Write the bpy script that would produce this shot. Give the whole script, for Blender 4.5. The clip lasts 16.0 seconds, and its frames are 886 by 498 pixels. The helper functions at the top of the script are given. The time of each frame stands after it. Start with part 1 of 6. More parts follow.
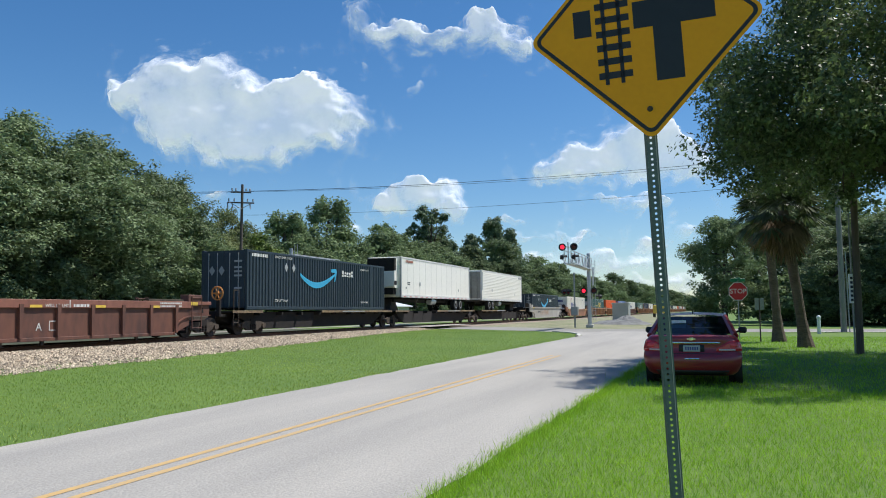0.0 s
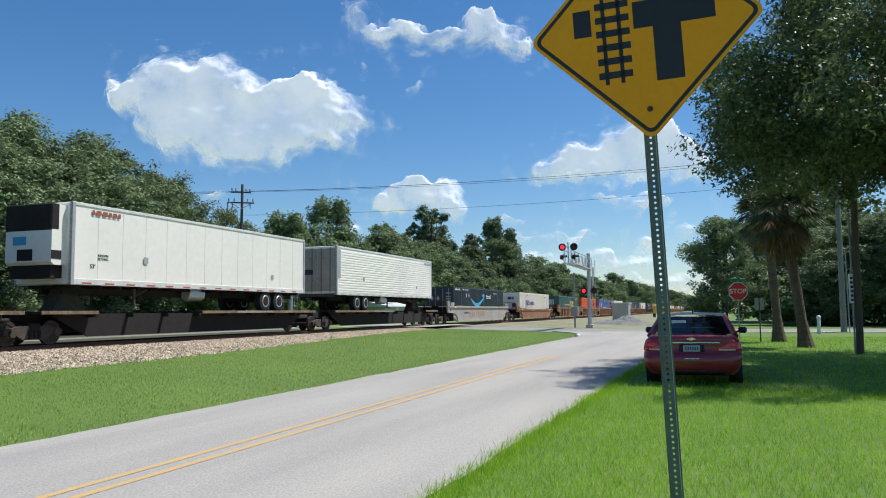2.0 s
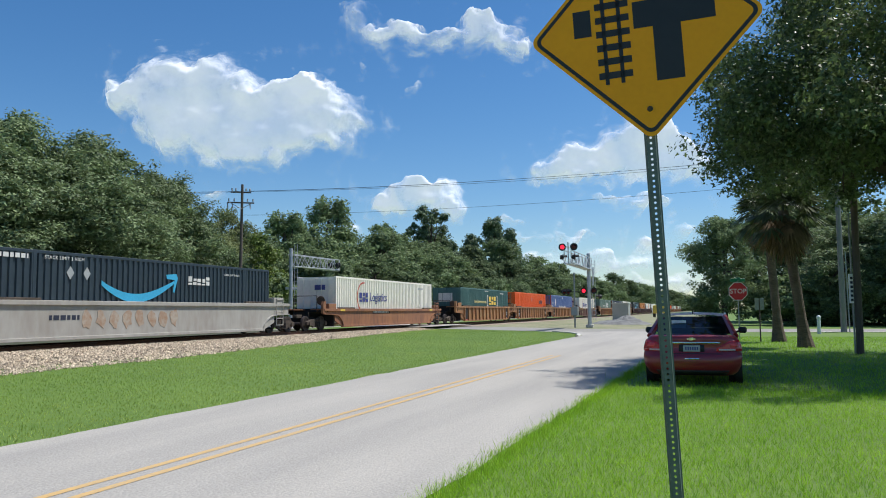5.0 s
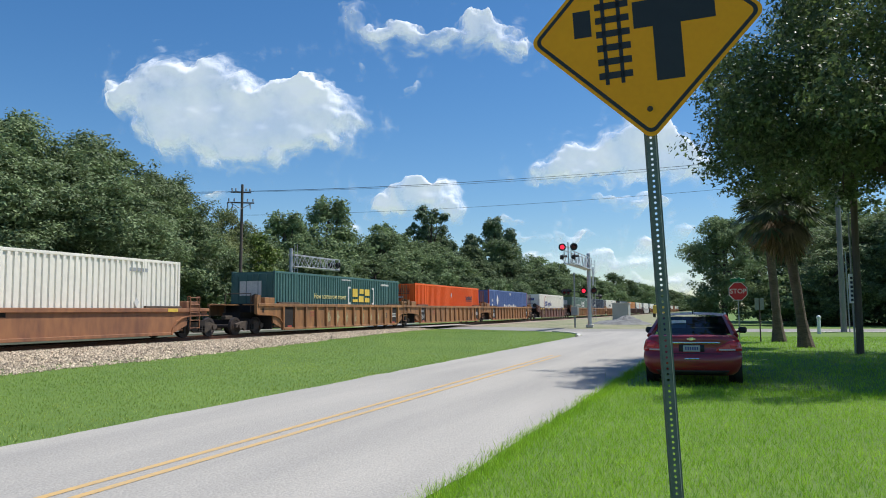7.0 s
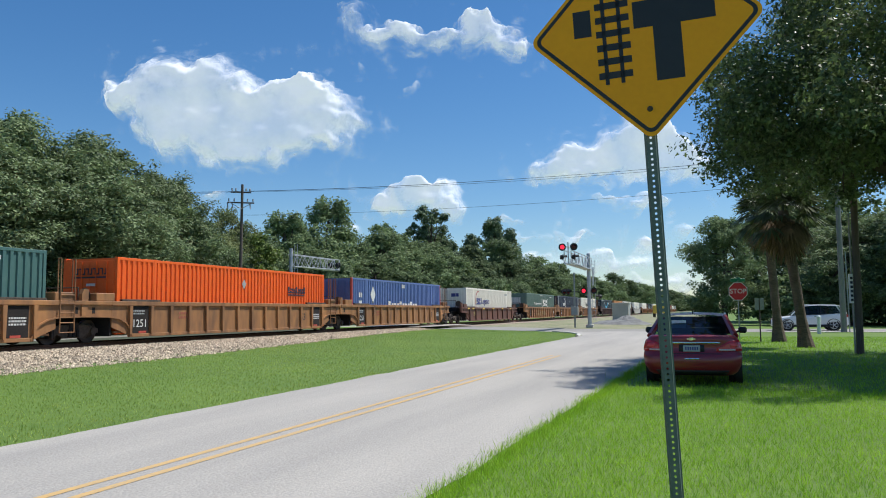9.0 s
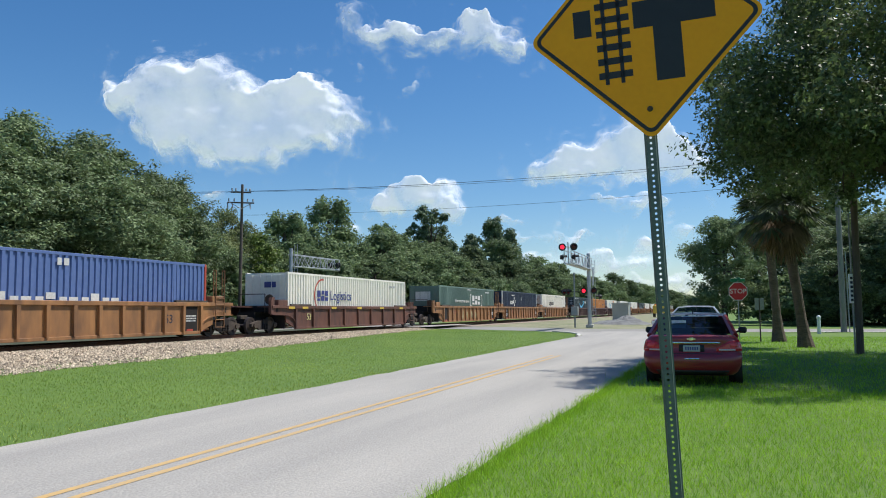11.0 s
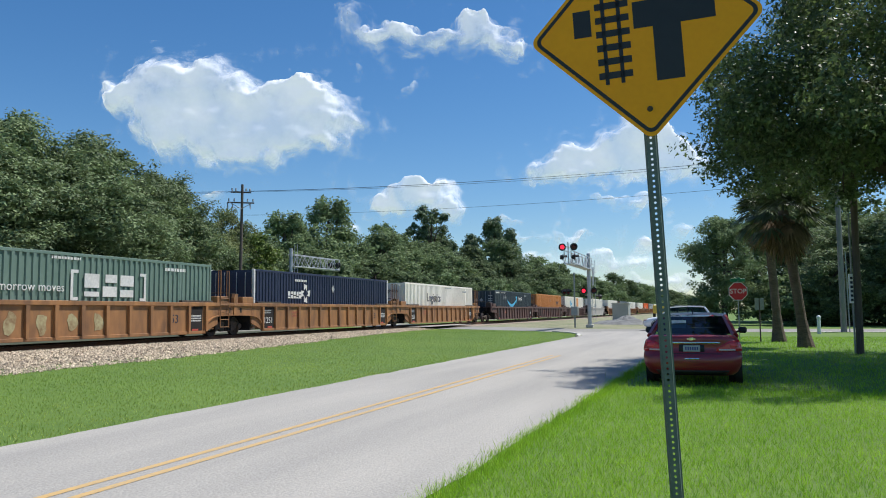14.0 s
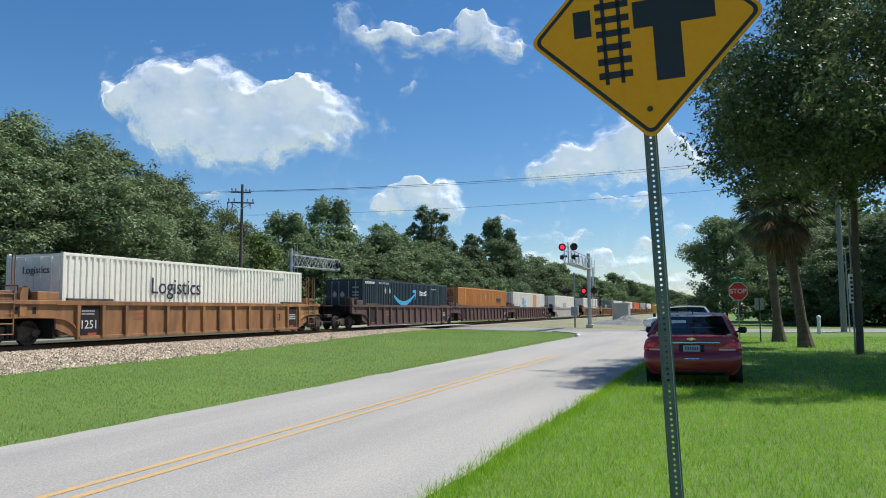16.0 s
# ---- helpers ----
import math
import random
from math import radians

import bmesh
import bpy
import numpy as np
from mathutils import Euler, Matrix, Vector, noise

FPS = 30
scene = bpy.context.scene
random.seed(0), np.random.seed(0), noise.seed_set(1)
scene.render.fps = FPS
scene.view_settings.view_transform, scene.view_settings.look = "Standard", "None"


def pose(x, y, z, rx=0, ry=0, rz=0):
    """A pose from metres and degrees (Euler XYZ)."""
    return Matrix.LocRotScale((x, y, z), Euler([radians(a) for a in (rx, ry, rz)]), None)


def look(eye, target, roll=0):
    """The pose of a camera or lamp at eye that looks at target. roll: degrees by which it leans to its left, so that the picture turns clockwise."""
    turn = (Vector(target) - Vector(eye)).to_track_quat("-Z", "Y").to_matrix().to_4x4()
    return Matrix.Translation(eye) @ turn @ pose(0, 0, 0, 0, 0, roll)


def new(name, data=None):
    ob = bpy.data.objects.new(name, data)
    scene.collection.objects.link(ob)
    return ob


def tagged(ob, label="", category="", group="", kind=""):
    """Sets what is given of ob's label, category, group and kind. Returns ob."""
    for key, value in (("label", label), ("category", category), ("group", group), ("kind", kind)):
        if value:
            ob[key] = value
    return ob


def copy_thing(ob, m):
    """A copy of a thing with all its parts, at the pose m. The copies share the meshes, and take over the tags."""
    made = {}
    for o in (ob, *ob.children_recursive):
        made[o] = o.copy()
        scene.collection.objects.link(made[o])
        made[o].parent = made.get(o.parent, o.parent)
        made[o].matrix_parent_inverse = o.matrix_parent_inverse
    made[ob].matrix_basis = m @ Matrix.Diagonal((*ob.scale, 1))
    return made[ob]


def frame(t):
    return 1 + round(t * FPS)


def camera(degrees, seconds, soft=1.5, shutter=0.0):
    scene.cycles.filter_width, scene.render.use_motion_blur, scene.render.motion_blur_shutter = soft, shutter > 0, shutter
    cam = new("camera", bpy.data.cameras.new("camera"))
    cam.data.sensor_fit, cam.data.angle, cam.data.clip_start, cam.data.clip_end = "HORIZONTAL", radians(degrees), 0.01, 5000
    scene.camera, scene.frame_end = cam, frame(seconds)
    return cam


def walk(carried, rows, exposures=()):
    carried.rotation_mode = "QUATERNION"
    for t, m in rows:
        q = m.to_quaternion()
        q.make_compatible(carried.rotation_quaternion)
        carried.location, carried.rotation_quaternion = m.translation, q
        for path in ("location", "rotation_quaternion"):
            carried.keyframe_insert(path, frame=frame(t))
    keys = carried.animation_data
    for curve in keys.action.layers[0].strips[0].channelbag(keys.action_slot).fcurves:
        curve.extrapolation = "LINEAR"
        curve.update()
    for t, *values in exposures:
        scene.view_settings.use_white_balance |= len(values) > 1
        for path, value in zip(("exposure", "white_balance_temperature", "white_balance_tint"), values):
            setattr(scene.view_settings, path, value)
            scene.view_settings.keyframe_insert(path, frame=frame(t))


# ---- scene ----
# ---- camera: stands still at the roadside ----
EYE = Vector((0.0, 0.0, 1.45))
PITCH, ROLL = radians(4.69), -0.49
cam = camera(60.0, 16.0, soft=1.0)
still = look(EYE, EYE + Vector((0, math.cos(PITCH), math.sin(PITCH))), ROLL)
walk(cam, [(0, still), (16, still)], [(0, 0.1, 6250, 10), (16, 0.1, 6250, 10)])

# ---- light: high summer sun and blue sky ----
TO_SUN = Vector((0.44, 0.14, 0.88)).normalized()
world = bpy.data.worlds.new("world")
scene.world = world
world.use_nodes = True
wn, wl = world.node_tree.nodes, world.node_tree.links
sky = wn.new("ShaderNodeTexSky")
sky.sky_type = "NISHITA"
sky.sun_disc = False
sky.sun_elevation = math.asin(TO_SUN.z)
sky.sun_rotation = math.atan2(TO_SUN.x, TO_SUN.y)
sky.altitude, sky.air_density, sky.dust_density, sky.ozone_density = 0.0, 1.0, 0.25, 4.0
deep = wn.new("ShaderNodeHueSaturation")
deep.inputs["Saturation"].default_value = 1.24
wl.new(sky.outputs[0], deep.inputs["Color"])
wl.new(deep.outputs[0], wn["Background"].inputs[0])
wn["Background"].inputs[1].default_value = 0.106
sun = new("sun", bpy.data.lights.new("sun", "SUN"))
sun.data.energy, sun.data.angle, sun.data.color = 4.9, radians(0.6), (1.0, 0.95, 0.87)
sun.matrix_world = look((0, 0, 60), Vector((0, 0, 60)) - TO_SUN)


# ---- materials ----
def mat(name, col, col2=None, rough=0.6, metal=0.0, big=0.6, fine=18.0, bump=0.0, var=0.25, vary=0.0, trans=0.0, island=0.0, coat=0.0, squash=None, along=None):
    """A procedural surface: two noise scales between two colours, relief, and a change from object to object or leaf to leaf."""
    m = bpy.data.materials.new(name)
    m.use_nodes = True
    n, l = m.node_tree.nodes, m.node_tree.links
    b = n["Principled BSDF"]
    b.inputs["Roughness"].default_value, b.inputs["Metallic"].default_value = rough, metal
    if coat:
        b.inputs["Coat Weight"].default_value, b.inputs["Coat Roughness"].default_value = coat, 0.05
    col2 = col2 or tuple(c * (1 - var) for c in col)
    tc = n.new("ShaderNodeTexCoord")
    src = tc.outputs["Object"]
    if squash:
        mp = n.new("ShaderNodeMapping")
        mp.inputs["Scale"].default_value = squash
        l.new(src, mp.inputs[0])
        src = mp.outputs[0]
    if along:
        mp = n.new("ShaderNodeMapping")
        mp.vector_type = "TEXTURE"
        mp.inputs["Rotation"].default_value = (0, 0, -along)
        mp.inputs["Scale"].default_value = (1, 9, 1)
        l.new(src, mp.inputs[0])
    n1, n2 = n.new("ShaderNodeTexNoise"), n.new("ShaderNodeTexNoise")
    n1.inputs["Scale"].default_value, n1.inputs["Detail"].default_value = big, 5
    n2.inputs["Scale"].default_value, n2.inputs["Detail"].default_value = fine, 4
    l.new(mp.outputs[0] if along else src, n1.inputs["Vector"])
    l.new(src, n2.inputs["Vector"])
    add = n.new("ShaderNodeMath")
    add.operation = "ADD"
    l.new(n1.outputs["Fac"], add.inputs[0])
    l.new(n2.outputs["Fac"], add.inputs[1])
    rm = n.new("ShaderNodeMapRange")
    rm.inputs["From Min"].default_value, rm.inputs["From Max"].default_value = 0.72, 1.28
    l.new(add.outputs[0], rm.inputs["Value"])
    mx = n.new("ShaderNodeMix")
    mx.data_type = "RGBA"
    mx.inputs["A"].default_value, mx.inputs["B"].default_value = (*col, 1), (*col2, 1)
    l.new(rm.outputs[0], mx.inputs["Factor"])
    out = mx.outputs["Result"]
    for amount, node, sock in ((vary, "ShaderNodeObjectInfo", "Random"), (island, "ShaderNodeNewGeometry", "Random Per Island")):
        if amount:
            oi, hs, r2 = n.new(node), n.new("ShaderNodeHueSaturation"), n.new("ShaderNodeMapRange")
            r2.inputs["To Min"].default_value, r2.inputs["To Max"].default_value = 1 - amount, 1 + amount
            l.new(oi.outputs[sock], r2.inputs["Value"])
            l.new(r2.outputs[0], hs.inputs["Value"])
            l.new(out, hs.inputs["Color"])
            out = hs.outputs[0]
    l.new(out, b.inputs["Base Color"])
    if bump:
        bp = n.new("ShaderNodeBump")
        bp.inputs["Strength"].default_value, bp.inputs["Distance"].default_value = bump, 0.02
        l.new(n2.outputs["Fac"], bp.inputs["Height"])
        l.new(bp.outputs[0], b.inputs["Normal"])
    if trans:
        tr, ms = n.new("ShaderNodeBsdfTranslucent"), n.new("ShaderNodeMixShader")
        ms.inputs[0].default_value = trans
        l.new(out, tr.inputs[0])
        l.new(b.outputs[0], ms.inputs[1])
        l.new(tr.outputs[0], ms.inputs[2])
        l.new(ms.outputs[0], n["Material Output"].inputs[0])
    return m


def glow(name, col, strength):
    m = mat(name, col, rough=0.3)
    b = m.node_tree.nodes["Principled BSDF"]
    b.inputs["Emission Color"].default_value = (*col, 1)
    b.inputs["Emission Strength"].default_value = strength
    return m


M = dict(
    grass=mat("lawn_grass", (0.125, 0.205, 0.020), (0.082, 0.15, 0.015), rough=0.8, big=0.35, fine=9.0, bump=0.5),
    verge=mat("verge_grass_blade", (0.40, 0.48, 0.105), (0.21, 0.335, 0.052), rough=0.6, big=0.16, fine=2.0, island=0.22, trans=0.4),
    blade=mat("grass_blade", (0.37, 0.58, 0.032), (0.24, 0.44, 0.022), rough=0.6, big=0.5, fine=3.0, island=0.35, trans=0.45),
    asphalt=mat("worn_asphalt", (0.435, 0.405, 0.355), (0.315, 0.298, 0.268), rough=0.9, big=0.22, fine=45.0, bump=0.5),
    road=mat("worn_road_asphalt", (0.445, 0.415, 0.365), (0.30, 0.285, 0.258), rough=0.9, big=0.9, fine=38.0, bump=0.6, along=radians(19.54)),
    street=mat("grey_street_asphalt", (0.31, 0.295, 0.265), (0.22, 0.21, 0.19), rough=0.9, big=0.35, fine=40.0, bump=0.5),
    paint_yellow=mat("road_paint", (0.60, 0.38, 0.13), (0.44, 0.33, 0.19), rough=0.8, big=1.2, fine=30.0),
    kerb=mat("pale_concrete", (0.62, 0.60, 0.55), (0.48, 0.46, 0.42), rough=0.9, big=1.0, fine=30.0),
    dirt=mat("dry_dirt", (0.34, 0.30, 0.21), (0.13, 0.165, 0.055), rough=0.95, big=0.35, fine=3.0, bump=0.6),
    pale_road=mat("far_road", (0.30, 0.28, 0.24), (0.20, 0.19, 0.15), rough=0.95, big=0.3, fine=20.0),
    # oily ballast whose colour also holds the shadow under the train
    shadow_ballast=mat("oily_shadowed_ballast", (0.13, 0.105, 0.085), (0.06, 0.05, 0.042), rough=0.95, big=1.0, fine=14.0, bump=0.9),
    # weedy ground with the shade of train and trees in its colour
    weeds=mat("shade_dark_weeds", (0.075, 0.075, 0.05), (0.045, 0.06, 0.028), rough=0.95, big=0.5, fine=6.0, bump=0.6),
    ballast=mat("ballast_bed", (0.40, 0.32, 0.25), (0.24, 0.19, 0.15), rough=0.95, big=0.8, fine=16.0, bump=0.8),
    stone=mat("ballast_stone", (0.60, 0.49, 0.35), (0.33, 0.265, 0.19), rough=0.95, big=2.0, fine=20.0, island=0.45),
    gravel=mat("grey_gravel", (0.27, 0.27, 0.26), (0.13, 0.132, 0.13), rough=0.95, big=1.6, fine=7.0, bump=0.8),
    rail=mat("rusty_rail", (0.20, 0.09, 0.05), (0.12, 0.06, 0.04), rough=0.6, metal=0.3, big=1.0, fine=30.0),
    railtop=mat("polished_rail", (0.45, 0.43, 0.41), rough=0.3, metal=0.9),
    tie=mat("wood_sleeper", (0.12, 0.09, 0.07), (0.07, 0.055, 0.045), rough=0.95, big=3.0, fine=20.0, vary=0.3),
)


# ---- building helpers ----
def part(name, bm, material, parent=None, label=""):
    me = bpy.data.meshes.new(name)
    bm.to_mesh(me)
    bm.free()
    return put(name, me, material, parent, label)


def put(name, me, material, parent=None, label=""):
    if material and not me.materials:
        me.materials.append(M[material] if isinstance(material, str) else material)
    ob = new(name, me)
    ob.parent = parent
    return tagged(ob, label)


def box(bm, x0, x1, y0, y1, z0, z1, bevel=0.0):
    """A box, its edges bevelled."""
    vs = [bm.verts.new(p) for p in ((x0, y0, z0), (x1, y0, z0), (x1, y1, z0), (x0, y1, z0), (x0, y0, z1), (x1, y0, z1), (x1, y1, z1), (x0, y1, z1))]
    fs = [bm.faces.new([vs[i] for i in q]) for q in ((3, 2, 1, 0), (4, 5, 6, 7), (0, 1, 5, 4), (1, 2, 6, 5), (2, 3, 7, 6), (3, 0, 4, 7))]
    if bevel:
        es = {e for f in fs for e in f.edges}
        bmesh.ops.bevel(bm, geom=list(es), offset=bevel, segments=1, affect="EDGES")
    return bm


def rbox(x0, x1, y0, y1, z0, z1, r, k=3):
    """A rounded block with soft shading."""
    bm = box(bmesh.new(), x0, x1, y0, y1, z0, z1)
    bmesh.ops.bevel(bm, geom=list(bm.edges), offset=r, segments=k, affect="EDGES", profile=0.5)
    for f in bm.faces:
        f.smooth = True
    return bm


def boxes(*rows, bevel=0.0):
    bm = bmesh.new()
    for r in rows:
        box(bm, *r, bevel=bevel)
    return bm


def rod(bm, a, b, r0, r1=None, n=8):
    """A tapered bar from a to b."""
    a, b = Vector(a), Vector(b)
    q = (b - a).to_track_quat("Z", "Y")
    r1 = r0 if r1 is None else r1
    rings = [[bm.verts.new(p + q @ Vector((r * math.cos(i * math.tau / n), r * math.sin(i * math.tau / n), 0))) for i in range(n)] for p, r in ((a, r0), (b, r1))]
    for i in range(n):
        bm.faces.new((rings[0][i], rings[0][(i + 1) % n], rings[1][(i + 1) % n], rings[1][i]))
    bm.faces.new(rings[0][::-1])
    bm.faces.new(rings[1])
    return bm


def rods(*rows, n=8):
    bm = bmesh.new()
    for r in rows:
        rod(bm, *r, n=n)
    return bm


def lathe(bm, axis, o, profile, n=20):
    """Turns (along, radius) pairs about an axis ('x', 'y' or 'z') through o."""
    rings = []
    for a, r in profile:
        ring = []
        for i in range(n):
            c, s = r * math.cos(i * math.tau / n), r * math.sin(i * math.tau / n)
            p = {"x": (a, c, s), "y": (s, a, c), "z": (c, s, a)}[axis]
            ring.append(bm.verts.new(Vector(o) + Vector(p)))
        rings.append(ring)
    for r0, r1 in zip(rings, rings[1:]):
        for i in range(n):
            bm.faces.new((r0[i], r0[(i + 1) % n], r1[(i + 1) % n], r1[i]))
    bm.faces.new(rings[0][::-1])
    bm.faces.new(rings[-1])
    return bm


def prism(bm, outline, axis, a, b):
    """Extrudes a closed outline of 2D points along an axis from a to b."""
    def at(p, w):
        return {"x": (w, p[0], p[1]), "y": (p[0], w, p[1]), "z": (p[0], p[1], w)}[axis]
    lo, hi = [bm.verts.new(at(p, a)) for p in outline], [bm.verts.new(at(p, b)) for p in outline]
    k = len(outline)
    for i in range(k):
        bm.faces.new((lo[i], lo[(i + 1) % k], hi[(i + 1) % k], hi[i]))
    bm.faces.new(lo[::-1])
    bm.faces.new(hi)
    bmesh.ops.recalc_face_normals(bm, faces=bm.faces)
    return bm


def mesh_of(name, verts, faces):
    me = bpy.data.meshes.new(name)
    me.from_pydata(verts, [], faces)
    return me


def many(name, verts, per, count):
    """A mesh of loose polygons with per corners each, from one array of corners."""
    me = bpy.data.meshes.new(name)
    me.vertices.add(len(verts))
    me.vertices.foreach_set("co", np.asarray(verts, dtype=np.float32).ravel())
    me.loops.add(per * count)
    me.loops.foreach_set("vertex_index", np.arange(per * count, dtype=np.int32))
    me.polygons.add(count)
    me.polygons.foreach_set("loop_start", np.arange(0, per * count, per, dtype=np.int32))
    me.update(calc_edges=True)
    return me


def thing(name, label, category, m=None, group="", kind=""):
    ob = new(name)
    ob.empty_display_size = 0.2
    if m is not None:
        ob.matrix_basis = m
    return tagged(ob, label, category, group, kind)


def lettering(text, size, material, parent, m, name="lettering", depth=0.004, spacing=1.0):
    """Words in the built-in font, as a mesh, standing in the local xz plane of the pose m."""
    cu = bpy.data.curves.new(name, "FONT")
    cu.body, cu.size, cu.align_x, cu.align_y, cu.extrude, cu.space_character = text, size, "CENTER", "CENTER", depth, spacing
    cu.resolution_u = 3
    tmp = bpy.data.objects.new(name, cu)
    me = bpy.data.meshes.new_from_object(tmp)
    bpy.data.objects.remove(tmp)
    me.transform(m @ pose(0, 0, 0, 90))
    return put(name, me, material, parent)


# ---- plan: the tracks and the road run away at about 19.5 degrees ----
TH = radians(19.54)
U, N_ = Vector((math.sin(TH), math.cos(TH), 0)), Vector((-math.cos(TH), math.sin(TH), 0))
TURN = 90 - 19.54
TRACK_D, RAIL_Z = 22.46, 0.44


def at(s, d, z=0.0):
    p = U * s + N_ * d
    return Vector((p.x, p.y, z))


def smooth(a, b, v):
    v = min(max((v - a) / (b - a), 0), 1)
    return v * v * (3 - 2 * v)


def ground_z(s, d):
    """The ground climbs a little towards the tracks and stays level beyond them."""
    return 0.22 * smooth(8.5, 20.0, d)


def sheet(name, s_values, d_values, lift, material, parent=None, edge=None):
    """A strip that lies on the ground, with its own thickness."""
    vs, fs = [], []
    w = len(d_values)
    for s in s_values:
        for k, d in enumerate(d_values):
            dd = d + (edge(s, k) if edge else 0)
            vs.append(at(s, dd, ground_z(s, dd) + lift))
    for i in range(len(s_values) - 1):
        for k in range(w - 1):
            a = i * w + k
            fs.append((a, a + w, a + w + 1, a + 1)[::-1])
    return put(name, mesh_of(name, vs, fs), material, parent)


def span(a, b, step):
    k = max(1, round(abs(b - a) / step))
    return [a + (b - a) * i / k for i in range(k + 1)]


wide = [-3000, -1200, -400, -120, -40] + span(-20, 24, 2) + [30, 45, 80, 200, 600, 1500, 3000]
tagged(sheet("ground", [-2000, -600, -200, -60] + span(-30, 140, 5) + [200, 350, 700, 1500, 3500], wide, -0.006, "grass"), "mown green lawn and verge grass", "ground", kind="structure")
ROAD_R, ROAD_L, MID = 2.27, 7.5, 4.98
NEAR, FAR = 53.2, 61.5


def verge_line(s):
    """How far out the right edge of the asphalt lies; the grass gains on it with distance."""
    return ROAD_R - 0.10 - 0.015 * min(max(s - 6, 0), 20)


def rag(s, k):
    """The ragged edge where grass creeps over the asphalt."""
    r = 0.09 * noise.noise((s * 0.9, k * 7.0, 0)) + 0.08 * noise.noise((s * 3.7, k * 3.0, 5)) if k in (0, 3) else 0
    return r + verge_line(s) - ROAD_R if k == 0 else r


road = tagged(sheet("road", span(-60, NEAR + 1, 0.5), [ROAD_R, 4.0, 6.0, ROAD_L], 0.006, "road", edge=rag), "pale sun-bleached two-lane asphalt road", "road", kind="structure")
for off in (-0.13, 0.13):
    sheet("centre_line", span(-60, 25, 1.0), [MID + off - 0.048, MID + off + 0.048], 0.010, "paint_yellow", road)
tagged(sheet("street", span(NEAR, FAR, 2.0), [-260, -120, -60, -30] + span(-20, 19.6, 1.2), 0.0035, "street"), "pale asphalt side street leading over the level crossing", "street", kind="structure")


def corner(s):
    """How far the asphalt flares out where the road meets the street."""
    return 5.2 * (1 - math.sqrt(max(0.0, 1 - min(1, max(0, (s - 42.6) / (NEAR - 42.6))) ** 2)))


fl = span(42.6, NEAR + 0.3, 0.4)
for side, sgn in ((ROAD_L - 0.15, 1), (ROAD_R + 0.15, -1)):
    vs, fs = [], []
    for i, s in enumerate(fl):
        for k in range(5):
            d = side + sgn * corner(s) * k / 4
            vs.append(at(s, d, ground_z(s, d) + 0.0048))
        if i:
            for k in range(4):
                a = (i - 1) * 5 + k
                fs.append((a, a + 1, a + 6, a + 5))
    put("road_corner", mesh_of("road_corner", vs, fs), "asphalt", road)
bm = bmesh.new()
last = None
for s in [x for x in fl if 43.5 < x < NEAR - 0.7]:
    d = ROAD_L - 0.1 + corner(s)
    ring = [bm.verts.new(at(s, d + o, ground_z(s, d) + h)) for o, h in ((0, -0.02), (0, 0.05), (0.03, 0.065), (0.2, 0.065), (0.2, -0.02))]
    if last:
        for i in range(4):
            bm.faces.new((last[i], ring[i], ring[i + 1], last[i + 1]))
    last = ring
tagged(part("kerb", bm, "kerb"), "pale concrete kerb round the grass corner", "kerb", kind="structure")
tagged(sheet("street_edge", [NEAR - 0.45, NEAR + 0.05], [-260, -60, -30] + span(-20, -3, 2), 0.03, "kerb"), "pale concrete edge strip along the street", "kerb", kind="structure")
tagged(sheet("bare_ground", [FAR - 0.1, FAR + 3, 70, 80, 95, 120, 160, 240, 330], [2.0, 6, 9, 12, 15, 18, 19.5], 0.0, "dirt"), "bare dry dirt and thin grass beside the crossing", "ground", kind="structure")
# the dark colour of this strip stands in for shade behind the tracks
tagged(sheet("track_side", span(-60, 52, 4), [24.4, 26, 28, 31.05, 36, 42], 0.001, "weeds"), "weedy strip behind the tracks, coloured dark for the shade there", "ground", kind="structure")
tagged(sheet("far_road", span(-60, 320, 10), [31.0, 32, 33.0], 0.006, "pale_road"), "pale gravel road beyond the tracks", "road", kind="structure")

# ---- the track ----
def toe(s, k):
    """The ballast spreads wide nearby and narrows towards the crossing."""
    if k:
        return 0
    return -4.2 + 4.2 * smooth(12, 52, s) + 0.35 * noise.noise((s * 0.35, 0, 0)) + 0.15 * noise.noise((s * 2.0, 3, 0))


ss = span(-60, 52.0, 0.5)
vs, fs = [], []
prof = [(19.2, 0.0), (20.4, 0.065), (20.9, 0.035), (22.46, 0.03), (24.0, 0.035), (24.6, 0.03), (26.5, 0.0)]
for s in ss:
    for k, (d, h) in enumerate(prof):
        d += toe(s, k)
        vs.append(at(s, d, ground_z(s, d) + h - (0.012 if k in (0, 6) else 0)))
w = len(prof)
for i in range(len(ss) - 1):
    for k in range(w - 1):
        a = i * w + k
        fs.append((a, a + 1, a + w + 1, a + w))
track_bed = tagged(put("track_bed", mesh_of("track_bed", vs, fs), "ballast"), "sandy pink and grey crushed stone track bed", "ballast", kind="structure")
tagged(sheet("track_bed", [FAR, 75, 100, 160, 260, 420, 700], [19.2, 20.9, 24.0, 26.0], 0.012, "ballast"), "stone track bed beyond the crossing", "ballast", kind="structure")
tagged(sheet("crossing_slab", span(NEAR - 1.5, FAR + 0.6, 1.0), [19.4, 20.5, 22, 23, 24.4, 27.6], 0.19, "asphalt"), "asphalt level crossing between the rails", "level crossing", kind="structure")
# dark sheet between the rails: oil plus the train's shadow, painted in
tagged(sheet("cinder_bed", span(-60, 52, 2), [20.9, 21.6, 22.46, 23.3, 24.0], 0.041, "shadow_ballast"), "oil-stained ballast between the rails, coloured darker for the train's shadow", "ballast", kind="structure")
railway = tagged(new("railway_track"), "rusty steel rails on dark wooden sleepers", "railway track", kind="structure")
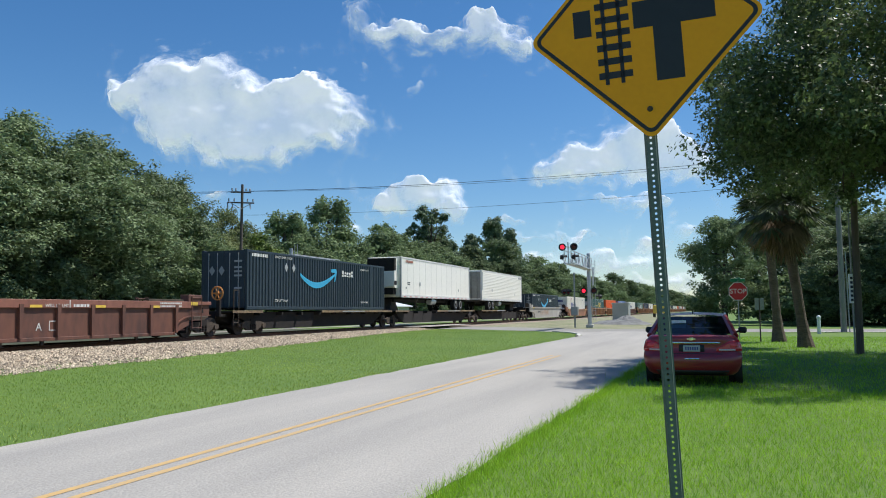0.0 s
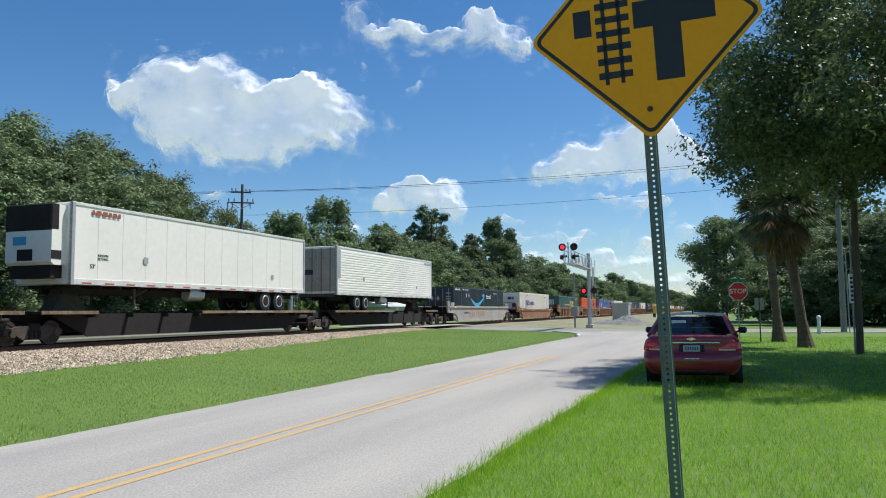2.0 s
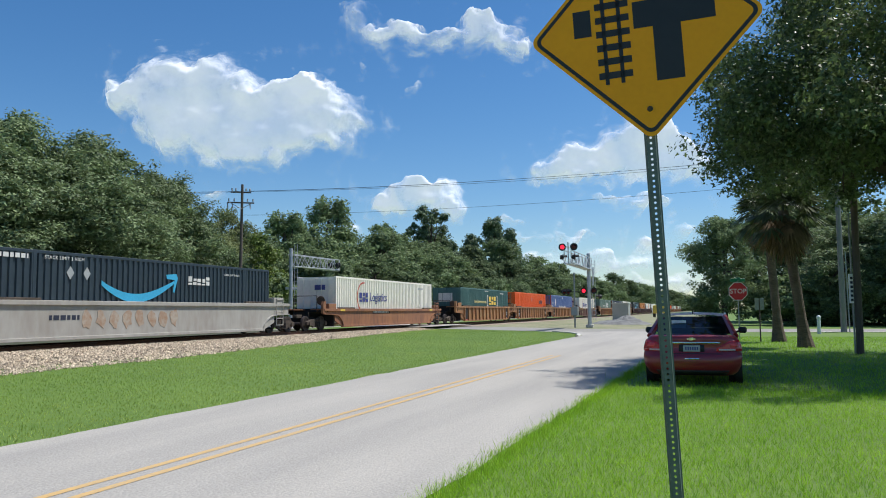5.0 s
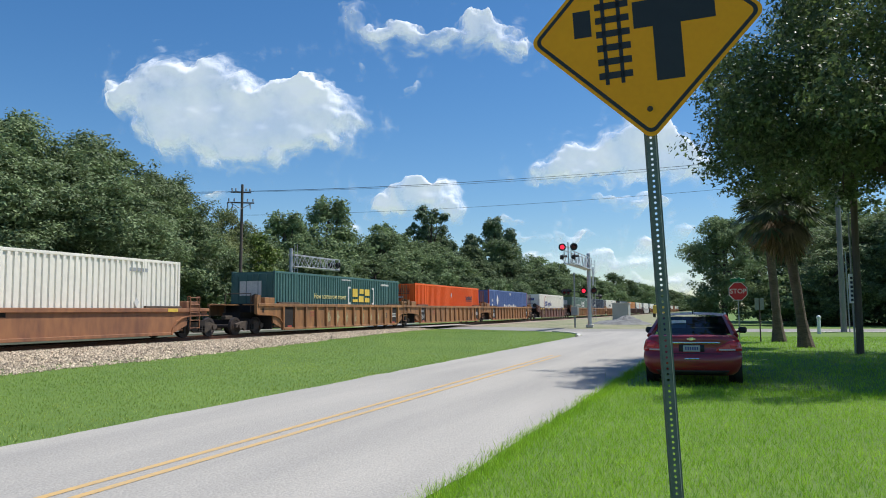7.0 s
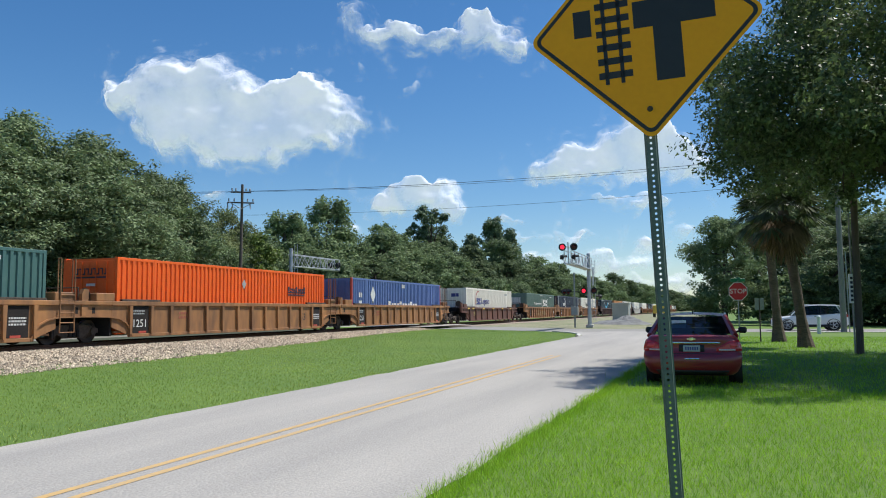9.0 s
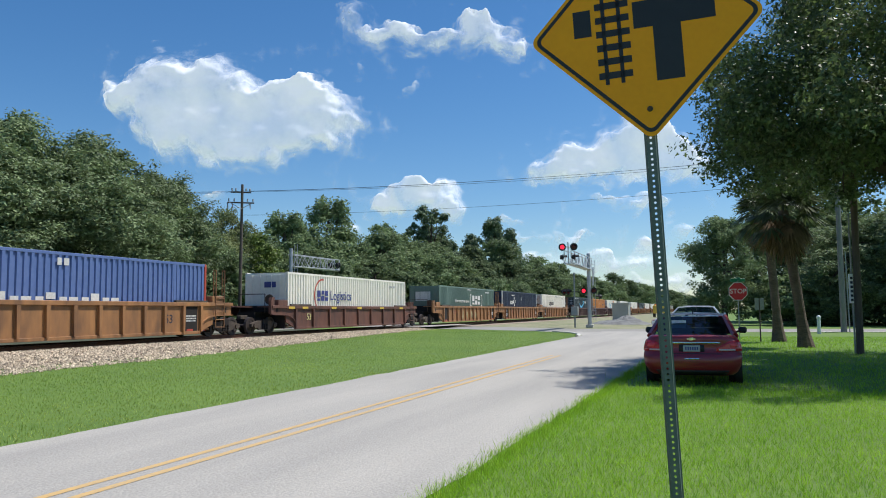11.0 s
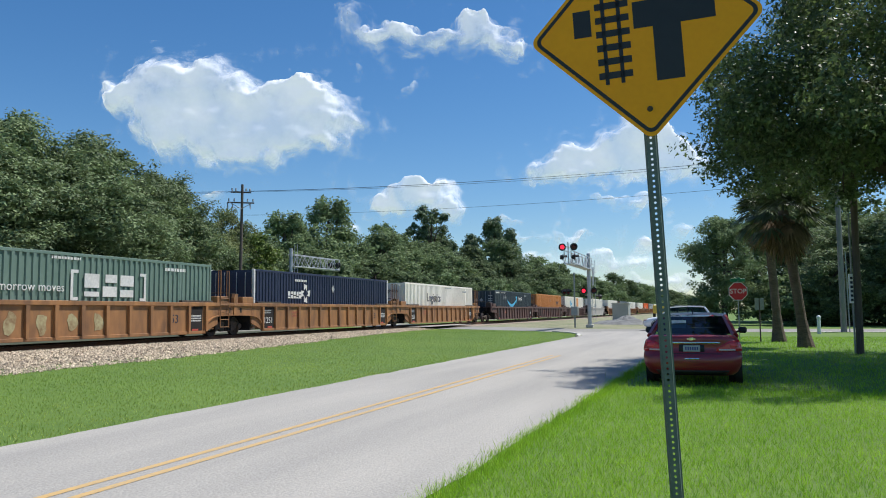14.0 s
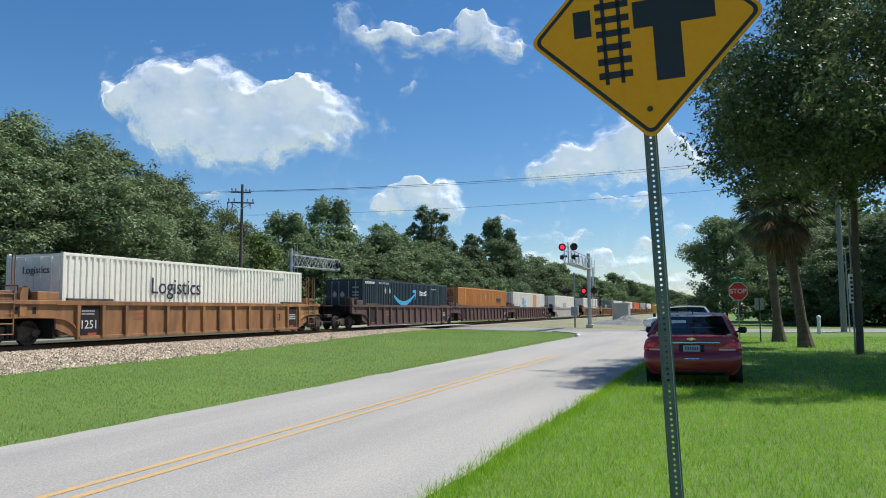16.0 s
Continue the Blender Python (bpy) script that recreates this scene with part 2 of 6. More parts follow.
for off in (-0.755, 0.755):
    vs, fs, top = [], [], []
    shape = [(-0.07, -0.17), (0.07, -0.17), (0.07, -0.155), (0.012, -0.13), (0.012, -0.045), (0.036, -0.03), (0.036, -0.003), (-0.036, -0.003), (-0.036, -0.03), (-0.012, -0.045), (-0.012, -0.13), (-0.07, -0.155)]
    sv = [-60, 0, 30, 60, 120, 250, 500, 900]
    for s in sv:
        vs += [at(s, TRACK_D + off + a, RAIL_Z + b) for a, b in shape]
        top += [at(s, TRACK_D + off - 0.03, RAIL_Z), at(s, TRACK_D + off + 0.03, RAIL_Z)]
    k = len(shape)
    for i in range(len(sv) - 1):
        fs += [(i * k + j, i * k + (j + 1) % k, (i + 1) * k + (j + 1) % k, (i + 1) * k + j) for j in range(k)]
    put("rail", mesh_of("rail", vs, fs), "rail", railway)
    put("rail_head", mesh_of("rail_head", top, [(2 * i, 2 * i + 1, 2 * i + 3, 2 * i + 2) for i in range(len(sv) - 1)]), "railtop", railway)
tie_mesh = bpy.data.meshes.new("sleeper")
tb = boxes((-0.115, 0.115, -1.3, 1.3, -0.18, 0.0), bevel=0.012)
tb.to_mesh(tie_mesh)
tb.free()
tie_mesh.materials.append(M["tie"])
for i in range(105):
    s = -5 + 0.54 * i
    o = put("sleeper", tie_mesh, None, railway)
    o.matrix_basis = pose(*at(s, TRACK_D + random.uniform(-0.03, 0.03), RAIL_Z - 0.172), 0, 0, TURN + random.uniform(-0.6, 0.6))


def stones(name, count, place, lo, hi):
    """Crushed stones: squashed, jittered octahedra scattered by place(), joined."""
    base = np.array([(1, 0, 0), (-1, 0, 0), (0, 1, 0), (0, -1, 0), (0, 0, 1), (0, 0, -1)], float)
    tri = np.array([(0, 2, 4), (2, 1, 4), (1, 3, 4), (3, 0, 4), (2, 0, 5), (1, 2, 5), (3, 1, 5), (0, 3, 5)])
    rng = np.random.default_rng(5)
    c = np.array([place(rng) for _ in range(count)])
    v = base[None] * rng.uniform(0.6, 1.25, (count, 6, 3)) + rng.uniform(-0.3, 0.3, (count, 6, 3))
    a = rng.uniform(0, math.tau, count)
    x = v[..., 0] * np.cos(a)[:, None] - v[..., 1] * np.sin(a)[:, None]
    y = v[..., 0] * np.sin(a)[:, None] + v[..., 1] * np.cos(a)[:, None]
    size = rng.uniform(lo, hi, count)[:, None]
    v = np.stack([x * size, y * size, v[..., 2] * size * 0.8], -1) + c[:, None]
    idx = (tri[None] + 6 * np.arange(count)[:, None, None]).reshape(-1, 3)
    me = bpy.data.meshes.new(name)
    me.from_pydata(v.reshape(-1, 3).tolist(), [], idx.tolist())
    return me


def on_bed(rng):
    s = 2 + 50 * rng.random() ** 1.3
    lo = 19.2 + toe(s, 0)
    d = lo + (20.95 - lo) * rng.random()
    h = 0.09 * smooth(lo, 20.4, d)
    return (*at(s, d, ground_z(s, d) + h).xy, ground_z(s, d) + h)


tagged(put("ballast_stones", stones("ballast_stones", 30000, on_bed, 0.025, 0.065), "stone"), "loose crushed ballast stones on the track bed", "ballast stones", kind="stuff")

# ---- the train ----
M.update(
    well_orange=mat("orange_brown_car_paint", (0.43, 0.205, 0.074), (0.19, 0.098, 0.048), rough=0.6, big=0.5, fine=3.0, bump=0.05, squash=(1, 1, 0.35)),
    well_brown=mat("red_brown_car_paint", (0.19, 0.080, 0.052), (0.09, 0.045, 0.035), rough=0.65, big=0.5, fine=3.5, squash=(1, 1, 0.35)),
    # top sill colour, a lighter red than the car body
    sill_red=mat("lighter_red_sill_paint", (0.30, 0.125, 0.085), (0.20, 0.085, 0.06), rough=0.6, big=0.5, fine=4.0, squash=(1, 1, 0.35)),
    well_tan=mat("faded_brown_car_paint", (0.37, 0.165, 0.072), (0.19, 0.085, 0.05), rough=0.65, big=0.5, fine=3.5, squash=(1, 1, 0.35)),
    well_grey=mat("pale_grey_car_paint", (0.42, 0.40, 0.36), (0.32, 0.29, 0.25), rough=0.65, big=0.6, fine=4.0, squash=(1, 1, 0.35)),
    well_dark=mat("dark_brown_car_paint", (0.14, 0.075, 0.06), (0.08, 0.05, 0.045), rough=0.7, big=0.6, fine=4.0, squash=(1, 1, 0.35)),
    grime=mat("grimy_black_steel", (0.013, 0.011, 0.010), (0.024, 0.018, 0.015), rough=0.95, big=2.0, fine=14.0, bump=0.1),
    iron=mat("rusty_cast_iron", (0.125, 0.095, 0.07), (0.055, 0.042, 0.033), rough=0.85, metal=0.2, big=2.0, fine=14.0, bump=0.2),
    wheel_iron=mat("dull_wheel_steel", (0.075, 0.055, 0.045), (0.045, 0.036, 0.032), rough=0.6, metal=0.3, big=2.0, fine=14.0),
    deck_edge=mat("rusty_deck_edge", (0.30, 0.215, 0.115), (0.13, 0.09, 0.06), rough=0.75, big=1.0, fine=8.0),
    navy=mat("black_navy_container", (0.022, 0.036, 0.050), (0.032, 0.048, 0.062), rough=0.5, big=0.5, fine=5.0),
    limnavy=mat("dark_navy_container", (0.018, 0.026, 0.060), (0.028, 0.036, 0.075), rough=0.5, big=0.5, fine=5.0),
    white=mat("white_container", (0.90, 0.85, 0.74), (0.80, 0.75, 0.65), rough=0.55, big=0.5, fine=5.0),
    trailer_white=mat("white_trailer", (0.92, 0.88, 0.79), (0.84, 0.80, 0.72), rough=0.4, big=0.3, fine=4.0),
    green=mat("green_container", (0.055, 0.135, 0.125), (0.075, 0.16, 0.145), rough=0.55, big=0.5, fine=5.0),
    olive=mat("pale_green_container", (0.13, 0.20, 0.16), (0.16, 0.23, 0.19), rough=0.55, big=0.5, fine=5.0),
    orange=mat("orange_container", (0.88, 0.135, 0.010), (0.78, 0.115, 0.010), rough=0.5, big=0.5, fine=5.0),
    amber=mat("faded_orange_container", (0.62, 0.25, 0.06), (0.52, 0.21, 0.05), rough=0.55, big=0.5, fine=5.0),
    blue=mat("blue_container", (0.10, 0.16, 0.36), (0.13, 0.19, 0.40), rough=0.55, big=0.5, fine=5.0),
    rosso=mat("red_brown_container", (0.38, 0.12, 0.07), (0.30, 0.10, 0.06), rough=0.55, big=0.5, fine=5.0),
    grey=mat("grey_container", (0.40, 0.41, 0.40), (0.33, 0.34, 0.33), rough=0.55, big=0.5, fine=5.0),
    # end doors, a darker grey than the trailer's white sides
    dull_door=mat("dull_grey_door_metal", (0.42, 0.39, 0.33), (0.30, 0.27, 0.23), rough=0.55, big=0.8, fine=6.0),
    seam=mat("pale_panel_seam", (0.66, 0.64, 0.58), rough=0.6),
    redpost=mat("red_paint", (0.55, 0.09, 0.06), rough=0.5),
    whitemark=mat("white_marking", (0.75, 0.74, 0.70), rough=0.6, big=2.0, fine=12.0),
    greymark=mat("grey_marking", (0.40, 0.42, 0.42), rough=0.6),
    darkmark=mat("dark_marking", (0.03, 0.035, 0.06), rough=0.6),
    bluemark=mat("indigo_marking", (0.06, 0.07, 0.25), rough=0.6),
    skymark=mat("sky_blue_marking", (0.06, 0.42, 0.68), rough=0.5),
    yellowmark=mat("yellow_marking", (0.80, 0.55, 0.08), rough=0.6, big=2.0, fine=12.0),
    palemark=mat("pale_yellow_marking", (0.70, 0.62, 0.28), rough=0.6, big=1.0, fine=12.0),
    tyre=mat("tyre_rubber", (0.022, 0.022, 0.022), rough=0.85),
    alloy=mat("wheel_metal", (0.62, 0.62, 0.60), rough=0.35, metal=0.7),
    graffiti=mat("faded_graffiti", (0.33, 0.19, 0.11), (0.42, 0.37, 0.30), rough=0.7, big=3.0, fine=7.0),
    graffiti_green=mat("pale_green_graffiti", (0.47, 0.42, 0.23), (0.24, 0.15, 0.07), rough=0.7, big=3.0, fine=7.0),
)
GAUGE = 1.51
WHEELSETS = []
LEN, HALF, TALL = 16.15, 1.30, 2.90


def wheelset(parent, x):
    """One axle with its two flanged wheels."""
    bm = bmesh.new()
    for sg in (-1, 1):
        y = sg * GAUGE / 2
        lathe(bm, "y", (0, y, 0), [(-0.07, 0.30), (-0.07, 0.42), (0.0, 0.425), (0.07, 0.42), (0.07, 0.30), (0.05, 0.28), (0.06, 0.12), (0.09, 0.10)] if sg > 0 else [(-0.09, 0.10), (-0.06, 0.12), (-0.05, 0.28), (-0.07, 0.30), (-0.07, 0.42), (0.0, 0.425), (0.07, 0.42), (0.07, 0.30)], 22)
        for j in range(4):
            a = j * math.tau / 4
            box(bm, 0.22 * math.cos(a) - 0.03, 0.22 * math.cos(a) + 0.03, *sorted((y + sg * 0.055, y + sg * 0.075)), 0.22 * math.sin(a) - 0.03, 0.22 * math.sin(a) + 0.03)
    rod(bm, (0, -GAUGE / 2, 0), (0, GAUGE / 2, 0), 0.08)
    ws = part("wheelset", bm, "wheel_iron", parent)
    ws.matrix_basis = pose(x, 0, 0.42)
    WHEELSETS.append((ws, x))
    return ws


def bogie(parent, x):
    """A two-axle truck: cast side frames, springs, bolster and wheelsets."""
    b = bmesh.new()
    for sg in (-1, 1):
        y0, y1 = sorted((sg * 0.92, sg * 1.06))
        prism(b, [(x - 1.15, 0.36), (x - 1.15, 0.52), (x - 0.55, 0.66), (x + 0.55, 0.66), (x + 1.15, 0.52), (x + 1.15, 0.36), (x + 0.75, 0.38), (x + 0.42, 0.20), (x - 0.42, 0.20), (x - 0.75, 0.38)], "y", y0, y1)
    fr = part("bogie", b, "iron", parent, "rusty cast two-axle bogie")
    for sg in (-1, 1):
        sp = bmesh.new()
        for dx in (-0.18, 0.0, 0.18):
            lathe(sp, "z", (x + dx, sg * 1.06, 0), [(0.24, 0.07), (0.28, 0.075), (0.32, 0.06), (0.36, 0.075), (0.40, 0.06), (0.44, 0.075), (0.5, 0.07)], 8)
        part("spring_nest", sp, "grime", fr)
        for dx in (-0.88, 0.88):
            part("axle_cap", lathe(bmesh.new(), "y", (x + dx, sg * 1.08, 0.42), [(-0.05, 0.13), (0.04, 0.13), (0.06, 0.09)], 12), "iron", fr)
    for dx in (-0.88, 0.88):
        wheelset(fr, x + dx)
    part("bolster", boxes((x - 0.2, x + 0.2, -1.1, 1.1, 0.5, 0.74)), "grime", fr)
    return fr





def well_unit(label, paint, ribs=14, rear=True, sill=None, top=1.50, deep=0.15):
    """One well of a stack car. Local x runs back from the front of its container, 0 to 16.15; z is above the rail."""
    t = thing("well_car", label, "railcar", group="train cars")
    a, b = -0.15, LEN + 0.15
    body = bmesh.new()
    low = 0.21
    for sg in (-1, 1):
        y0, y1 = sorted((sg * 1.36, sg * 1.42))
        prism(body, [(a - 0.2, 0.55), (a + 0.75, low), (b - 0.75, low), (b + 0.2, 0.55), (b + 0.2, top), (a - 0.2, top)], "y", y0, y1)
    box(body, a, b, -1.36, 1.36, 0.33, 0.40)
    wb = part("well_body", body, paint, t)
    for sg in (-1, 1):
        y0, y1 = sorted((sg * 1.34, sg * 1.50))
        part("top_sill", boxes((a - 0.25, b + 0.25, y0, y1, top - deep, top + 0.01), bevel=0.012), sill or paint, t)
        y0, y1 = sorted((sg * 1.34, sg * 1.47))
        part("bottom_sill", boxes((a + 0.7, b - 0.7, y0, y1, low - 0.05, low + 0.07), bevel=0.01), paint, t)
    if ribs:
        for i in range(ribs):
            x = 0.55 + (LEN - 1.1) * i / (ribs - 1)
            for sg in (-1, 1):
                y0, y1 = sorted((sg * 1.42, sg * 1.53))
                rb = bmesh.new()
                prism(rb, [(x - 0.05, low + 0.05), (x + 0.05, low + 0.05), (x + 0.08, top - 0.15), (x - 0.08, top - 0.15)], "y", y0, y1)
                part("rib", rb, paint, wb)
    arch = [(0.70, low), (0.58, 0.48), (0.36, 0.72), (0.02, 0.88), (-0.45, 0.95), (-1.70, 0.97)]
    for k, flip in ((1, lambda x: x), (-1, lambda x: LEN - x)):
        for sg in (-1, 1):
            sheet_ = prism(bmesh.new(), [(flip(x), z) for x, z in arch] + [(flip(-1.70), top - 0.02), (flip(0.70), top - 0.02)], "y", *sorted((sg * 1.365, sg * 1.415)))
            end = part("end_sheet", sheet_, paint, t)
            part("arch_flange", prism(bmesh.new(), [(flip(x), z) for x, z in arch] + [(flip(x - 0.03), z - 0.04) for x, z in arch[::-1]], "y", *sorted((sg * 1.33, sg * 1.49))), paint, end)
            # black plate on the uncut sheet paints the dark of a hand hole
            part("hand_hole", boxes((*sorted((flip(-1.30), flip(-1.16))), *sorted((sg * 1.41, sg * 1.42)), 1.06, 1.28), bevel=0.003), "grime", end)
            part("end_sill", boxes((*sorted((flip(-1.75), flip(-0.40))), *sorted((sg * 1.34, sg * 1.50)), top - 0.13, top + 0.01), bevel=0.012), sill or paint, end)
            part("deck_plate", boxes((*sorted((flip(-1.70), flip(-0.35))), *sorted((sg * 0.55, sg * 1.34)), top - 0.07, top - 0.02)), paint, t)
        draft = boxes((*sorted((flip(-1.85), flip(a))), -0.5, 0.5, 0.72, 1.08), (*sorted((flip(-0.38), flip(-0.28))), -1.34, 1.34, 0.22, top + 0.02))
        part("draft_sill", draft, "grime", t)
        part("tool_box", boxes((*sorted((flip(-1.15), flip(-0.25))), -1.46, -1.02, top + 0.01, top + 0.30), bevel=0.02), paint, t)
    part("end_post", prism(bmesh.new(), [(-1.82, 0.98), (-1.55, 0.98), (-1.52, top + 0.42), (-1.74, top + 0.42), (-1.82, top + 0.25)], "y", -1.46, -1.30), paint, t)
    for x in (0.1, LEN - 2.2):
        for sg in (-1, 1):
            part("guide_strip", boxes((x, x + 2.1, *sorted((sg * 1.345, sg * 1.49)), top + 0.01, top + 0.09), bevel=0.01), "iron", t)
    for sg in (-1, 1):
        lx, hi_ = LEN + 0.45, 2.95 if paint in ("well_orange", "well_dark") else 1.75
        lad = rods(((lx, sg * 1.49, 0.40), (lx, sg * 1.49, hi_), 0.024), ((lx + 0.62, sg * 1.49, 0.40), (lx + 0.62, sg * 1.49, hi_), 0.024), n=6)
        for x in (lx, lx + 0.62):
            rod(lad, (x, sg * 1.49, hi_), (x, sg * 1.36, hi_), 0.022, n=6)
            rod(lad, (x, sg * 1.36, hi_), (x, sg * 1.36, top), 0.022, n=6)
        for z in (0.42, 0.75, 1.08, 1.41, 1.70):
            rod(lad, (lx, sg * 1.49, z), (lx + 0.62, sg * 1.49, z), 0.02, n=6)
        part("ladder", lad, paint, t)
    rings = rods(((-1.3, -0.75, 1.05), (-1.3, -0.75, 2.0), 0.025), ((-1.3, 0.75, 1.05), (-1.3, 0.75, 2.0), 0.025), ((-1.3, -0.75, 2.0), (-1.3, 0.75, 2.0), 0.025), n=6)
    part("hand_rail", rings, "iron", t)
    lathe_b = lathe(bmesh.new(), "x", (-1.2, -0.95, 1.72), [(-0.02, 0.24), (0.0, 0.27), (0.02, 0.24)], 16)
    part("brake_wheel", lathe_b, "iron", t)
    bogie(t, -1.78)
    for x0, x1 in ((LEN + 1.75, LEN + 2.3), (-2.5, -1.7)):
        part("coupler", boxes((x0, x1, -0.12, 0.12, 0.72, 0.92), bevel=0.03), "iron", t)
    for x0, x1 in ((0.72, 1.6), (LEN - 1.62, LEN - 0.75)) if ribs > 11 else ():
        part("stencil_panel", boxes((x0, x1, -1.435, -1.425, 0.30, top - 0.17)), "grime", t)
    if rear:
        bogie(t, LEN + 1.78)
    return t


def lines(parent, x, z, w, h, rows, material, y=-1.345, name="stencil_bars", seed=1):
    """Writing too small to read: plain bars."""
    r = random.Random(seed)
    bm = bmesh.new()
    for i in range(rows):
        u = x
        zz = z - i * h * 1.7
        while u < x + w:
            k = r.uniform(0.6, 1.6) * h
            box(bm, u, min(u + k, x + w), y - 0.004, y, zz, zz + h)
            u += k + 0.4 * h
    return part(name, bm, material, parent)


def container(label, paint, post=None, lift=0.0):
    """A 53 ft ribbed box with corner posts, rails, doors at its front end. Local origin: front end, centre, underside."""
    t = thing("container", label, "shipping container", group="containers on the train")
    bm = bmesh.new()
    n = 58
    step = LEN / n
    for sg in (-1, 1):
        vs = []
        for i in range(n):
            x = i * step
            for dx, dep in ((0.0, 0.0), (0.42, 0.0), (0.52, 0.05), (0.90, 0.05)):
                y = sg * (HALF - 0.005 - dep)
                vs.append((bm.verts.new((x + dx * step, y, 0.16)), bm.verts.new((x + dx * step, y, TALL - 0.10))))
        for p, q in zip(vs, vs[1:]):
            f = (p[0], q[0], q[1], p[1])
            bm.faces.new(f if sg < 0 else f[::-1])
    box(bm, 0.02, LEN - 0.02, -HALF + 0.06, HALF - 0.06, 0.1, TALL - 0.03)
    body = part("body", bm, paint, t)
    for sg in (-1, 1):
        y0, y1 = sorted((sg * (HALF - 0.08), sg * HALF))
        part("bottom_rail", boxes((0, LEN, y0, y1, 0.0, 0.16), bevel=0.01), paint, body)
        part("top_rail", boxes((0, LEN, y0, y1, TALL - 0.11, TALL), bevel=0.01), paint, body)
    for x in (0, LEN - 0.12):
        for sg in (-1, 1):
            ps = boxes((x - 0.003, x + 0.123, *sorted((sg * (HALF - 0.12), sg * (HALF + 0.006))), 0, TALL + 0.004), bevel=0.008)
            part("corner_post", ps, post or paint, t)
    for x in (2.0, LEN - 2.15):
        for sg in (-1, 1):
            part("lifting_post", boxes((x, x + 0.15, *sorted((sg * (HALF - 0.06), sg * (HALF + 0.004))), 0, TALL + 0.006), bevel=0.008), paint, t)
    for sg in (-1, 1):
        d = boxes((-0.02, 0.03, *sorted((sg * 0.01, sg * 1.17)), 0.14, TALL - 0.12), bevel=0.008)
        for z in (0.55, 1.0, 1.45, 1.9, 2.35):
            box(d, -0.035, -0.02, *sorted((sg * 0.1, sg * 1.1)), z, z + 0.12)
        dr = part("door", d, paint, t)
        part("lock_bar", rods(*[((-0.06, sg * y, 0.15), (-0.06, sg * y, TALL - 0.15), 0.02) for y in (0.35, 0.85)], n=6), "greymark" if paint in ("navy", "limnavy") else paint, dr)
    return t


def smile(parent, x0, z0, w):
    """A curved arrow mark."""
    bm = bmesh.new()
    k = 18
    up, dn = [], []
    for i in range(k + 1):
        u = i / k
        x = x0 + w * u
        mid = z0 - 0.62 * math.sin(math.pi * min(1, u * 0.98) ** 0.9) + 0.18 * u
        th = 0.02 + 0.145 * math.sin(math.pi * (0.12 + 0.82 * u)) ** 0.8
        up.append((x, mid + th))
        dn.append((x, mid - th))
    prism(bm, up + dn[::-1], "y", -1.312, -1.306)
    hx, hz = x0 + w, z0 + 0.22
    prism(bm, [(hx - 0.5, hz + 0.22), (hx + 0.12, hz + 0.28), (hx + 0.22, hz + 0.1), (hx + 0.02, hz - 0.5), (hx - 0.08, hz - 0.48), (hx + 0.02, hz + 0.02), (hx - 0.45, hz + 0.05)], "y", -1.313, -1.307)
    return part("emblem", bm, "skymark", parent, "sky blue curved arrow emblem")


def diamond(parent, x, z, r=0.24, material="greymark", y=-1.31):
    bm = bmesh.new()
    prism(bm, [(x - r * 0.7, z), (x, z - r), (x + r * 0.7, z), (x, z + r)], "y", y - 0.004, y)
    part("placard", bm, material, parent)


def wordmark(parent, x, z, w, h, material, k=6, y=-1.312, tall=1.0):
    """A brand name shown as plain barred blocks of its size and colour."""
    step = w / k
    bw = step * 0.80
    t = min(bw * 0.30, h * 0.24)
    for i in range(k):
        hh = h if tall == 1.0 and i % 4 == 0 or tall > 1 else h * 0.76
        x0, x1 = x + i * step, x + i * step + bw
        cut = hh * (0.30, 0.55, 0.42)[i % 3]
        rows = [(x0, x1, z, z + cut - t * 0.35), (x0 + (t * 0.6 if i % 2 else 0), x1, z + cut + t * 0.35, z + hh)]
        part("letter_block", boxes(*[(p, q, y - 0.004, y + 0.002, r, v) for p, q, r, v in rows]), material, parent)


def navy_box(label):
    c = container(label, "navy")
    smile(c, 5.0, 1.9, 4.0)
    wordmark(c, 9.9, 1.98, 1.5, 0.36, "whitemark", 5)
    for x in (3.55, 4.3):
        diamond(c, x, 2.2)
    lettering("STACK LIMIT 3 HIGH", 0.17, "whitemark", c, pose(3.3, -1.312, 2.68), spacing=1.1)
    lines(c, 0.4, 2.6, 1.4, 0.15, 1, "whitemark", -1.305)
    lettering("TOP LIFT ONLY", 0.19, "whitemark", c, pose(3.1, -1.312, 0.45))
    lettering("TOP LIFT ONLY", 0.15, "whitemark", c, pose(13.0, -1.312, 0.45))
    lettering("STACK LIMIT 3 HIGH", 0.13, "whitemark", c, pose(13.0, -1.312, 2.5))
    for y in (0.1, 0.65):
        bm = bmesh.new()
        prism(bm, [(y - 0.17, 1.9), (y, 1.66), (y + 0.17, 1.9), (y, 2.14)], "x", -0.068, -0.062)
        part("placard", bm, "greymark", c)
    for z in (2.3, 2.0, 1.8, 1.6, 1.0):
        part("stencil_bar", boxes((-0.068, -0.062, -1.05, -0.62, z, z + 0.09)), "greymark", c)
    return c


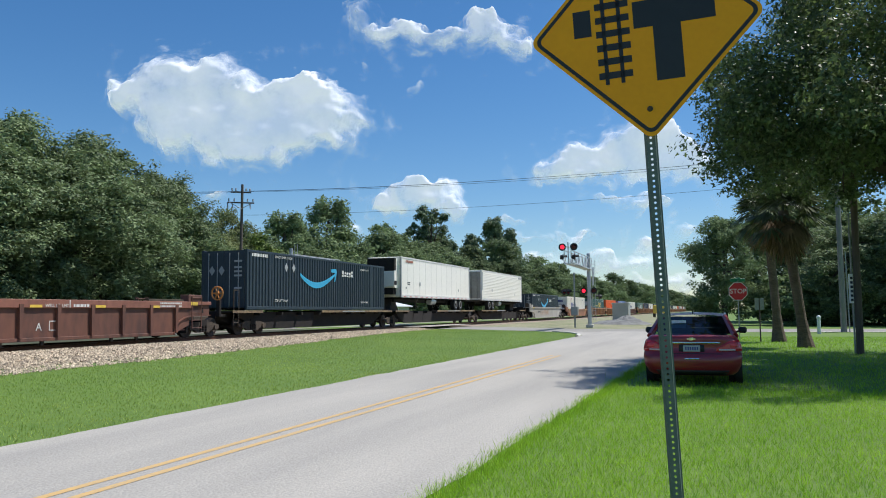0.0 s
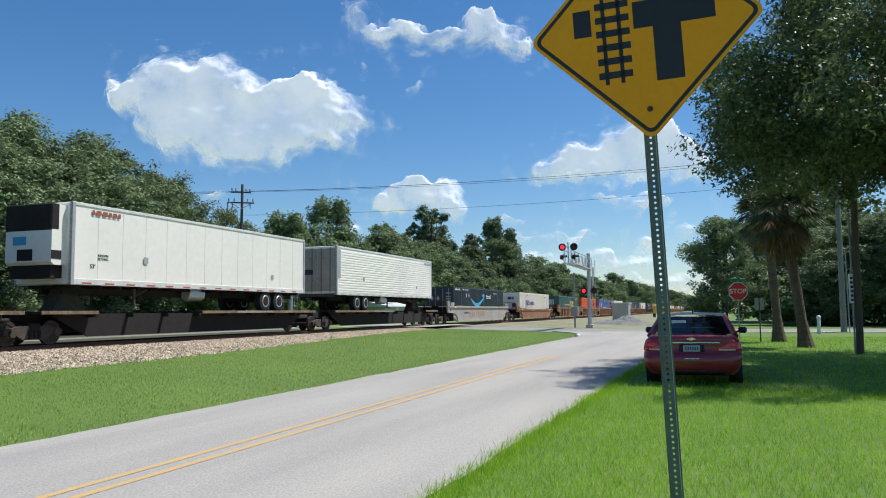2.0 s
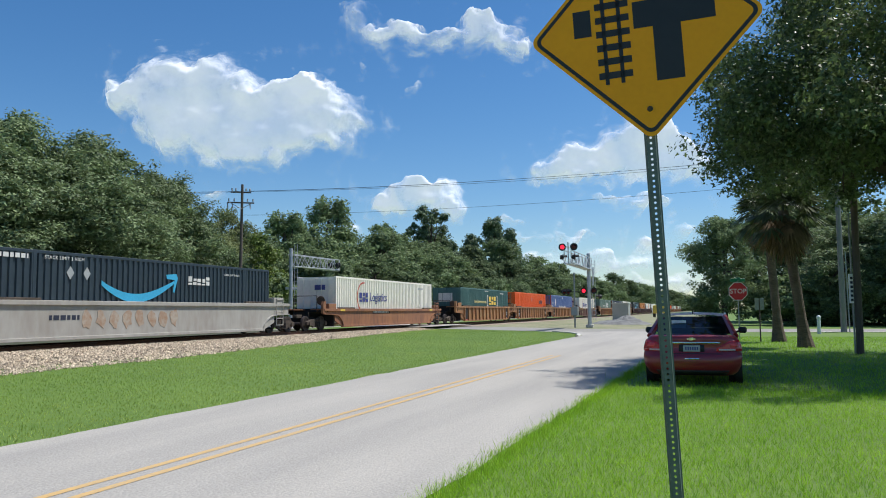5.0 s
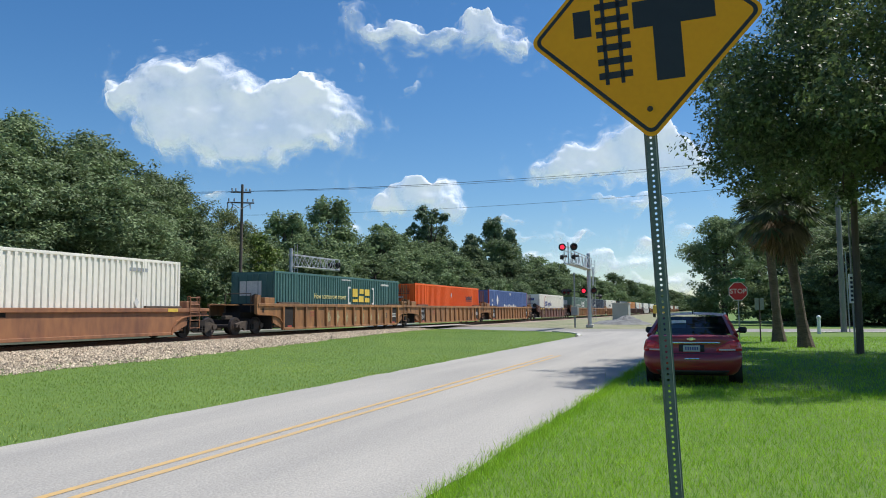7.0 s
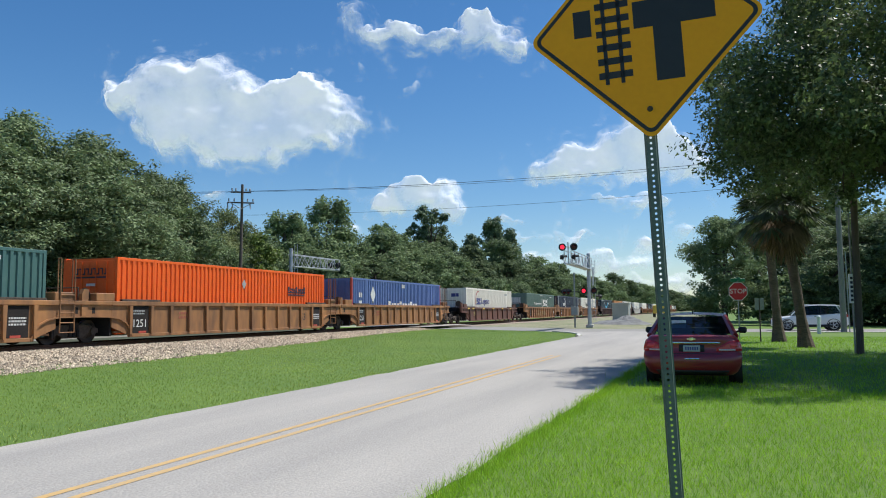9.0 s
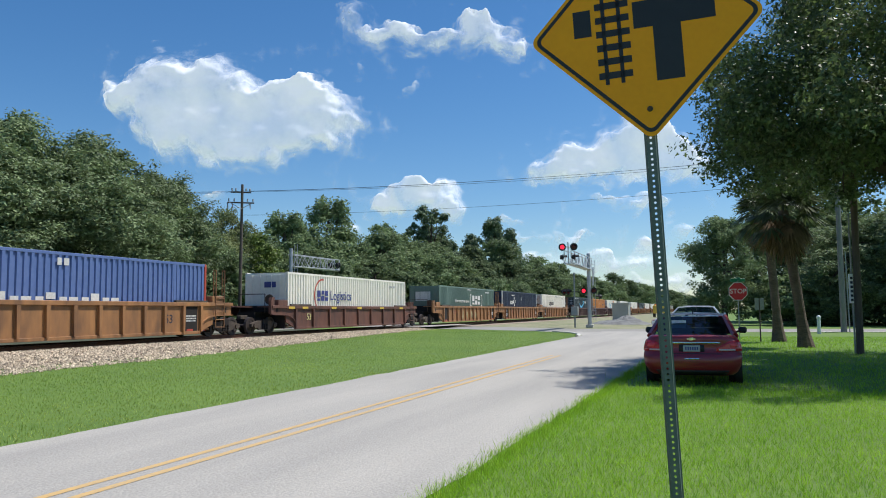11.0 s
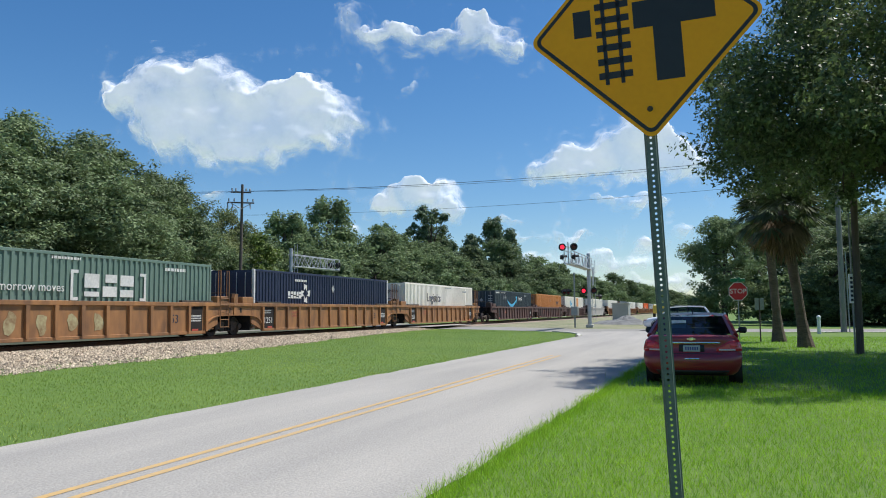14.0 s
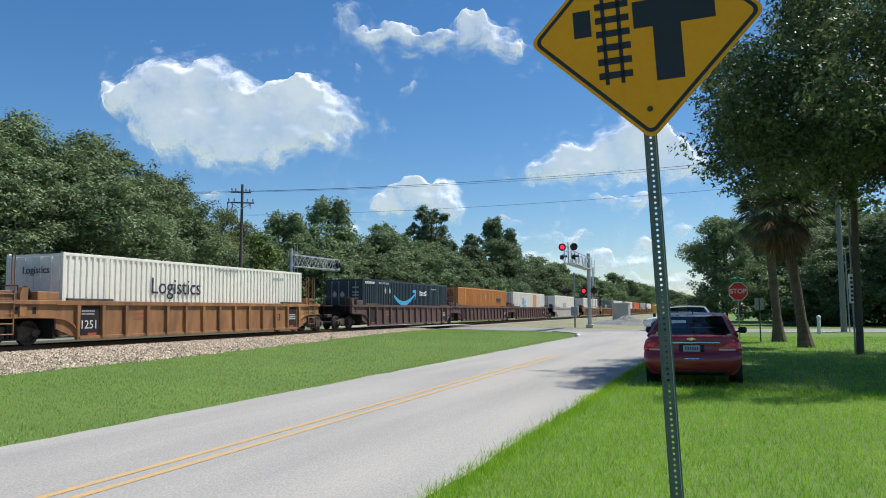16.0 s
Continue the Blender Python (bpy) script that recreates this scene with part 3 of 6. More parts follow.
def stg_box(label):
    c = container(label, "white")
    wordmark(c, 3.15, 1.42, 1.35, 0.58, "bluemark", 3, tall=1.2)
    lettering("Logistics", 0.80, "bluemark", c, pose(6.05, -1.312, 1.72), depth=0.006)
    arc = [math.pi * (0.45 + 1.1 * i / 14) for i in range(15)]
    bm = prism(bmesh.new(), [(3.75 + 0.95 * math.cos(a), 1.72 + 0.95 * math.sin(a)) for a in arc] + [(3.75 + 0.86 * math.cos(a), 1.72 + 0.86 * math.sin(a)) for a in arc[::-1]], "y", -1.311, -1.305)
    part("emblem", bm, "redpost", c, "red arc emblem")
    lines(c, 13.2, 2.4, 1.0, 0.14, 1, "greymark", -1.305)
    diamond(c, 13.6, 1.2, 0.2, "whitemark")
    part("end_marking", boxes((-0.045, -0.04, -0.6, 0.1, 2.1, 2.4)), "bluemark", c)
    return c


def csx_box(label, paint, mark):
    c = container(label, paint)
    wordmark(c, 8.86, 1.39, 2.62, 0.82, mark, 3, tall=1.2)
    for x, o in ((8.24, 1), (11.99, -1)):
        part("bracket_mark", boxes((*sorted((x, x + o * 0.11)), -1.318, -1.306, 1.25, 2.32), (*sorted((x + o * 0.11, x + o * 0.34)), -1.318, -1.306, 2.21, 2.32), (*sorted((x + o * 0.11, x + o * 0.34)), -1.318, -1.306, 1.25, 1.36)), "whitemark", c)
    lettering("How tomorrow moves", 0.42, "palemark" if mark == "yellowmark" else "whitemark", c, pose(6.0, -1.312, 1.67), depth=0.006)
    part("end_marking", boxes((-0.066, -0.062, -0.55, 0.75, 1.65, 2.4)), "whitemark", c)
    lines(c, 13.1, 2.5, 1.3, 0.12, 1, "whitemark", -1.305)
    lines(c, 7.4, 2.66, 1.3, 0.09, 1, "whitemark", -1.305)
    return c


def orange_box(label, paint="orange"):
    c = container(label, paint)
    wordmark(c, 12.2, 1.78, 1.8, 0.34, "darkmark", 9)
    part("underline", boxes((12.2, 13.9, -1.316, -1.310, 1.66, 1.72)), "darkmark", c)
    for n_ in range(9):
        y_ = -0.85 + n_ * 0.17
        part("letter_block", boxes((-0.068, -0.062, y_, y_ + 0.05, 2.25, 2.5), (-0.068, -0.062, y_ + 0.05, y_ + 0.13, 2.25 + 0.2 * (n_ % 2), 2.3 + 0.2 * (n_ % 2))), "darkmark", c)
    part("underline", boxes((-0.068, -0.062, -0.85, 0.7, 2.12, 2.18)), "darkmark", c)
    part("end_plate", boxes((-0.068, -0.062, -0.35, 0.1, 1.82, 1.92)), "whitemark", c)
    diamond(c, 8.22, 2.13)
    return c


def blue_box(label):
    c = container(label, "blue", "redpost")
    wordmark(c, 5.6, 0.92, 5.4, 0.58, "whitemark", 11)
    diamond(c, 3.1, 1.9, 0.55, "whitemark")
    lines(c, 1.0, 1.7, 0.45, 0.3, 3, "whitemark", -1.305)
    lines(c, 8.0, 2.45, 0.5, 0.25, 1, "whitemark", -1.305)
    return c


def limax_box(label):
    c = container(label, "limnavy", "whitemark")
    wordmark(c, 3.15, 1.52, 1.42, 0.36, "whitemark", 5, tall=1.2)
    bm = bmesh.new()
    for q in range(4):
        a = q * math.pi / 2
        prism(bm, [(4.98 + r * math.cos(a + o), 1.80 + 1.0 * r * math.sin(a + o)) for r, o in ((0.18, -0.7), (0.48, -0.35), (0.55, 0.35), (0.22, 0.7), (0.3, 0.0))], "y", -1.314, -1.307)
    part("emblem", bm, "whitemark", c, "white ring emblem of four petals")
    lines(c, 3.87, 2.42, 1.25, 0.12, 1, "whitemark", -1.305)
    diamond(c, 8.18, 2.12)
    part("end_marking", boxes((-0.045, -0.04, -0.4, 0.7, 1.3, 1.5)), "greymark", c)
    return c


def logistics_box(label):
    c = container(label, "white")
    lettering("Logistics", 0.92, "darkmark", c, pose(5.95, -1.312, 1.84), depth=0.006)
    lettering("Logistics", 0.36, "darkmark", c, pose(-0.065, -0.15, 2.3, 0, 0, -90))
    lines(c, 8.6, 2.65, 1.6, 0.1, 1, "greymark", -1.305)
    lines(c, 13.3, 2.4, 1.0, 0.14, 1, "greymark", -1.305)
    return c


def plain_box(label, paint, mark="bluemark"):
    c = container(label, paint)
    wordmark(c, 5.6, 1.3, 2.6, 0.7, mark, 6)
    return c


def streaky_box(label):
    c = container(label, "white")
    wordmark(c, 4.2, 1.0, 1.6, 1.3, "skymark", 2)
    part("rust_panel", boxes((9.6, 11.4, -1.314, -1.306, 0.2, 2.75)), "amber", c)
    return c


def flat_car(label, first=False, last=False, decks=((-1.3, 1.2), (LEN - 9.0, LEN + 1.0))):
    """A long spine flat car with a fish-belly centre sill. Local origin: front end of its load, above the rail."""
    t = thing("flat_car", label, "railcar", group="train cars")
    a, b = -1.3, LEN + 1.0
    bm = bmesh.new()
    prism(bm, [(a, 0.80), (a + 2.2, 0.36), (b - 2.2, 0.36), (b, 0.80), (b, 1.10), (a, 1.10)], "y", -0.45, 0.45)
    part("spine", bm, "grime", t)
    for sg in (-1, 1):
        bm = bmesh.new()
        prism(bm, [(a + 0.9, 0.95), (a + 2.4, 0.24), (b - 2.4, 0.24), (b - 0.9, 0.95), (b - 0.9, 1.06), (a + 0.9, 1.06)], "y", *sorted((sg * 0.98, sg * 1.04)))
        part("side_sill", bm, "grime", t)
    for x0, x1 in decks:
        part("deck", boxes((x0, x1, -1.42, 1.42, 1.06, 1.14), bevel=0.01), "grime", t)
        part("deck_edge", boxes((x0, x1, -1.45, -1.42, 1.04, 1.16)), "deck_edge", t)
    for i in range(8):
        x = 1.0 + i * 2.0
        part("cross_bearer", boxes((x, x + 0.14, -1.4, 1.4, 0.92, 1.06)), "grime", t)
    bogie(t, 0.9 if first else -1.2)
    if last:
        bogie(t, LEN + 0.2)
    if first:
        wheel = bmesh.new()
        k = 16
        rim_at = [Vector((-1.9, -1.0 + 0.30 * math.cos(q * math.tau / k), 1.95 + 0.30 * math.sin(q * math.tau / k))) for q in range(k)]
        for q in range(k):
            rod(wheel, rim_at[q], rim_at[(q + 1) % k], 0.035, n=6)
        for q in (0, 3, 5, 8, 11, 13):
            rod(wheel, (-1.9, -1.0, 1.95), rim_at[q], 0.028, n=6)
        lathe(wheel, "x", (-1.9, -1.0, 1.95), [(-0.05, 0.04), (-0.04, 0.09), (0.06, 0.09)], 12)
        part("brake_wheel", wheel, "amber", t, "orange spoked hand brake wheel")
        part("brake_stand", boxes((-1.86, -1.70, -1.1, -0.9, 0.86, 2.05), (-1.86, -1.2, -1.06, -0.94, 0.86, 0.98), bevel=0.02), "grime", t)
        part("ladder_frame", rods(((-1.2, -1.4, 0.5), (-1.2, -1.4, 2.1), 0.025), ((-0.8, -1.4, 0.5), (-0.8, -1.4, 2.1), 0.025), ((-1.2, -1.4, 0.6), (-0.8, -1.4, 0.6), 0.02), ((-1.2, -1.4, 2.1), (-0.8, -1.4, 2.1), 0.02), n=6), "iron", t)
    lines(t, decks[0][1] - 3.4 if last else LEN - 6.4, 1.06, 3.0, 0.07, 1, "greymark", -1.452)
    for x0, x1 in ((b, b + 0.9), (a - 1.2, a)):
        part("coupler", boxes((x0, x1, -0.12, 0.12, 0.72, 0.92), bevel=0.03), "iron", t)
    return t


def road_trailer(label, ribbed, reefer, length=LEN):
    """A 53 ft road trailer riding on a flat car. Local origin: front of its box, above the rail."""
    t = thing("road_trailer", label, "trailer", group="trailers on the train")
    z0, z1 = 2.10, 4.99
    bm = boxes((0, length, -1.28, 1.28, z0, z1), bevel=0.03)
    body = part("body", bm, "trailer_white", t)
    if ribbed:
        k = 16
        for i in range(k):
            z = z0 + 0.24 + (z1 - z0 - 0.44) * i / k
            h = (z1 - z0 - 0.44) / k
            for sg in (-1, 1):
                y0, y1 = sg * 1.279, sg * 1.302
                pr = [(y0, z), (y1, z + 0.02), (y1, z + h * 0.72), (y0, z + h * 0.86)]
                part("side_panel", prism(bmesh.new(), pr, "x", 0.35, length - 0.1), "trailer_white", body)
    else:
        sm = bmesh.new()
        for i in range(1, 13):
            box(sm, length * i / 13 - 0.006, length * i / 13 + 0.006, -1.285, -1.278, z0 + 0.2, z1 - 0.1)
        part("panel_seam", sm, "seam", body)
    for sg in (-1, 1):
        part("bottom_rail", boxes((0, length, *sorted((sg * 1.26, sg * 1.312)), z0 - 0.02, z0 + 0.19), bevel=0.01), "whitemark", body)
        part("top_rail", boxes((0, length, *sorted((sg * 1.26, sg * 1.308)), z1 - 0.1, z1 + 0.012), bevel=0.01), "whitemark", body)
    tape = bmesh.new()
    for i in range(14):
        box(tape, 0.5 + i * 1.1, 0.95 + i * 1.1, -1.318, -1.310, z0 + 0.02, z0 + 0.07)
    part("reflector_tape", tape, "redpost" if reefer else "greymark", body)
    if ribbed:
        part("corner_plate", boxes((0.14, 0.50, -1.322, -1.30, 3.1, 4.80), bevel=0.006), "greymark", body, "dull galvanised plate over the corner")
    for sg in (-1, 1):
        for x in (0.0, length - 0.15):
            part("corner_post", boxes((x, x + 0.15, *sorted((sg * 1.18, sg * 1.314)), z0, z1), bevel=0.01), "greymark", body)
    if reefer:
        rf = bmesh.new()
        prism(rf, [(-0.62, 2.85), (-0.5, 2.75), (0.0, 2.75), (0.0, 4.85), (-0.35, 4.85), (-0.55, 4.2), (-0.62, 3.9)], "y", -1.05, 1.05)
        un = part("cooling_unit", rf, "trailer_white", t, "white refrigeration unit with a black grille")
        part("grille", boxes((-0.66, -0.3, -1.06, 1.06, 3.95, 4.88), bevel=0.04), "grime", un)
        part("vent_panel", boxes((-0.63, -0.2, -1.062, -1.05, 2.95, 3.25), (-0.63, -0.61, -0.2, 0.5, 2.9, 3.3)), "grime", un)
        part("emblem", boxes((-0.635, -0.615, 0.1, 0.7, 3.45, 3.75)), "skymark", un)
        part("underpanel", boxes((-0.5, 0.0, -0.9, 0.9, 2.3, 2.75)), "grime", un)
    else:
        for y0, y1 in ((0.01, 1.2), (-1.2, -0.01)):
            leaf_ = boxes((-0.03, 0.0, y0, y1, z0 + 0.2, z1 - 0.15), bevel=0.01)
            for z in (z0 + 0.22, z0 + 0.95, z0 + 1.65, z1 - 0.28):
                box(leaf_, -0.045, -0.03, y0 + 0.03, y1 - 0.03, z, z + 0.06)
            dr = part("door", leaf_, "dull_door", t, "dull grey metal door")
            for y in (y0 + 0.3, y1 - 0.3):
                part("lock_bar", rods(((-0.07, y, z0 + 0.1), (-0.07, y, z1 - 0.1), 0.016), n=6), "iron", dr)
        part("door_plate", boxes((-0.052, -0.047, 0.25, 0.85, z0 + 1.2, z0 + 1.5)), "darkmark", t)
        part("buffer", boxes((-0.06, 0.0, -1.2, 1.2, z0 - 0.12, z0 + 0.06), bevel=0.01), "iron", t)
    un2 = bmesh.new()
    for i in range(16):
        box(un2, 0.5 + i, 0.58 + i, -1.2, 1.2, z0 - 0.14, z0 - 0.01)
    for y in (-0.5, 0.5):
        box(un2, 0.4, length - 0.2, y - 0.06, y + 0.06, z0 - 0.34, z0 - 0.1)
    part("underframe", un2, "grime", t)
    way = (lambda v: length - v) if ribbed else (lambda v: v)
    for sg in (-1, 1):
        leg = bmesh.new()
        rod(leg, (way(3.4), sg * 1.05, z0 - 0.1), (way(3.4), sg * 1.05, 1.42), 0.06)
        rod(leg, (way(3.4), sg * 1.05, 1.7), (way(4.3), sg * 0.9, z0 - 0.1), 0.03)
        box(leg, *sorted((way(3.25), way(3.55))), *sorted((sg * 0.9, sg * 1.2)), 1.38, 1.42)
        part("landing_leg", leg, "iron", t)
    hitch = bmesh.new()
    prism(hitch, [(way(0.2), 1.14), (way(1.9), 1.14), (way(1.1), z0 - 0.12), (way(0.7), z0 - 0.12)], "y", -0.3, 0.3)
    part("hitch_stand", hitch, "iron", t)
    ax0 = 12.4 if reefer or not ribbed else 2.9
    for x in (ax0, ax0 + 1.25):
        for sg in (-1, 1):
            w = lathe(bmesh.new(), "y", (x, sg * 1.05, 1.63), [(-0.2, 0.4), (-0.17, 0.49), (0.17, 0.49), (0.2, 0.4), (0.2, 0.2)], 22)
            wh = part("tyre", w, "tyre", t)
            rim_ = lathe(bmesh.new(), "y", (x, sg * 1.05, 1.63), [(-0.205, 0.25), (-0.215, 0.285), (-0.19, 0.31), (0.19, 0.31), (0.215, 0.285), (0.205, 0.25)], 20)
            part("rim", rim_, "alloy", wh)
            part("hub", lathe(bmesh.new(), "y", (x, sg * 1.05, 1.63), [(-0.235, 0.06), (-0.225, 0.10), (-0.208, 0.24), (0.208, 0.24), (0.225, 0.10), (0.235, 0.06)], 16), "grime", wh)
    part("axle_frame", boxes((ax0 - 0.7, ax0 + 1.95, -0.6, 0.6, 1.6, z0 - 0.1)), "grime", t)
    tank = lathe(bmesh.new(), "x", (7.2, -0.9, 1.85), [(-0.5, 0.2), (-0.46, 0.28), (0.46, 0.28), (0.5, 0.2)], 14)
    part("fuel_tank", tank, "alloy", t)
    lines(t, 0.9 if reefer else 14.5, 4.62, 1.4, 0.17, 1, "rosso" if reefer else "greymark", -1.312)
    if reefer:
        lettering("53'", 0.22, "darkmark", t, pose(1.0, -1.29, 2.75))
        lettering("KINGPIN\nSETTING", 0.13, "darkmark", t, pose(1.5, -1.29, 3.1))
    part("placard", boxes((3.6, 3.85, -1.318, -1.31, 3.0, 3.25), (12.8, 13.0, -1.318, -1.31, 2.75, 2.95)), "greymark", t)
    return t


TRAIN = []


def couple(ob, s0, z=0.0):
    """Sets a car or its load on the track, its front s0 metres along it when the clip starts."""
    ob.matrix_basis = pose(*at(s0, TRACK_D, RAIL_Z + z), 0, 0, TURN)
    TRAIN.append((ob, s0, z))
    return ob


FLOOR = 0.28
ORANGE_CAR = "orange-brown ribbed well car with a container in it"
# the head of what is seen: an empty well car
empty = well_unit("red-brown empty well car with ribbed sides", "well_brown", ribs=11, top=1.53, deep=0.27, sill="sill_red")
for x in (2.7, 5.5, 8.4, 11.2, 14.1):
    part("reflector", boxes((x, x + 0.48, -1.508, -1.502, 1.27, 1.36)), "yellowmark", empty)
part("reflector", boxes((16.5, 16.95, -1.508, -1.502, 1.38, 1.52)), "yellowmark", empty)
lettering("WELL LD LMT", 0.16, "whitemark", empty, pose(9.5, -1.503, 1.33))
lettering("A", 0.36, "whitemark", empty, pose(8.84, -1.426, 0.62))
lines(empty, 10.2, 1.29, 0.7, 0.10, 1, "whitemark", -1.502)
lines(empty, 14.6, 1.42, 1.3, 0.07, 2, "whitemark", -1.502)
part("stripe", boxes((10.02, 10.06, -1.506, -1.502, 1.27, 1.53)), "whitemark", empty)
for x in (2.2, 3.6, 7.4, 9.0, 12.1, 13.4):
    part("hanger", boxes((x, x + 0.1, -1.40, -1.30, 0.02, 0.17)), "iron", empty)
lines(empty, 5.0, 0.55, 1.6, 0.3, 1, "well_tan", -1.425)
part("stencil_frame", boxes((9.25, 9.72, -1.43, -1.425, 0.5, 0.53), (9.25, 9.72, -1.43, -1.425, 0.8, 0.83), (9.25, 9.28, -1.43, -1.425, 0.5, 0.83), (9.69, 9.72, -1.43, -1.425, 0.5, 0.83)), "whitemark", empty)
couple(empty, 10.6)
couple(flat_car("black flat car with a rusty deck edge", first=True), 31.5)
couple(navy_box("black ribbed shipping container with a blue arrow"), 31.5, 1.20)
couple(flat_car("black flat car carrying a road trailer"), 50.6)
couple(road_trailer("white smooth refrigerated road trailer on a flat car", False, True), 50.6)
couple(flat_car("black flat car carrying a ribbed trailer", last=True, decks=((-0.4, 8.4), (LEN - 1.6, LEN + 1.0))), 70.5)
couple(road_trailer("white horizontally ribbed road trailer on a flat car", True, False), 70.5)
g = couple(well_unit("pale grey well car with faded graffiti", "well_grey", ribs=0), 92.0)
def graffiti(parent, xs, z, r, material, label):
    """Sprayed marks, worn past reading, as plain ragged patches, one piece each."""
    rnd = random.Random(int(xs[0] * 100))
    for x in xs:
        k = 11
        rim = [(0.55 + 0.45 * rnd.random()) * r for _ in range(k)]
        ring = [(x + 0.75 * rim[q] * math.cos(q * math.tau / k), z + 1.1 * rim[q] * math.sin(q * math.tau / k)) for q in range(k)]
        part("graffiti", prism(bmesh.new(), ring, "y", -1.431, -1.424), material, parent, label)


graffiti(g, [4.25 + 0.66 * i for i in range(8)], 0.86, 0.40, "graffiti", "faded brown graffiti patch")
lines(g, 2.6, 0.85, 1.3, 0.16, 1, "darkmark", -1.425)
part("reflector", boxes((-0.3, 0.2, -1.508, -1.502, 1.34, 1.5)), "yellowmark", g)
couple(navy_box("black ribbed shipping container with a blue arrow"), 92.0, FLOOR)
w = couple(well_unit("plain-sided faded brown well car", "well_tan", ribs=0, top=1.25), 115.4)
part("number_panel", boxes((4.9, 7.7, -1.428, -1.422, 0.95, 1.2)), "grime", w)
lines(w, 5.0, 1.0, 2.4, 0.14, 1, "whitemark", -1.43)
for x in (0.2, 15.2):
    part("reflector", boxes((x, x + 0.6, -1.508, -1.502, 1.11, 1.24)), "yellowmark", w)
couple(stg_box("white ribbed shipping container with indigo lettering"), 115.4, FLOOR)


def triple(s_list, paint, label, numbers=True):
    for i, s in enumerate(s_list):
        u = couple(well_unit(label, paint, rear=i == 2), s)
        lettering("53", 0.5, "darkmark", u, pose(13.6, -1.426, 0.8))
        for x in (1.25, 14.9):
            part("reflector", boxes((x - 0.2, x + 0.2, -1.446, -1.438, 0.30, 0.38)), "redpost", u)
        if numbers and i:
            lettering("1251", 0.42, "whitemark", u, pose(1.10, -1.438, 0.66))
            lines(u, 0.75, 1.12, 0.6, 0.06, 2, "greymark", -1.437)
        lines(u, LEN - 1.5, 0.9, 0.65, 0.06, 3, "whitemark", -1.437)
        lines(u, 3.4, 1.0, 0.7, 0.1, 2, "rosso", -1.424)
        yield u


units = list(triple((138.9, 158.3, 178.0), "well_orange", ORANGE_CAR))
graffiti(units[0], [5.5 + 1.13 * i for i in range(8)], 0.76, 0.42, "graffiti_green", "pale green graffiti patch")
couple(csx_box("dark green ribbed container with yellow block lettering", "green", "yellowmark"), 138.9, FLOOR)
couple(orange_box("bright orange ribbed shipping container"), 158.3, FLOOR)
couple(blue_box("blue ribbed container with red corner posts"), 178.0, FLOOR)
w = couple(well_unit("dark red-brown ribbed well car with yellow reflectors", "well_brown", ribs=9, top=1.40), 201.0)
for x in (-0.2, 1.2, 4.5, 7.9, 11.3, 14.6):
    part("reflector", boxes((x, x + 0.6, -1.508, -1.502, 1.24, 1.36)), "yellowmark", w)
lettering("53", 0.5, "palemark", w, pose(2.0, -1.44, 0.8))
couple(stg_box("white ribbed shipping container with indigo lettering"), 201.0, FLOOR)
tagged_units = list(triple((224.4, 243.9, 263.2), "well_orange", ORANGE_CAR))
graffiti(tagged_units[0], (5.75, 6.95, 8.25, 9.45), 0.74, 0.40, "graffiti_green", "pale graffiti patch")
couple(csx_box("pale green ribbed container with white block lettering", "olive", "whitemark"), 224.4, FLOOR)
couple(limax_box("dark navy ribbed container with white corner posts"), 243.9, FLOOR)
couple(logistics_box("white ribbed container lettered Logistics"), 263.2, FLOOR)
list(triple((287.0, 306.2, 325.5), "well_dark", "dark brown ribbed well car with a container in it", False))
couple(navy_box("black ribbed shipping container with a blue arrow"), 287.0, FLOOR)
couple(orange_box("faded orange ribbed shipping container", "amber"), 306.2, FLOOR)
couple(streaky_box("white rust-streaked container with a blue mark"), 325.5, FLOOR)
far_well = couple(well_unit("grey well car with a white container", "well_grey", ribs=0), 348.8)
couple(plain_box("white ribbed container with a dark name", "white", "greymark"), 348.8, FLOOR)
tail = [("white", 373.0), ("navy", 394.0), ("white", 413.6), ("white", 436.5), ("orange", 456.0), ("grey", 475.5), ("white", 498.5), ("rosso", 518.0), ("white", 537.5), ("grey", 560.5)]
kinds = {}
for paint, s in tail:
    if paint not in kinds:
        kinds[paint] = plain_box({"white": "white ribbed container far down the train", "navy": "black ribbed container far down the train", "orange": "orange ribbed container far down the train", "grey": "grey ribbed container far down the train", "rosso": "red-brown ribbed container far down the train"}[paint], paint, "greymark")
        c = kinds[paint]
    else:
        c = copy_thing(kinds[paint], Matrix())
    couple(c, s, FLOOR)
    couple(copy_thing(units[0], Matrix()), s)

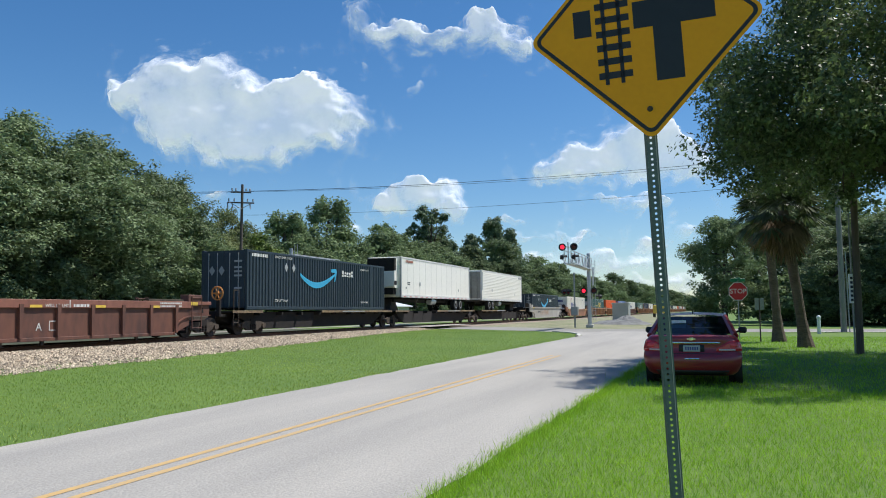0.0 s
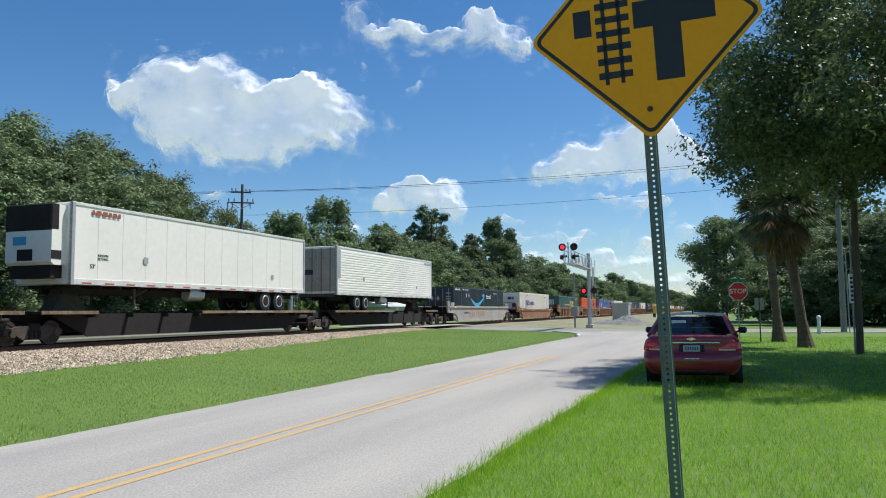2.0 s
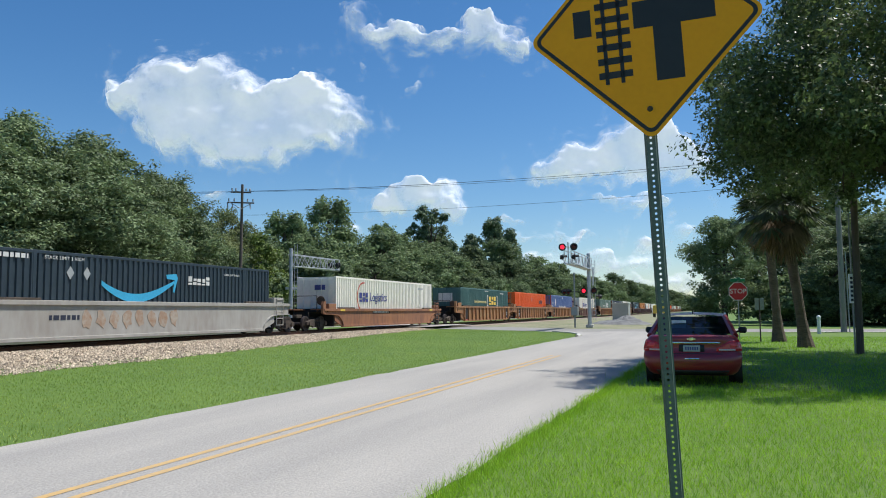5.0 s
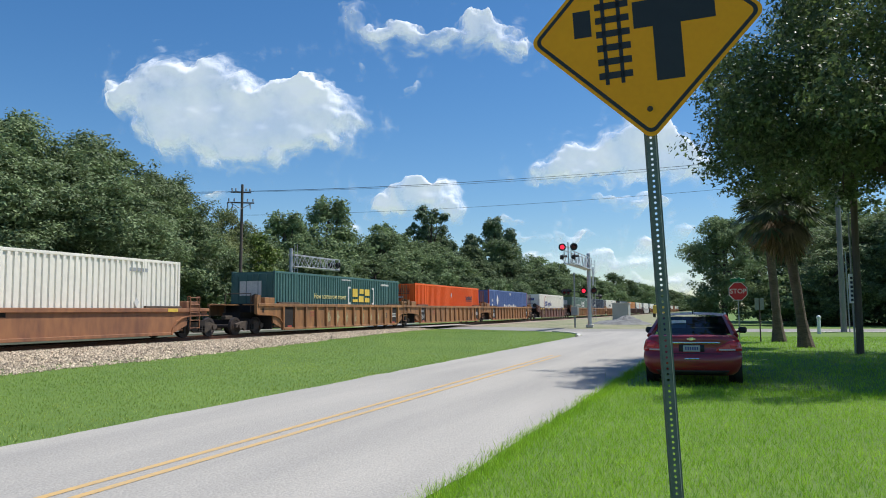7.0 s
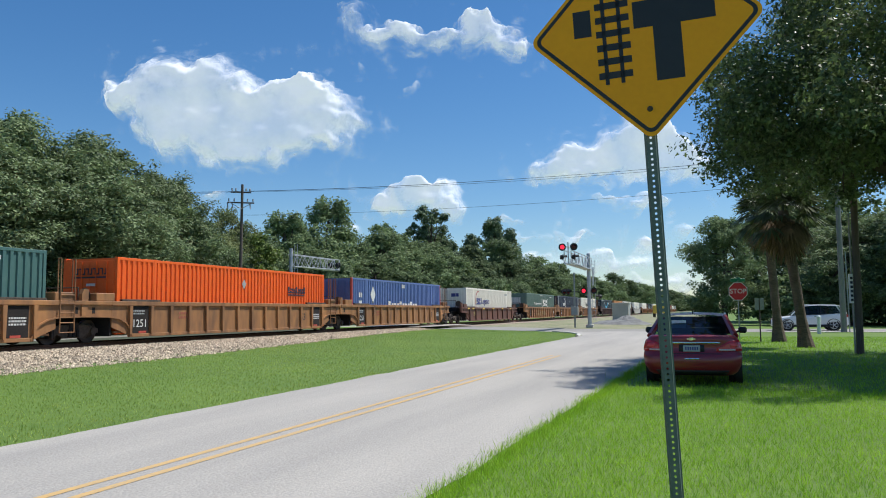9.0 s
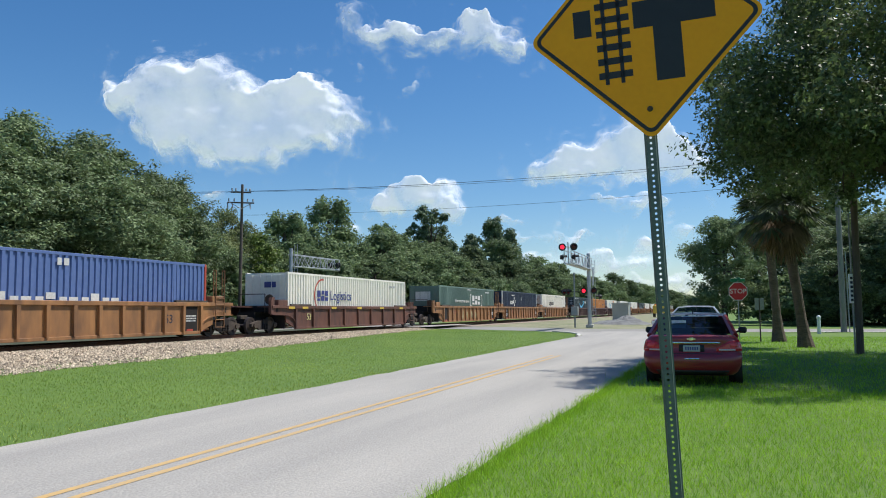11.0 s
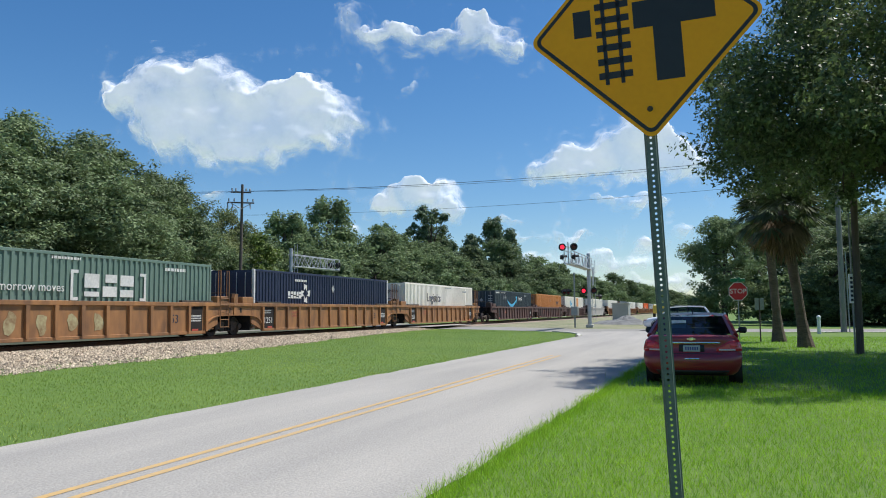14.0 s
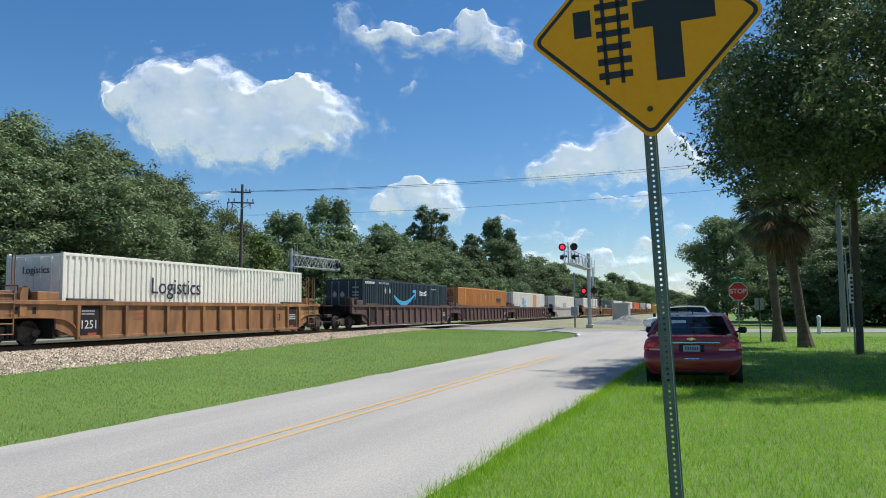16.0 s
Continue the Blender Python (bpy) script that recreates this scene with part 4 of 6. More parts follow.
# ---- roadside things ----
M.update(
    sign_yellow=mat("sign_yellow", (0.98, 0.38, 0.002), (0.93, 0.35, 0.002), rough=0.75, big=3.0, fine=40.0),
    sign_black=mat("sign_black", (0.02, 0.02, 0.022), rough=0.5),
    sign_red=mat("sign_red", (0.55, 0.02, 0.03), (0.48, 0.02, 0.03), rough=0.4),
    sign_white=mat("sign_white", (0.82, 0.82, 0.82), rough=0.4),
    sign_green=mat("sign_green", (0.02, 0.22, 0.10), rough=0.4),
    galvanised=mat("galvanised_steel", (0.34, 0.36, 0.36), (0.26, 0.28, 0.28), rough=0.5, metal=0.5, big=2.0, fine=25.0, bump=0.05),
    post_green=mat("weathered_green_post", (0.15, 0.19, 0.17), (0.10, 0.13, 0.12), rough=0.6, metal=0.3, big=2.0, fine=25.0),
    aluminium=mat("dull_aluminium", (0.55, 0.56, 0.57), (0.45, 0.46, 0.47), rough=0.5, metal=0.6, big=2.0, fine=20.0),
    pole_wood=mat("weathered_pole_wood", (0.15, 0.12, 0.095), (0.09, 0.075, 0.06), rough=0.9, big=1.0, fine=14.0, squash=(4, 4, 0.3), bump=0.3),
    pole_grey=mat("grey_pole_wood", (0.26, 0.25, 0.23), (0.18, 0.17, 0.16), rough=0.9, big=1.0, fine=14.0, squash=(4, 4, 0.3), bump=0.3),
    wire=mat("black_cable", (0.02, 0.02, 0.022), rough=0.6),
    insulator=mat("grey_ceramic", (0.35, 0.35, 0.36), rough=0.3),
    lamp_black=mat("black_lamp_housing", (0.018, 0.018, 0.02), rough=0.6),
    lens=glow("red_signal_lens", (0.95, 0.02, 0.05), 1.6),
    lens_off=mat("dark_red_lens", (0.10, 0.012, 0.015), rough=0.25),
    car_red=mat("deep_red_car_paint", (0.25, 0.012, 0.022), (0.21, 0.010, 0.019), rough=0.35, coat=0.5, fine=300.0),
    car_white=mat("white_car_paint", (0.80, 0.81, 0.82), (0.76, 0.77, 0.78), rough=0.3, coat=0.8, fine=300.0),
    car_black=mat("black_car_trim", (0.02, 0.02, 0.021), rough=0.6),
    chrome=mat("bright_chrome", (0.80, 0.80, 0.80), rough=0.12, metal=1.0),
    tail=mat("red_tail_lens", (0.58, 0.020, 0.030), rough=0.2, coat=0.4),
    tail_bright=mat("bright_red_lens", (0.85, 0.06, 0.06), rough=0.2, coat=0.3),
    clear=mat("clear_lens", (0.62, 0.46, 0.44), rough=0.15, coat=0.6),
    seat=mat("dark_seat_cloth", (0.05, 0.05, 0.052), rough=0.9),
    paper=mat("white_paper", (0.8, 0.8, 0.78), rough=0.8),
    roof_white=mat("white_sheet_metal", (0.70, 0.72, 0.74), (0.6, 0.62, 0.64), rough=0.5, big=0.5, fine=8.0),
    wall_pale=mat("pale_house_wall", (0.5, 0.5, 0.47), rough=0.8),
)


def glass_mat(name, tint, rough=0.02):
    m = mat(name, tint, rough=rough)
    n, l = m.node_tree.nodes, m.node_tree.links
    clear, shine, mx_, fr = n.new("ShaderNodeBsdfTransparent"), n.new("ShaderNodeBsdfGlossy"), n.new("ShaderNodeMixShader"), n.new("ShaderNodeFresnel")
    clear.inputs[0].default_value = (*tint, 1)
    shine.inputs["Roughness"].default_value = rough
    fr.inputs["IOR"].default_value = 1.42
    l.new(fr.outputs[0], mx_.inputs[0])
    l.new(clear.outputs[0], mx_.inputs[1])
    l.new(shine.outputs[0], mx_.inputs[2])
    l.new(mx_.outputs[0], n["Material Output"].inputs[0])
    return m


M["window"] = glass_mat("tinted_car_glass", (0.44, 0.53, 0.54))


# the warning sign beside the camera, leaning a little
def warning_sign():
    t = thing("warning_sign", "yellow diamond railroad crossing sign on a leaning perforated post", "road sign", pose(1.09, 3.56, 0))
    base = Vector((1.09, 3.56, 0))
    c, right = Vector((0.9457, 3.495, 2.772)), Vector((0.515, -0.156, 0.027)).normalized()
    up = (Vector((-0.0277, 0.0018, 0.538)) - right * right.dot(Vector((-0.0277, 0.0018, 0.538)))).normalized()
    into = up.cross(right)
    face = Matrix((right, into, up)).transposed().to_4x4()
    face.translation = c - base
    q = 0.5388

    def rounded(r, cut, k=6):
        pts = []
        for j in range(4):
            a = j * math.pi / 2
            tip = r - cut * 1.4142
            for i in range(k + 1):
                b = a - math.pi / 4 + i * math.pi / 2 / k
                pts.append((tip * math.cos(a) + cut * math.cos(b), tip * math.sin(a) + cut * math.sin(b)))
        return pts

    bm = bmesh.new()
    prism(bm, rounded(q, 0.045), "y", 0.0, 0.003)
    bmesh.ops.transform(bm, matrix=face, verts=bm.verts)
    panel = part("panel", bm, "sign_yellow", t, "yellow reflective sheet")
    bm = bmesh.new()
    out, inn = rounded(q - 0.022, 0.038), rounded(q - 0.046, 0.026)
    k = len(out)
    vo, vi = [bm.verts.new((x, -0.0012, z)) for x, z in out], [bm.verts.new((x, -0.0012, z)) for x, z in inn]
    for i in range(k):
        bm.faces.new((vo[i], vo[(i + 1) % k], vi[(i + 1) % k], vi[i]))
    bmesh.ops.transform(bm, matrix=face, verts=bm.verts)
    part("border", bm, "sign_black", panel)

    def shape(name, *rects):
        b2 = bmesh.new()
        for x0, x1, z0, z1 in rects:
            box(b2, x0, x1, -0.0016, -0.0004, z0, z1)
        bmesh.ops.transform(b2, matrix=face, verts=b2.verts)
        part(name, b2, "sign_black", panel)

    shape("road_block", (-0.321, -0.239, -0.008, 0.122))
    shape("track_symbol", (-0.190, -0.172, -0.252, 0.33), (-0.118, -0.100, -0.252, 0.33), *[(-0.218, -0.062, -0.225 + i * 0.0675, -0.193 + i * 0.0675) for i in range(8)])
    shape("junction_symbol", (-0.043, 0.322, -0.003, 0.125), (0.043, 0.168, -0.264, -0.003))
    bm = lathe(bmesh.new(), "y", (0, 0, -0.392), [(-0.010, 0.008), (-0.008, 0.010), (-0.003, 0.011), (0.0, 0.014)], 12)
    bmesh.ops.transform(bm, matrix=face, verts=bm.verts)
    part("bolt", bm, "iron", panel)
    # square post: four folded walls, the front one with rows of holes
    a, b = Vector((0, 0, -0.3)), Vector((c + up * 0.35) - base) + into * 0.034
    ax = (b - a).normalized()
    fx = (right - ax * right.dot(ax)).normalized()
    fy = ax.cross(fx)
    frame_m = Matrix((fx, fy, ax)).transposed().to_4x4()
    frame_m.translation = a
    length, h = (b - a).length, 0.021
    bm = bmesh.new()
    k, step, r, n = int(length / 0.0254), 0.0254, 0.0058, 10
    for wy in (-h,):
        for i in range(k):
            z0 = i * step
            hole = [bm.verts.new((r * math.cos(j * math.tau / n), wy, z0 + step / 2 + r * math.sin(j * math.tau / n))) for j in range(n)]
            ring = []
            for j in range(n):
                an = j * math.tau / n
                cx, cz = math.cos(an), math.sin(an)
                m_ = max(abs(cx) / h, abs(cz) / (step / 2))
                ring.append(bm.verts.new((cx / m_, wy, z0 + step / 2 + cz / m_)))
            for j in range(n):
                bm.faces.new((ring[j], ring[(j + 1) % n], hole[(j + 1) % n], hole[j]))
    for sg in (-1, 1):
        prism(bm, [(sg * h, -h), (sg * (h - 0.003), -h), (sg * (h + 0.003), 0.004), (sg * (h + 0.009), 0.006), (sg * (h + 0.009), 0.009), (sg * (h + 0.0), 0.007)], "z", 0, length)
    bmesh.ops.transform(bm, matrix=frame_m, verts=bm.verts)
    part("post", bm, "post_green", t, "perforated galvanised square post")
    return t


warning_sign()


# ---- cars ----
def car(name, label, m, paint, L, W, H, belt, rear_deck, suv=False):
    """A parked or moving car. Local: x forward from the rear axle, z from the ground."""
    t = thing(name, label, "car", m)
    ro = 0.92 if not suv else 0.95
    x0, x1 = -ro, L - ro
    hw = W / 2
    # (x along, half width, underside, top of the body)
    st = [(x0, hw * 0.80, 0.42, belt - 0.20), (x0 + 0.06, hw * 0.90, 0.32, belt - 0.05), (x0 + 0.22, hw * 0.965, 0.26, belt + rear_deck), (x0 + 0.6, hw, 0.22, belt + rear_deck + 0.01), (0.3, hw, 0.22, belt + 0.01), (1.3, hw, 0.22, belt - 0.02),
          (x1 - 1.45, hw, 0.22, belt - 0.05), (x1 - 0.7, hw * 0.985, 0.22, belt - 0.12), (x1 - 0.25, hw * 0.93, 0.24, belt - 0.22), (x1 - 0.06, hw * 0.82, 0.30, belt - 0.32), (x1, hw * 0.68, 0.38, belt - 0.40)]
    bm = bmesh.new()
    rings = []
    for x, w, lo, hi in st:
        pts = [(0.80 * w, lo), (0.95 * w, lo + 0.05), (0.995 * w, lo + 0.45 * (hi - lo)), (1.0 * w, lo + 0.62 * (hi - lo)), (0.975 * w, hi - 0.10), (0.90 * w, hi - 0.015), (0.70 * w, hi + 0.005), (0.35 * w, hi + 0.018)]
        full = [(-a, b) for a, b in pts] + [(a, b) for a, b in reversed(pts)]
        rings.append([bm.verts.new((x, a, b)) for a, b in full])
    k = len(rings[0])
    for a, b in zip(rings, rings[1:]):
        for i in range(k):
            bm.faces.new((a[i], a[(i + 1) % k], b[(i + 1) % k], b[i]))
    bm.faces.new(rings[0][::-1])
    bm.faces.new(rings[-1])
    bmesh.ops.recalc_face_normals(bm, faces=bm.faces)
    for f in bm.faces:
        f.smooth = True
    body = part("body", bm, paint, t)
    md = body.modifiers.new("soft", "SUBSURF")
    md.levels = md.render_levels = 2
    # greenhouse: corner lines of roof and glass
    rb = x0 + (0.42 if not suv else 0.18)
    rt = x0 + (1.15 if not suv else 0.55)
    fb, ft = x1 - (1.30 if not suv else 1.25), x1 - (2.05 if not suv else 1.85)
    zb, zt = belt - 0.01, H - 0.05
    wb, wt = hw * 0.93, hw * 0.70
    C = {"rb": (rb, wb * 0.96, zb + rear_deck), "rt": (rt, wt, zt - 0.02), "mt": ((rt + ft) / 2, wt * 1.02, zt + 0.03), "ft": (ft, wt, zt - 0.03), "fb": (fb, wb, zb - 0.02)}

    def p(key, sg, inset=0.0):
        x, y, z = C[key]
        return Vector((x, sg * (y - inset), z))

    rf = bmesh.new()
    grid = []
    for key in ("rt", "mt", "ft"):
        x, y, z = C[key]
        grid.append([rf.verts.new((x, y * u, z + 0.045 * (1 - u * u))) for u in (-1, -0.6, 0, 0.6, 1)])
    for a, b in zip(grid, grid[1:]):
        for i in range(4):
            rf.faces.new((a[i], b[i], b[i + 1], a[i + 1]))
    bmesh.ops.solidify(rf, geom=list(rf.faces), thickness=0.03)
    part("roof", rf, paint, t)
    for sg in (-1, 1):
        for a, b, r in (("rb", "rt", 0.055), ("fb", "ft", 0.035)):
            part("pillar", rods((p(a, sg), p(b, sg), r * 1.2, r), n=6), paint, t)
        midb, midt = Vector((0.75, sg * wb, zb)), Vector((0.72, sg * wt * 1.0, zt + 0.01))
        part("pillar", rods((midb, midt, 0.035), n=6), "car_black", t)
        gl = bmesh.new()
        q = [p("rb", sg, 0.012), p("fb", sg, 0.012), p("ft", sg, 0.012), p("mt", sg, 0.012), p("rt", sg, 0.012)]
        gl.faces.new([gl.verts.new(v) for v in (q if sg < 0 else q[::-1])])
        part("side_window", gl, "window", t)
        rail_b = rods((p("rt", sg), p("mt", sg), 0.03), (p("mt", sg), p("ft", sg), 0.03), n=6)
        part("roof_edge", rail_b, paint, t)
    for nm, a, b in (("rear_window", "rb", "rt"), ("windscreen", "fb", "ft")):
        gl = bmesh.new()
        rows = []
        for key, off in ((a, 0.0), (b, 0.0)):
            x, y, z = C[key]
            rows.append([gl.verts.new((x + (-0.10 if nm == "rear_window" else 0.10) * (1 - u * u), y * u * 0.97, z)) for u in (-1, -0.5, 0, 0.5, 1)])
        for i in range(4):
            quad = (rows[0][i], rows[0][i + 1], rows[1][i + 1], rows[1][i])
            gl.faces.new(quad[::-1] if nm == "rear_window" else quad)
        part(nm, gl, "window", t)
    cab = bmesh.new()
    for x in (0.35, 1.35):
        for sg in (-1, 1):
            box(cab, x, x + 0.18, *sorted((sg * 0.15, sg * 0.62)), 0.5, belt + 0.22, bevel=0.05)
            box(cab, x + 0.03, x + 0.13, *sorted((sg * 0.25, sg * 0.5)), belt + 0.22, belt + 0.38, bevel=0.03)
    part("seats", cab, "seat", t)
    for sg in (-1, 1):
        mi = boxes((fb - 0.42, fb - 0.30, *sorted((sg * (hw + 0.02), sg * (hw + 0.20))), belt + 0.0, belt + 0.14), bevel=0.035)
        rod(mi, (fb - 0.35, sg * (hw - 0.1), belt + 0.0), (fb - 0.35, sg * (hw + 0.06), belt + 0.05), 0.025, n=6)
        part("mirror", mi, "car_black" if not suv else paint, t)
    wheels = []
    for x in (0.0, L * (0.585 if not suv else 0.59)):
        for sg in (-1, 1):
            r = 0.325 if not suv else 0.365
            wy = hw - 0.125
            # arch
            arch = bmesh.new()
            rim_pts = [[arch.verts.new((x + q * math.cos(j * math.tau / 24), sg * yy, r + q * math.sin(j * math.tau / 24))) for j in range(24)] for yy, q in ((hw - 0.12, r + 0.055), (hw + 0.012, r + 0.05), (hw + 0.012, r + 0.012), (hw - 0.12, r + 0.008))]
            for ra, rb_ in zip(rim_pts, rim_pts[1:]):
                for j in range(24):
                    arch.faces.new((ra[j], ra[(j + 1) % 24], rb_[(j + 1) % 24], rb_[j]))
            part("wheel_arch", arch, "car_black", t)
            wh = new("wheel")
            wh.parent = t
            wh.matrix_basis = pose(x, sg * wy, r)
            part("tyre", lathe(bmesh.new(), "y", (0, 0, 0), [(-0.11, r * 0.72), (-0.115, r * 0.9), (-0.08, r), (0.08, r), (0.115, r * 0.9), (0.11, r * 0.72)], 26), "tyre", wh)
            rim = lathe(bmesh.new(), "y", (0, 0, 0), [(-0.10, r * 0.70), (-0.118, r * 0.70), (-0.118, r * 0.62), (-0.06, r * 0.6), (0.06, r * 0.6), (0.118, r * 0.62), (0.118, r * 0.70), (0.10, r * 0.70)], 24)
            for j in range(5):
                a = j * math.tau / 5
                for yy in (-0.112, 0.112):
                    rod(rim, (0, yy, 0), (r * 0.66 * math.cos(a), yy, r * 0.66 * math.sin(a)), 0.035, 0.022, n=6)
            part("rim", rim, "alloy", wh)
            wheels.append((wh, pose(x, sg * wy, r), r))
    return t, body, wheels, x0, x1, hw


red, body, _, rx, fx_, hw = car("sedan", "dark red saloon car parked on the grass verge", pose(5.08, 15.75, 0.0, 0, 0, TURN), "car_red", 4.6, 1.80, 1.38, 0.925, 0.02)
REAR = [(0.20, 0.74, 0.10), (0.27, 0.82, 0.0), (0.40, 0.885, -0.055), (0.54, 0.905, -0.06), (0.60, 0.905, -0.035), (0.635, 0.90, 0.0), (0.74, 0.89, 0.005), (0.86, 0.855, 0.0), (0.935, 0.80, -0.015), (0.962, 0.76, 0.03), (0.965, 0.72, 0.14)]


def on_rear(u, z, out=0.0):
    """A point of the tail's rounded skin: u runs across from -1 to 1."""
    for (za, wa, da), (zb_, wb_, db_) in zip(REAR, REAR[1:]):
        if z <= zb_:
            break
    f = min(1, max(0, (z - za) / (zb_ - za)))
    w, dpt = wa + (wb_ - wa) * f, da + (db_ - da) * f
    return (rx - 0.12 + dpt + 0.07 * u * u + 0.16 * abs(u) ** 7 - out, (w + out * abs(u) ** 4) * u, z)


def rear_patch(us, zs_of, out):
    """A piece of skin lifted off the tail by out, its rim turned down."""
    b_ = bmesh.new()
    grid = [[b_.verts.new(on_rear(u, z, out)) for z in zs_of(u)] for u in us]
    for p_, q_ in zip(grid, grid[1:]):
        for i_ in range(len(p_) - 1):
            b_.faces.new((p_[i_], p_[i_ + 1], q_[i_ + 1], q_[i_]))
    bmesh.ops.recalc_face_normals(b_, faces=b_.faces)
    if out:
        bmesh.ops.solidify(b_, geom=list(b_.faces), thickness=out * 0.9)
    for f_ in b_.faces:
        f_.smooth = True
    return b_


tail_bm = rear_patch([-1 + i / 14 for i in range(29)], lambda u: [r[0] for r in REAR], 0.0)
for sg in (-1, 1):
    side = [tail_bm.verts.new((rx + 0.75, sg * (r[1] + 0.012), r[0])) for r in REAR]
    edge_ = [tail_bm.verts.new(on_rear(sg, r[0])) for r in REAR]
    for i in range(len(REAR) - 1):
        tail_bm.faces.new((edge_[i], side[i], side[i + 1], edge_[i + 1])).smooth = True
bmesh.ops.remove_doubles(tail_bm, verts=tail_bm.verts, dist=0.001)
bmesh.ops.recalc_face_normals(tail_bm, faces=tail_bm.faces)
part("tail_panel", tail_bm, "car_red", red)
part("boot_trim", rear_patch([-0.60 + 0.1 * i for i in range(13)], lambda u: (0.805, 0.822, 0.84), 0.016), "chrome", red)
part("badge", boxes((rx - 0.15, rx - 0.1, -0.08, 0.08, 0.885, 0.905), (rx - 0.151, rx - 0.1, -0.032, 0.032, 0.868, 0.922)), "chrome", red)
part("plate_recess", rear_patch([-0.26, -0.13, 0, 0.13, 0.26], lambda u: (0.655, 0.72, 0.79), 0.006), "car_black", red)
part("number_plate", boxes((rx - 0.142, rx - 0.12, -0.155, 0.155, 0.655, 0.775), bevel=0.006), "greymark", red, "pale number plate with plain bars")
for i in range(6):
    part("plate_bar", boxes((rx - 0.146, rx - 0.141, -0.12 + i * 0.042, -0.095 + i * 0.042, 0.685, 0.745)), "bluemark", red)
part("bumper_trim", rear_patch([-0.15, -0.05, 0.05, 0.15], lambda u: (0.505, 0.52, 0.535), 0.008), "chrome", red)
part("bumper_skirt", rear_patch([-0.8 + 0.1 * i for i in range(17)], lambda u: (0.205, 0.26, 0.30), 0.008), "car_black", red)
for u0, u1, z0_, z1_ in ((-0.62, 0.62, 0.612, 0.622), (-0.9, 0.9, 0.948, 0.953)):
    part("panel_gap", rear_patch([u0 + (u1 - u0) * i / 10 for i in range(11)], lambda u: (z0_, z1_), 0.003), "car_black", red)
for sg in (-1, 1):
    tl = part("tail_light", rear_patch([sg * (0.50 + 0.05 * i) for i in range(11)], lambda u: [0.665 + (0.83 + 0.10 * (abs(u) - 0.5) - 0.665) * min(1, 0.35 + 2.2 * (abs(u) - 0.5)) * k_ / 4 for k_ in range(5)], 0.014), "tail", red, "glossy red tail light")
    part("reversing_lens", rear_patch([sg * (0.55 + 0.04 * i) for i in range(9)], lambda u: (0.672, 0.688, 0.704), 0.018), "clear", tl)
    part("lamp_ring", rear_patch([sg * (0.78 + 0.03 * i) for i in range(6)], lambda u: (0.735, 0.77, 0.81), 0.017), "tail_bright", tl)
part("parcel_shelf", boxes((rx + 0.45, rx + 1.1, -0.66, 0.66, 0.94, 0.965)), "seat", red)
part("rear_bench", rbox(rx + 1.05, rx + 1.2, -0.64, 0.64, 0.5, 1.10, 0.04), "seat", red)
part("sheet_of_paper", boxes((rx + 0.82, rx + 0.83, 0.12, 0.40, 1.08, 1.24)), "paper", red)
part("aerial", rods(((rx + 1.3, 0, 1.36), (rx + 1.22, 0, 1.46), 0.012, 0.006), n=6), "car_black", red)

SUV_START = -9.24
suv, sbody, suv_wheels, srx, sfx, shw = car("sport_utility_car", "white sport utility car driving up to the crossing", pose(30, 50, 0.02, 0, 0, 180 - 19.54), "car_white", 4.75, 1.89, 1.70, 1.05, 0.06, suv=True)
part("sill_trim", boxes((srx + 0.9, sfx - 1.4, -shw - 0.005, -shw + 0.05, 0.24, 0.40), (srx + 0.9, sfx - 1.4, shw - 0.05, shw + 0.005, 0.24, 0.40), bevel=0.01), "car_black", suv)
for sg in (-1, 1):
    part("roof_rail", rods(((srx + 0.75, sg * 0.6, 1.70), (sfx - 2.2, sg * 0.6, 1.72), 0.025), n=6), "aluminium", suv)
    part("head_light", boxes((sfx - 0.35, sfx - 0.08, *sorted((sg * 0.55, sg * 0.82)), 0.68, 0.80), bevel=0.03), "clear", suv)
    part("tail_light", boxes((srx - 0.01, srx + 0.25, *sorted((sg * 0.62, sg * 0.93)), 0.88, 1.04), bevel=0.03), "tail", suv)
    part("door_handle", boxes((0.95, 1.15, *sorted((sg * (shw - 0.02), sg * (shw + 0.03))), 0.92, 0.95), bevel=0.008), "chrome", suv)
part("grille", boxes((sfx - 0.1, sfx + 0.01, -0.5, 0.5, 0.42, 0.72), bevel=0.04), "car_black", suv)


# ---- signs and poles on the lawn ----
def octagon(r):
    return [(r * math.cos(math.pi / 8 + i * math.pi / 4), r * math.sin(math.pi / 8 + i * math.pi / 4)) for i in range(8)]


st = thing("stop_sign", "red octagonal stop sign with a street name blade on top", "road sign", pose(14.6, 38.1, 0, 0, 0, -6))
part("post", rods(((0, 0, 0), (0, 0, 2.75), 0.028), n=8), "galvanised", st)
pb = bmesh.new()
prism(pb, [(x, z + 2.34) for x, z in octagon(0.48)], "y", -0.045, -0.035)
pn = part("panel", pb, "sign_white", st)
pb = bmesh.new()
prism(pb, [(x, z + 2.34) for x, z in octagon(0.45)], "y", -0.049, -0.046)
part("red_face", pb, "sign_red", pn)
lettering("STOP", 0.33, "sign_white", pn, pose(0, -0.05, 2.34), depth=0.003)
part("name_blade", boxes((-0.02, 0.02, -0.4, 0.4, 2.86, 3.02), (-0.35, 0.35, -0.02, 0.02, 2.82, 2.98), bevel=0.005), "sign_green", st, "green street name blades, plain")
part("cap", boxes((-0.03, 0.03, -0.03, 0.03, 2.75, 2.86)), "galvanised", st)

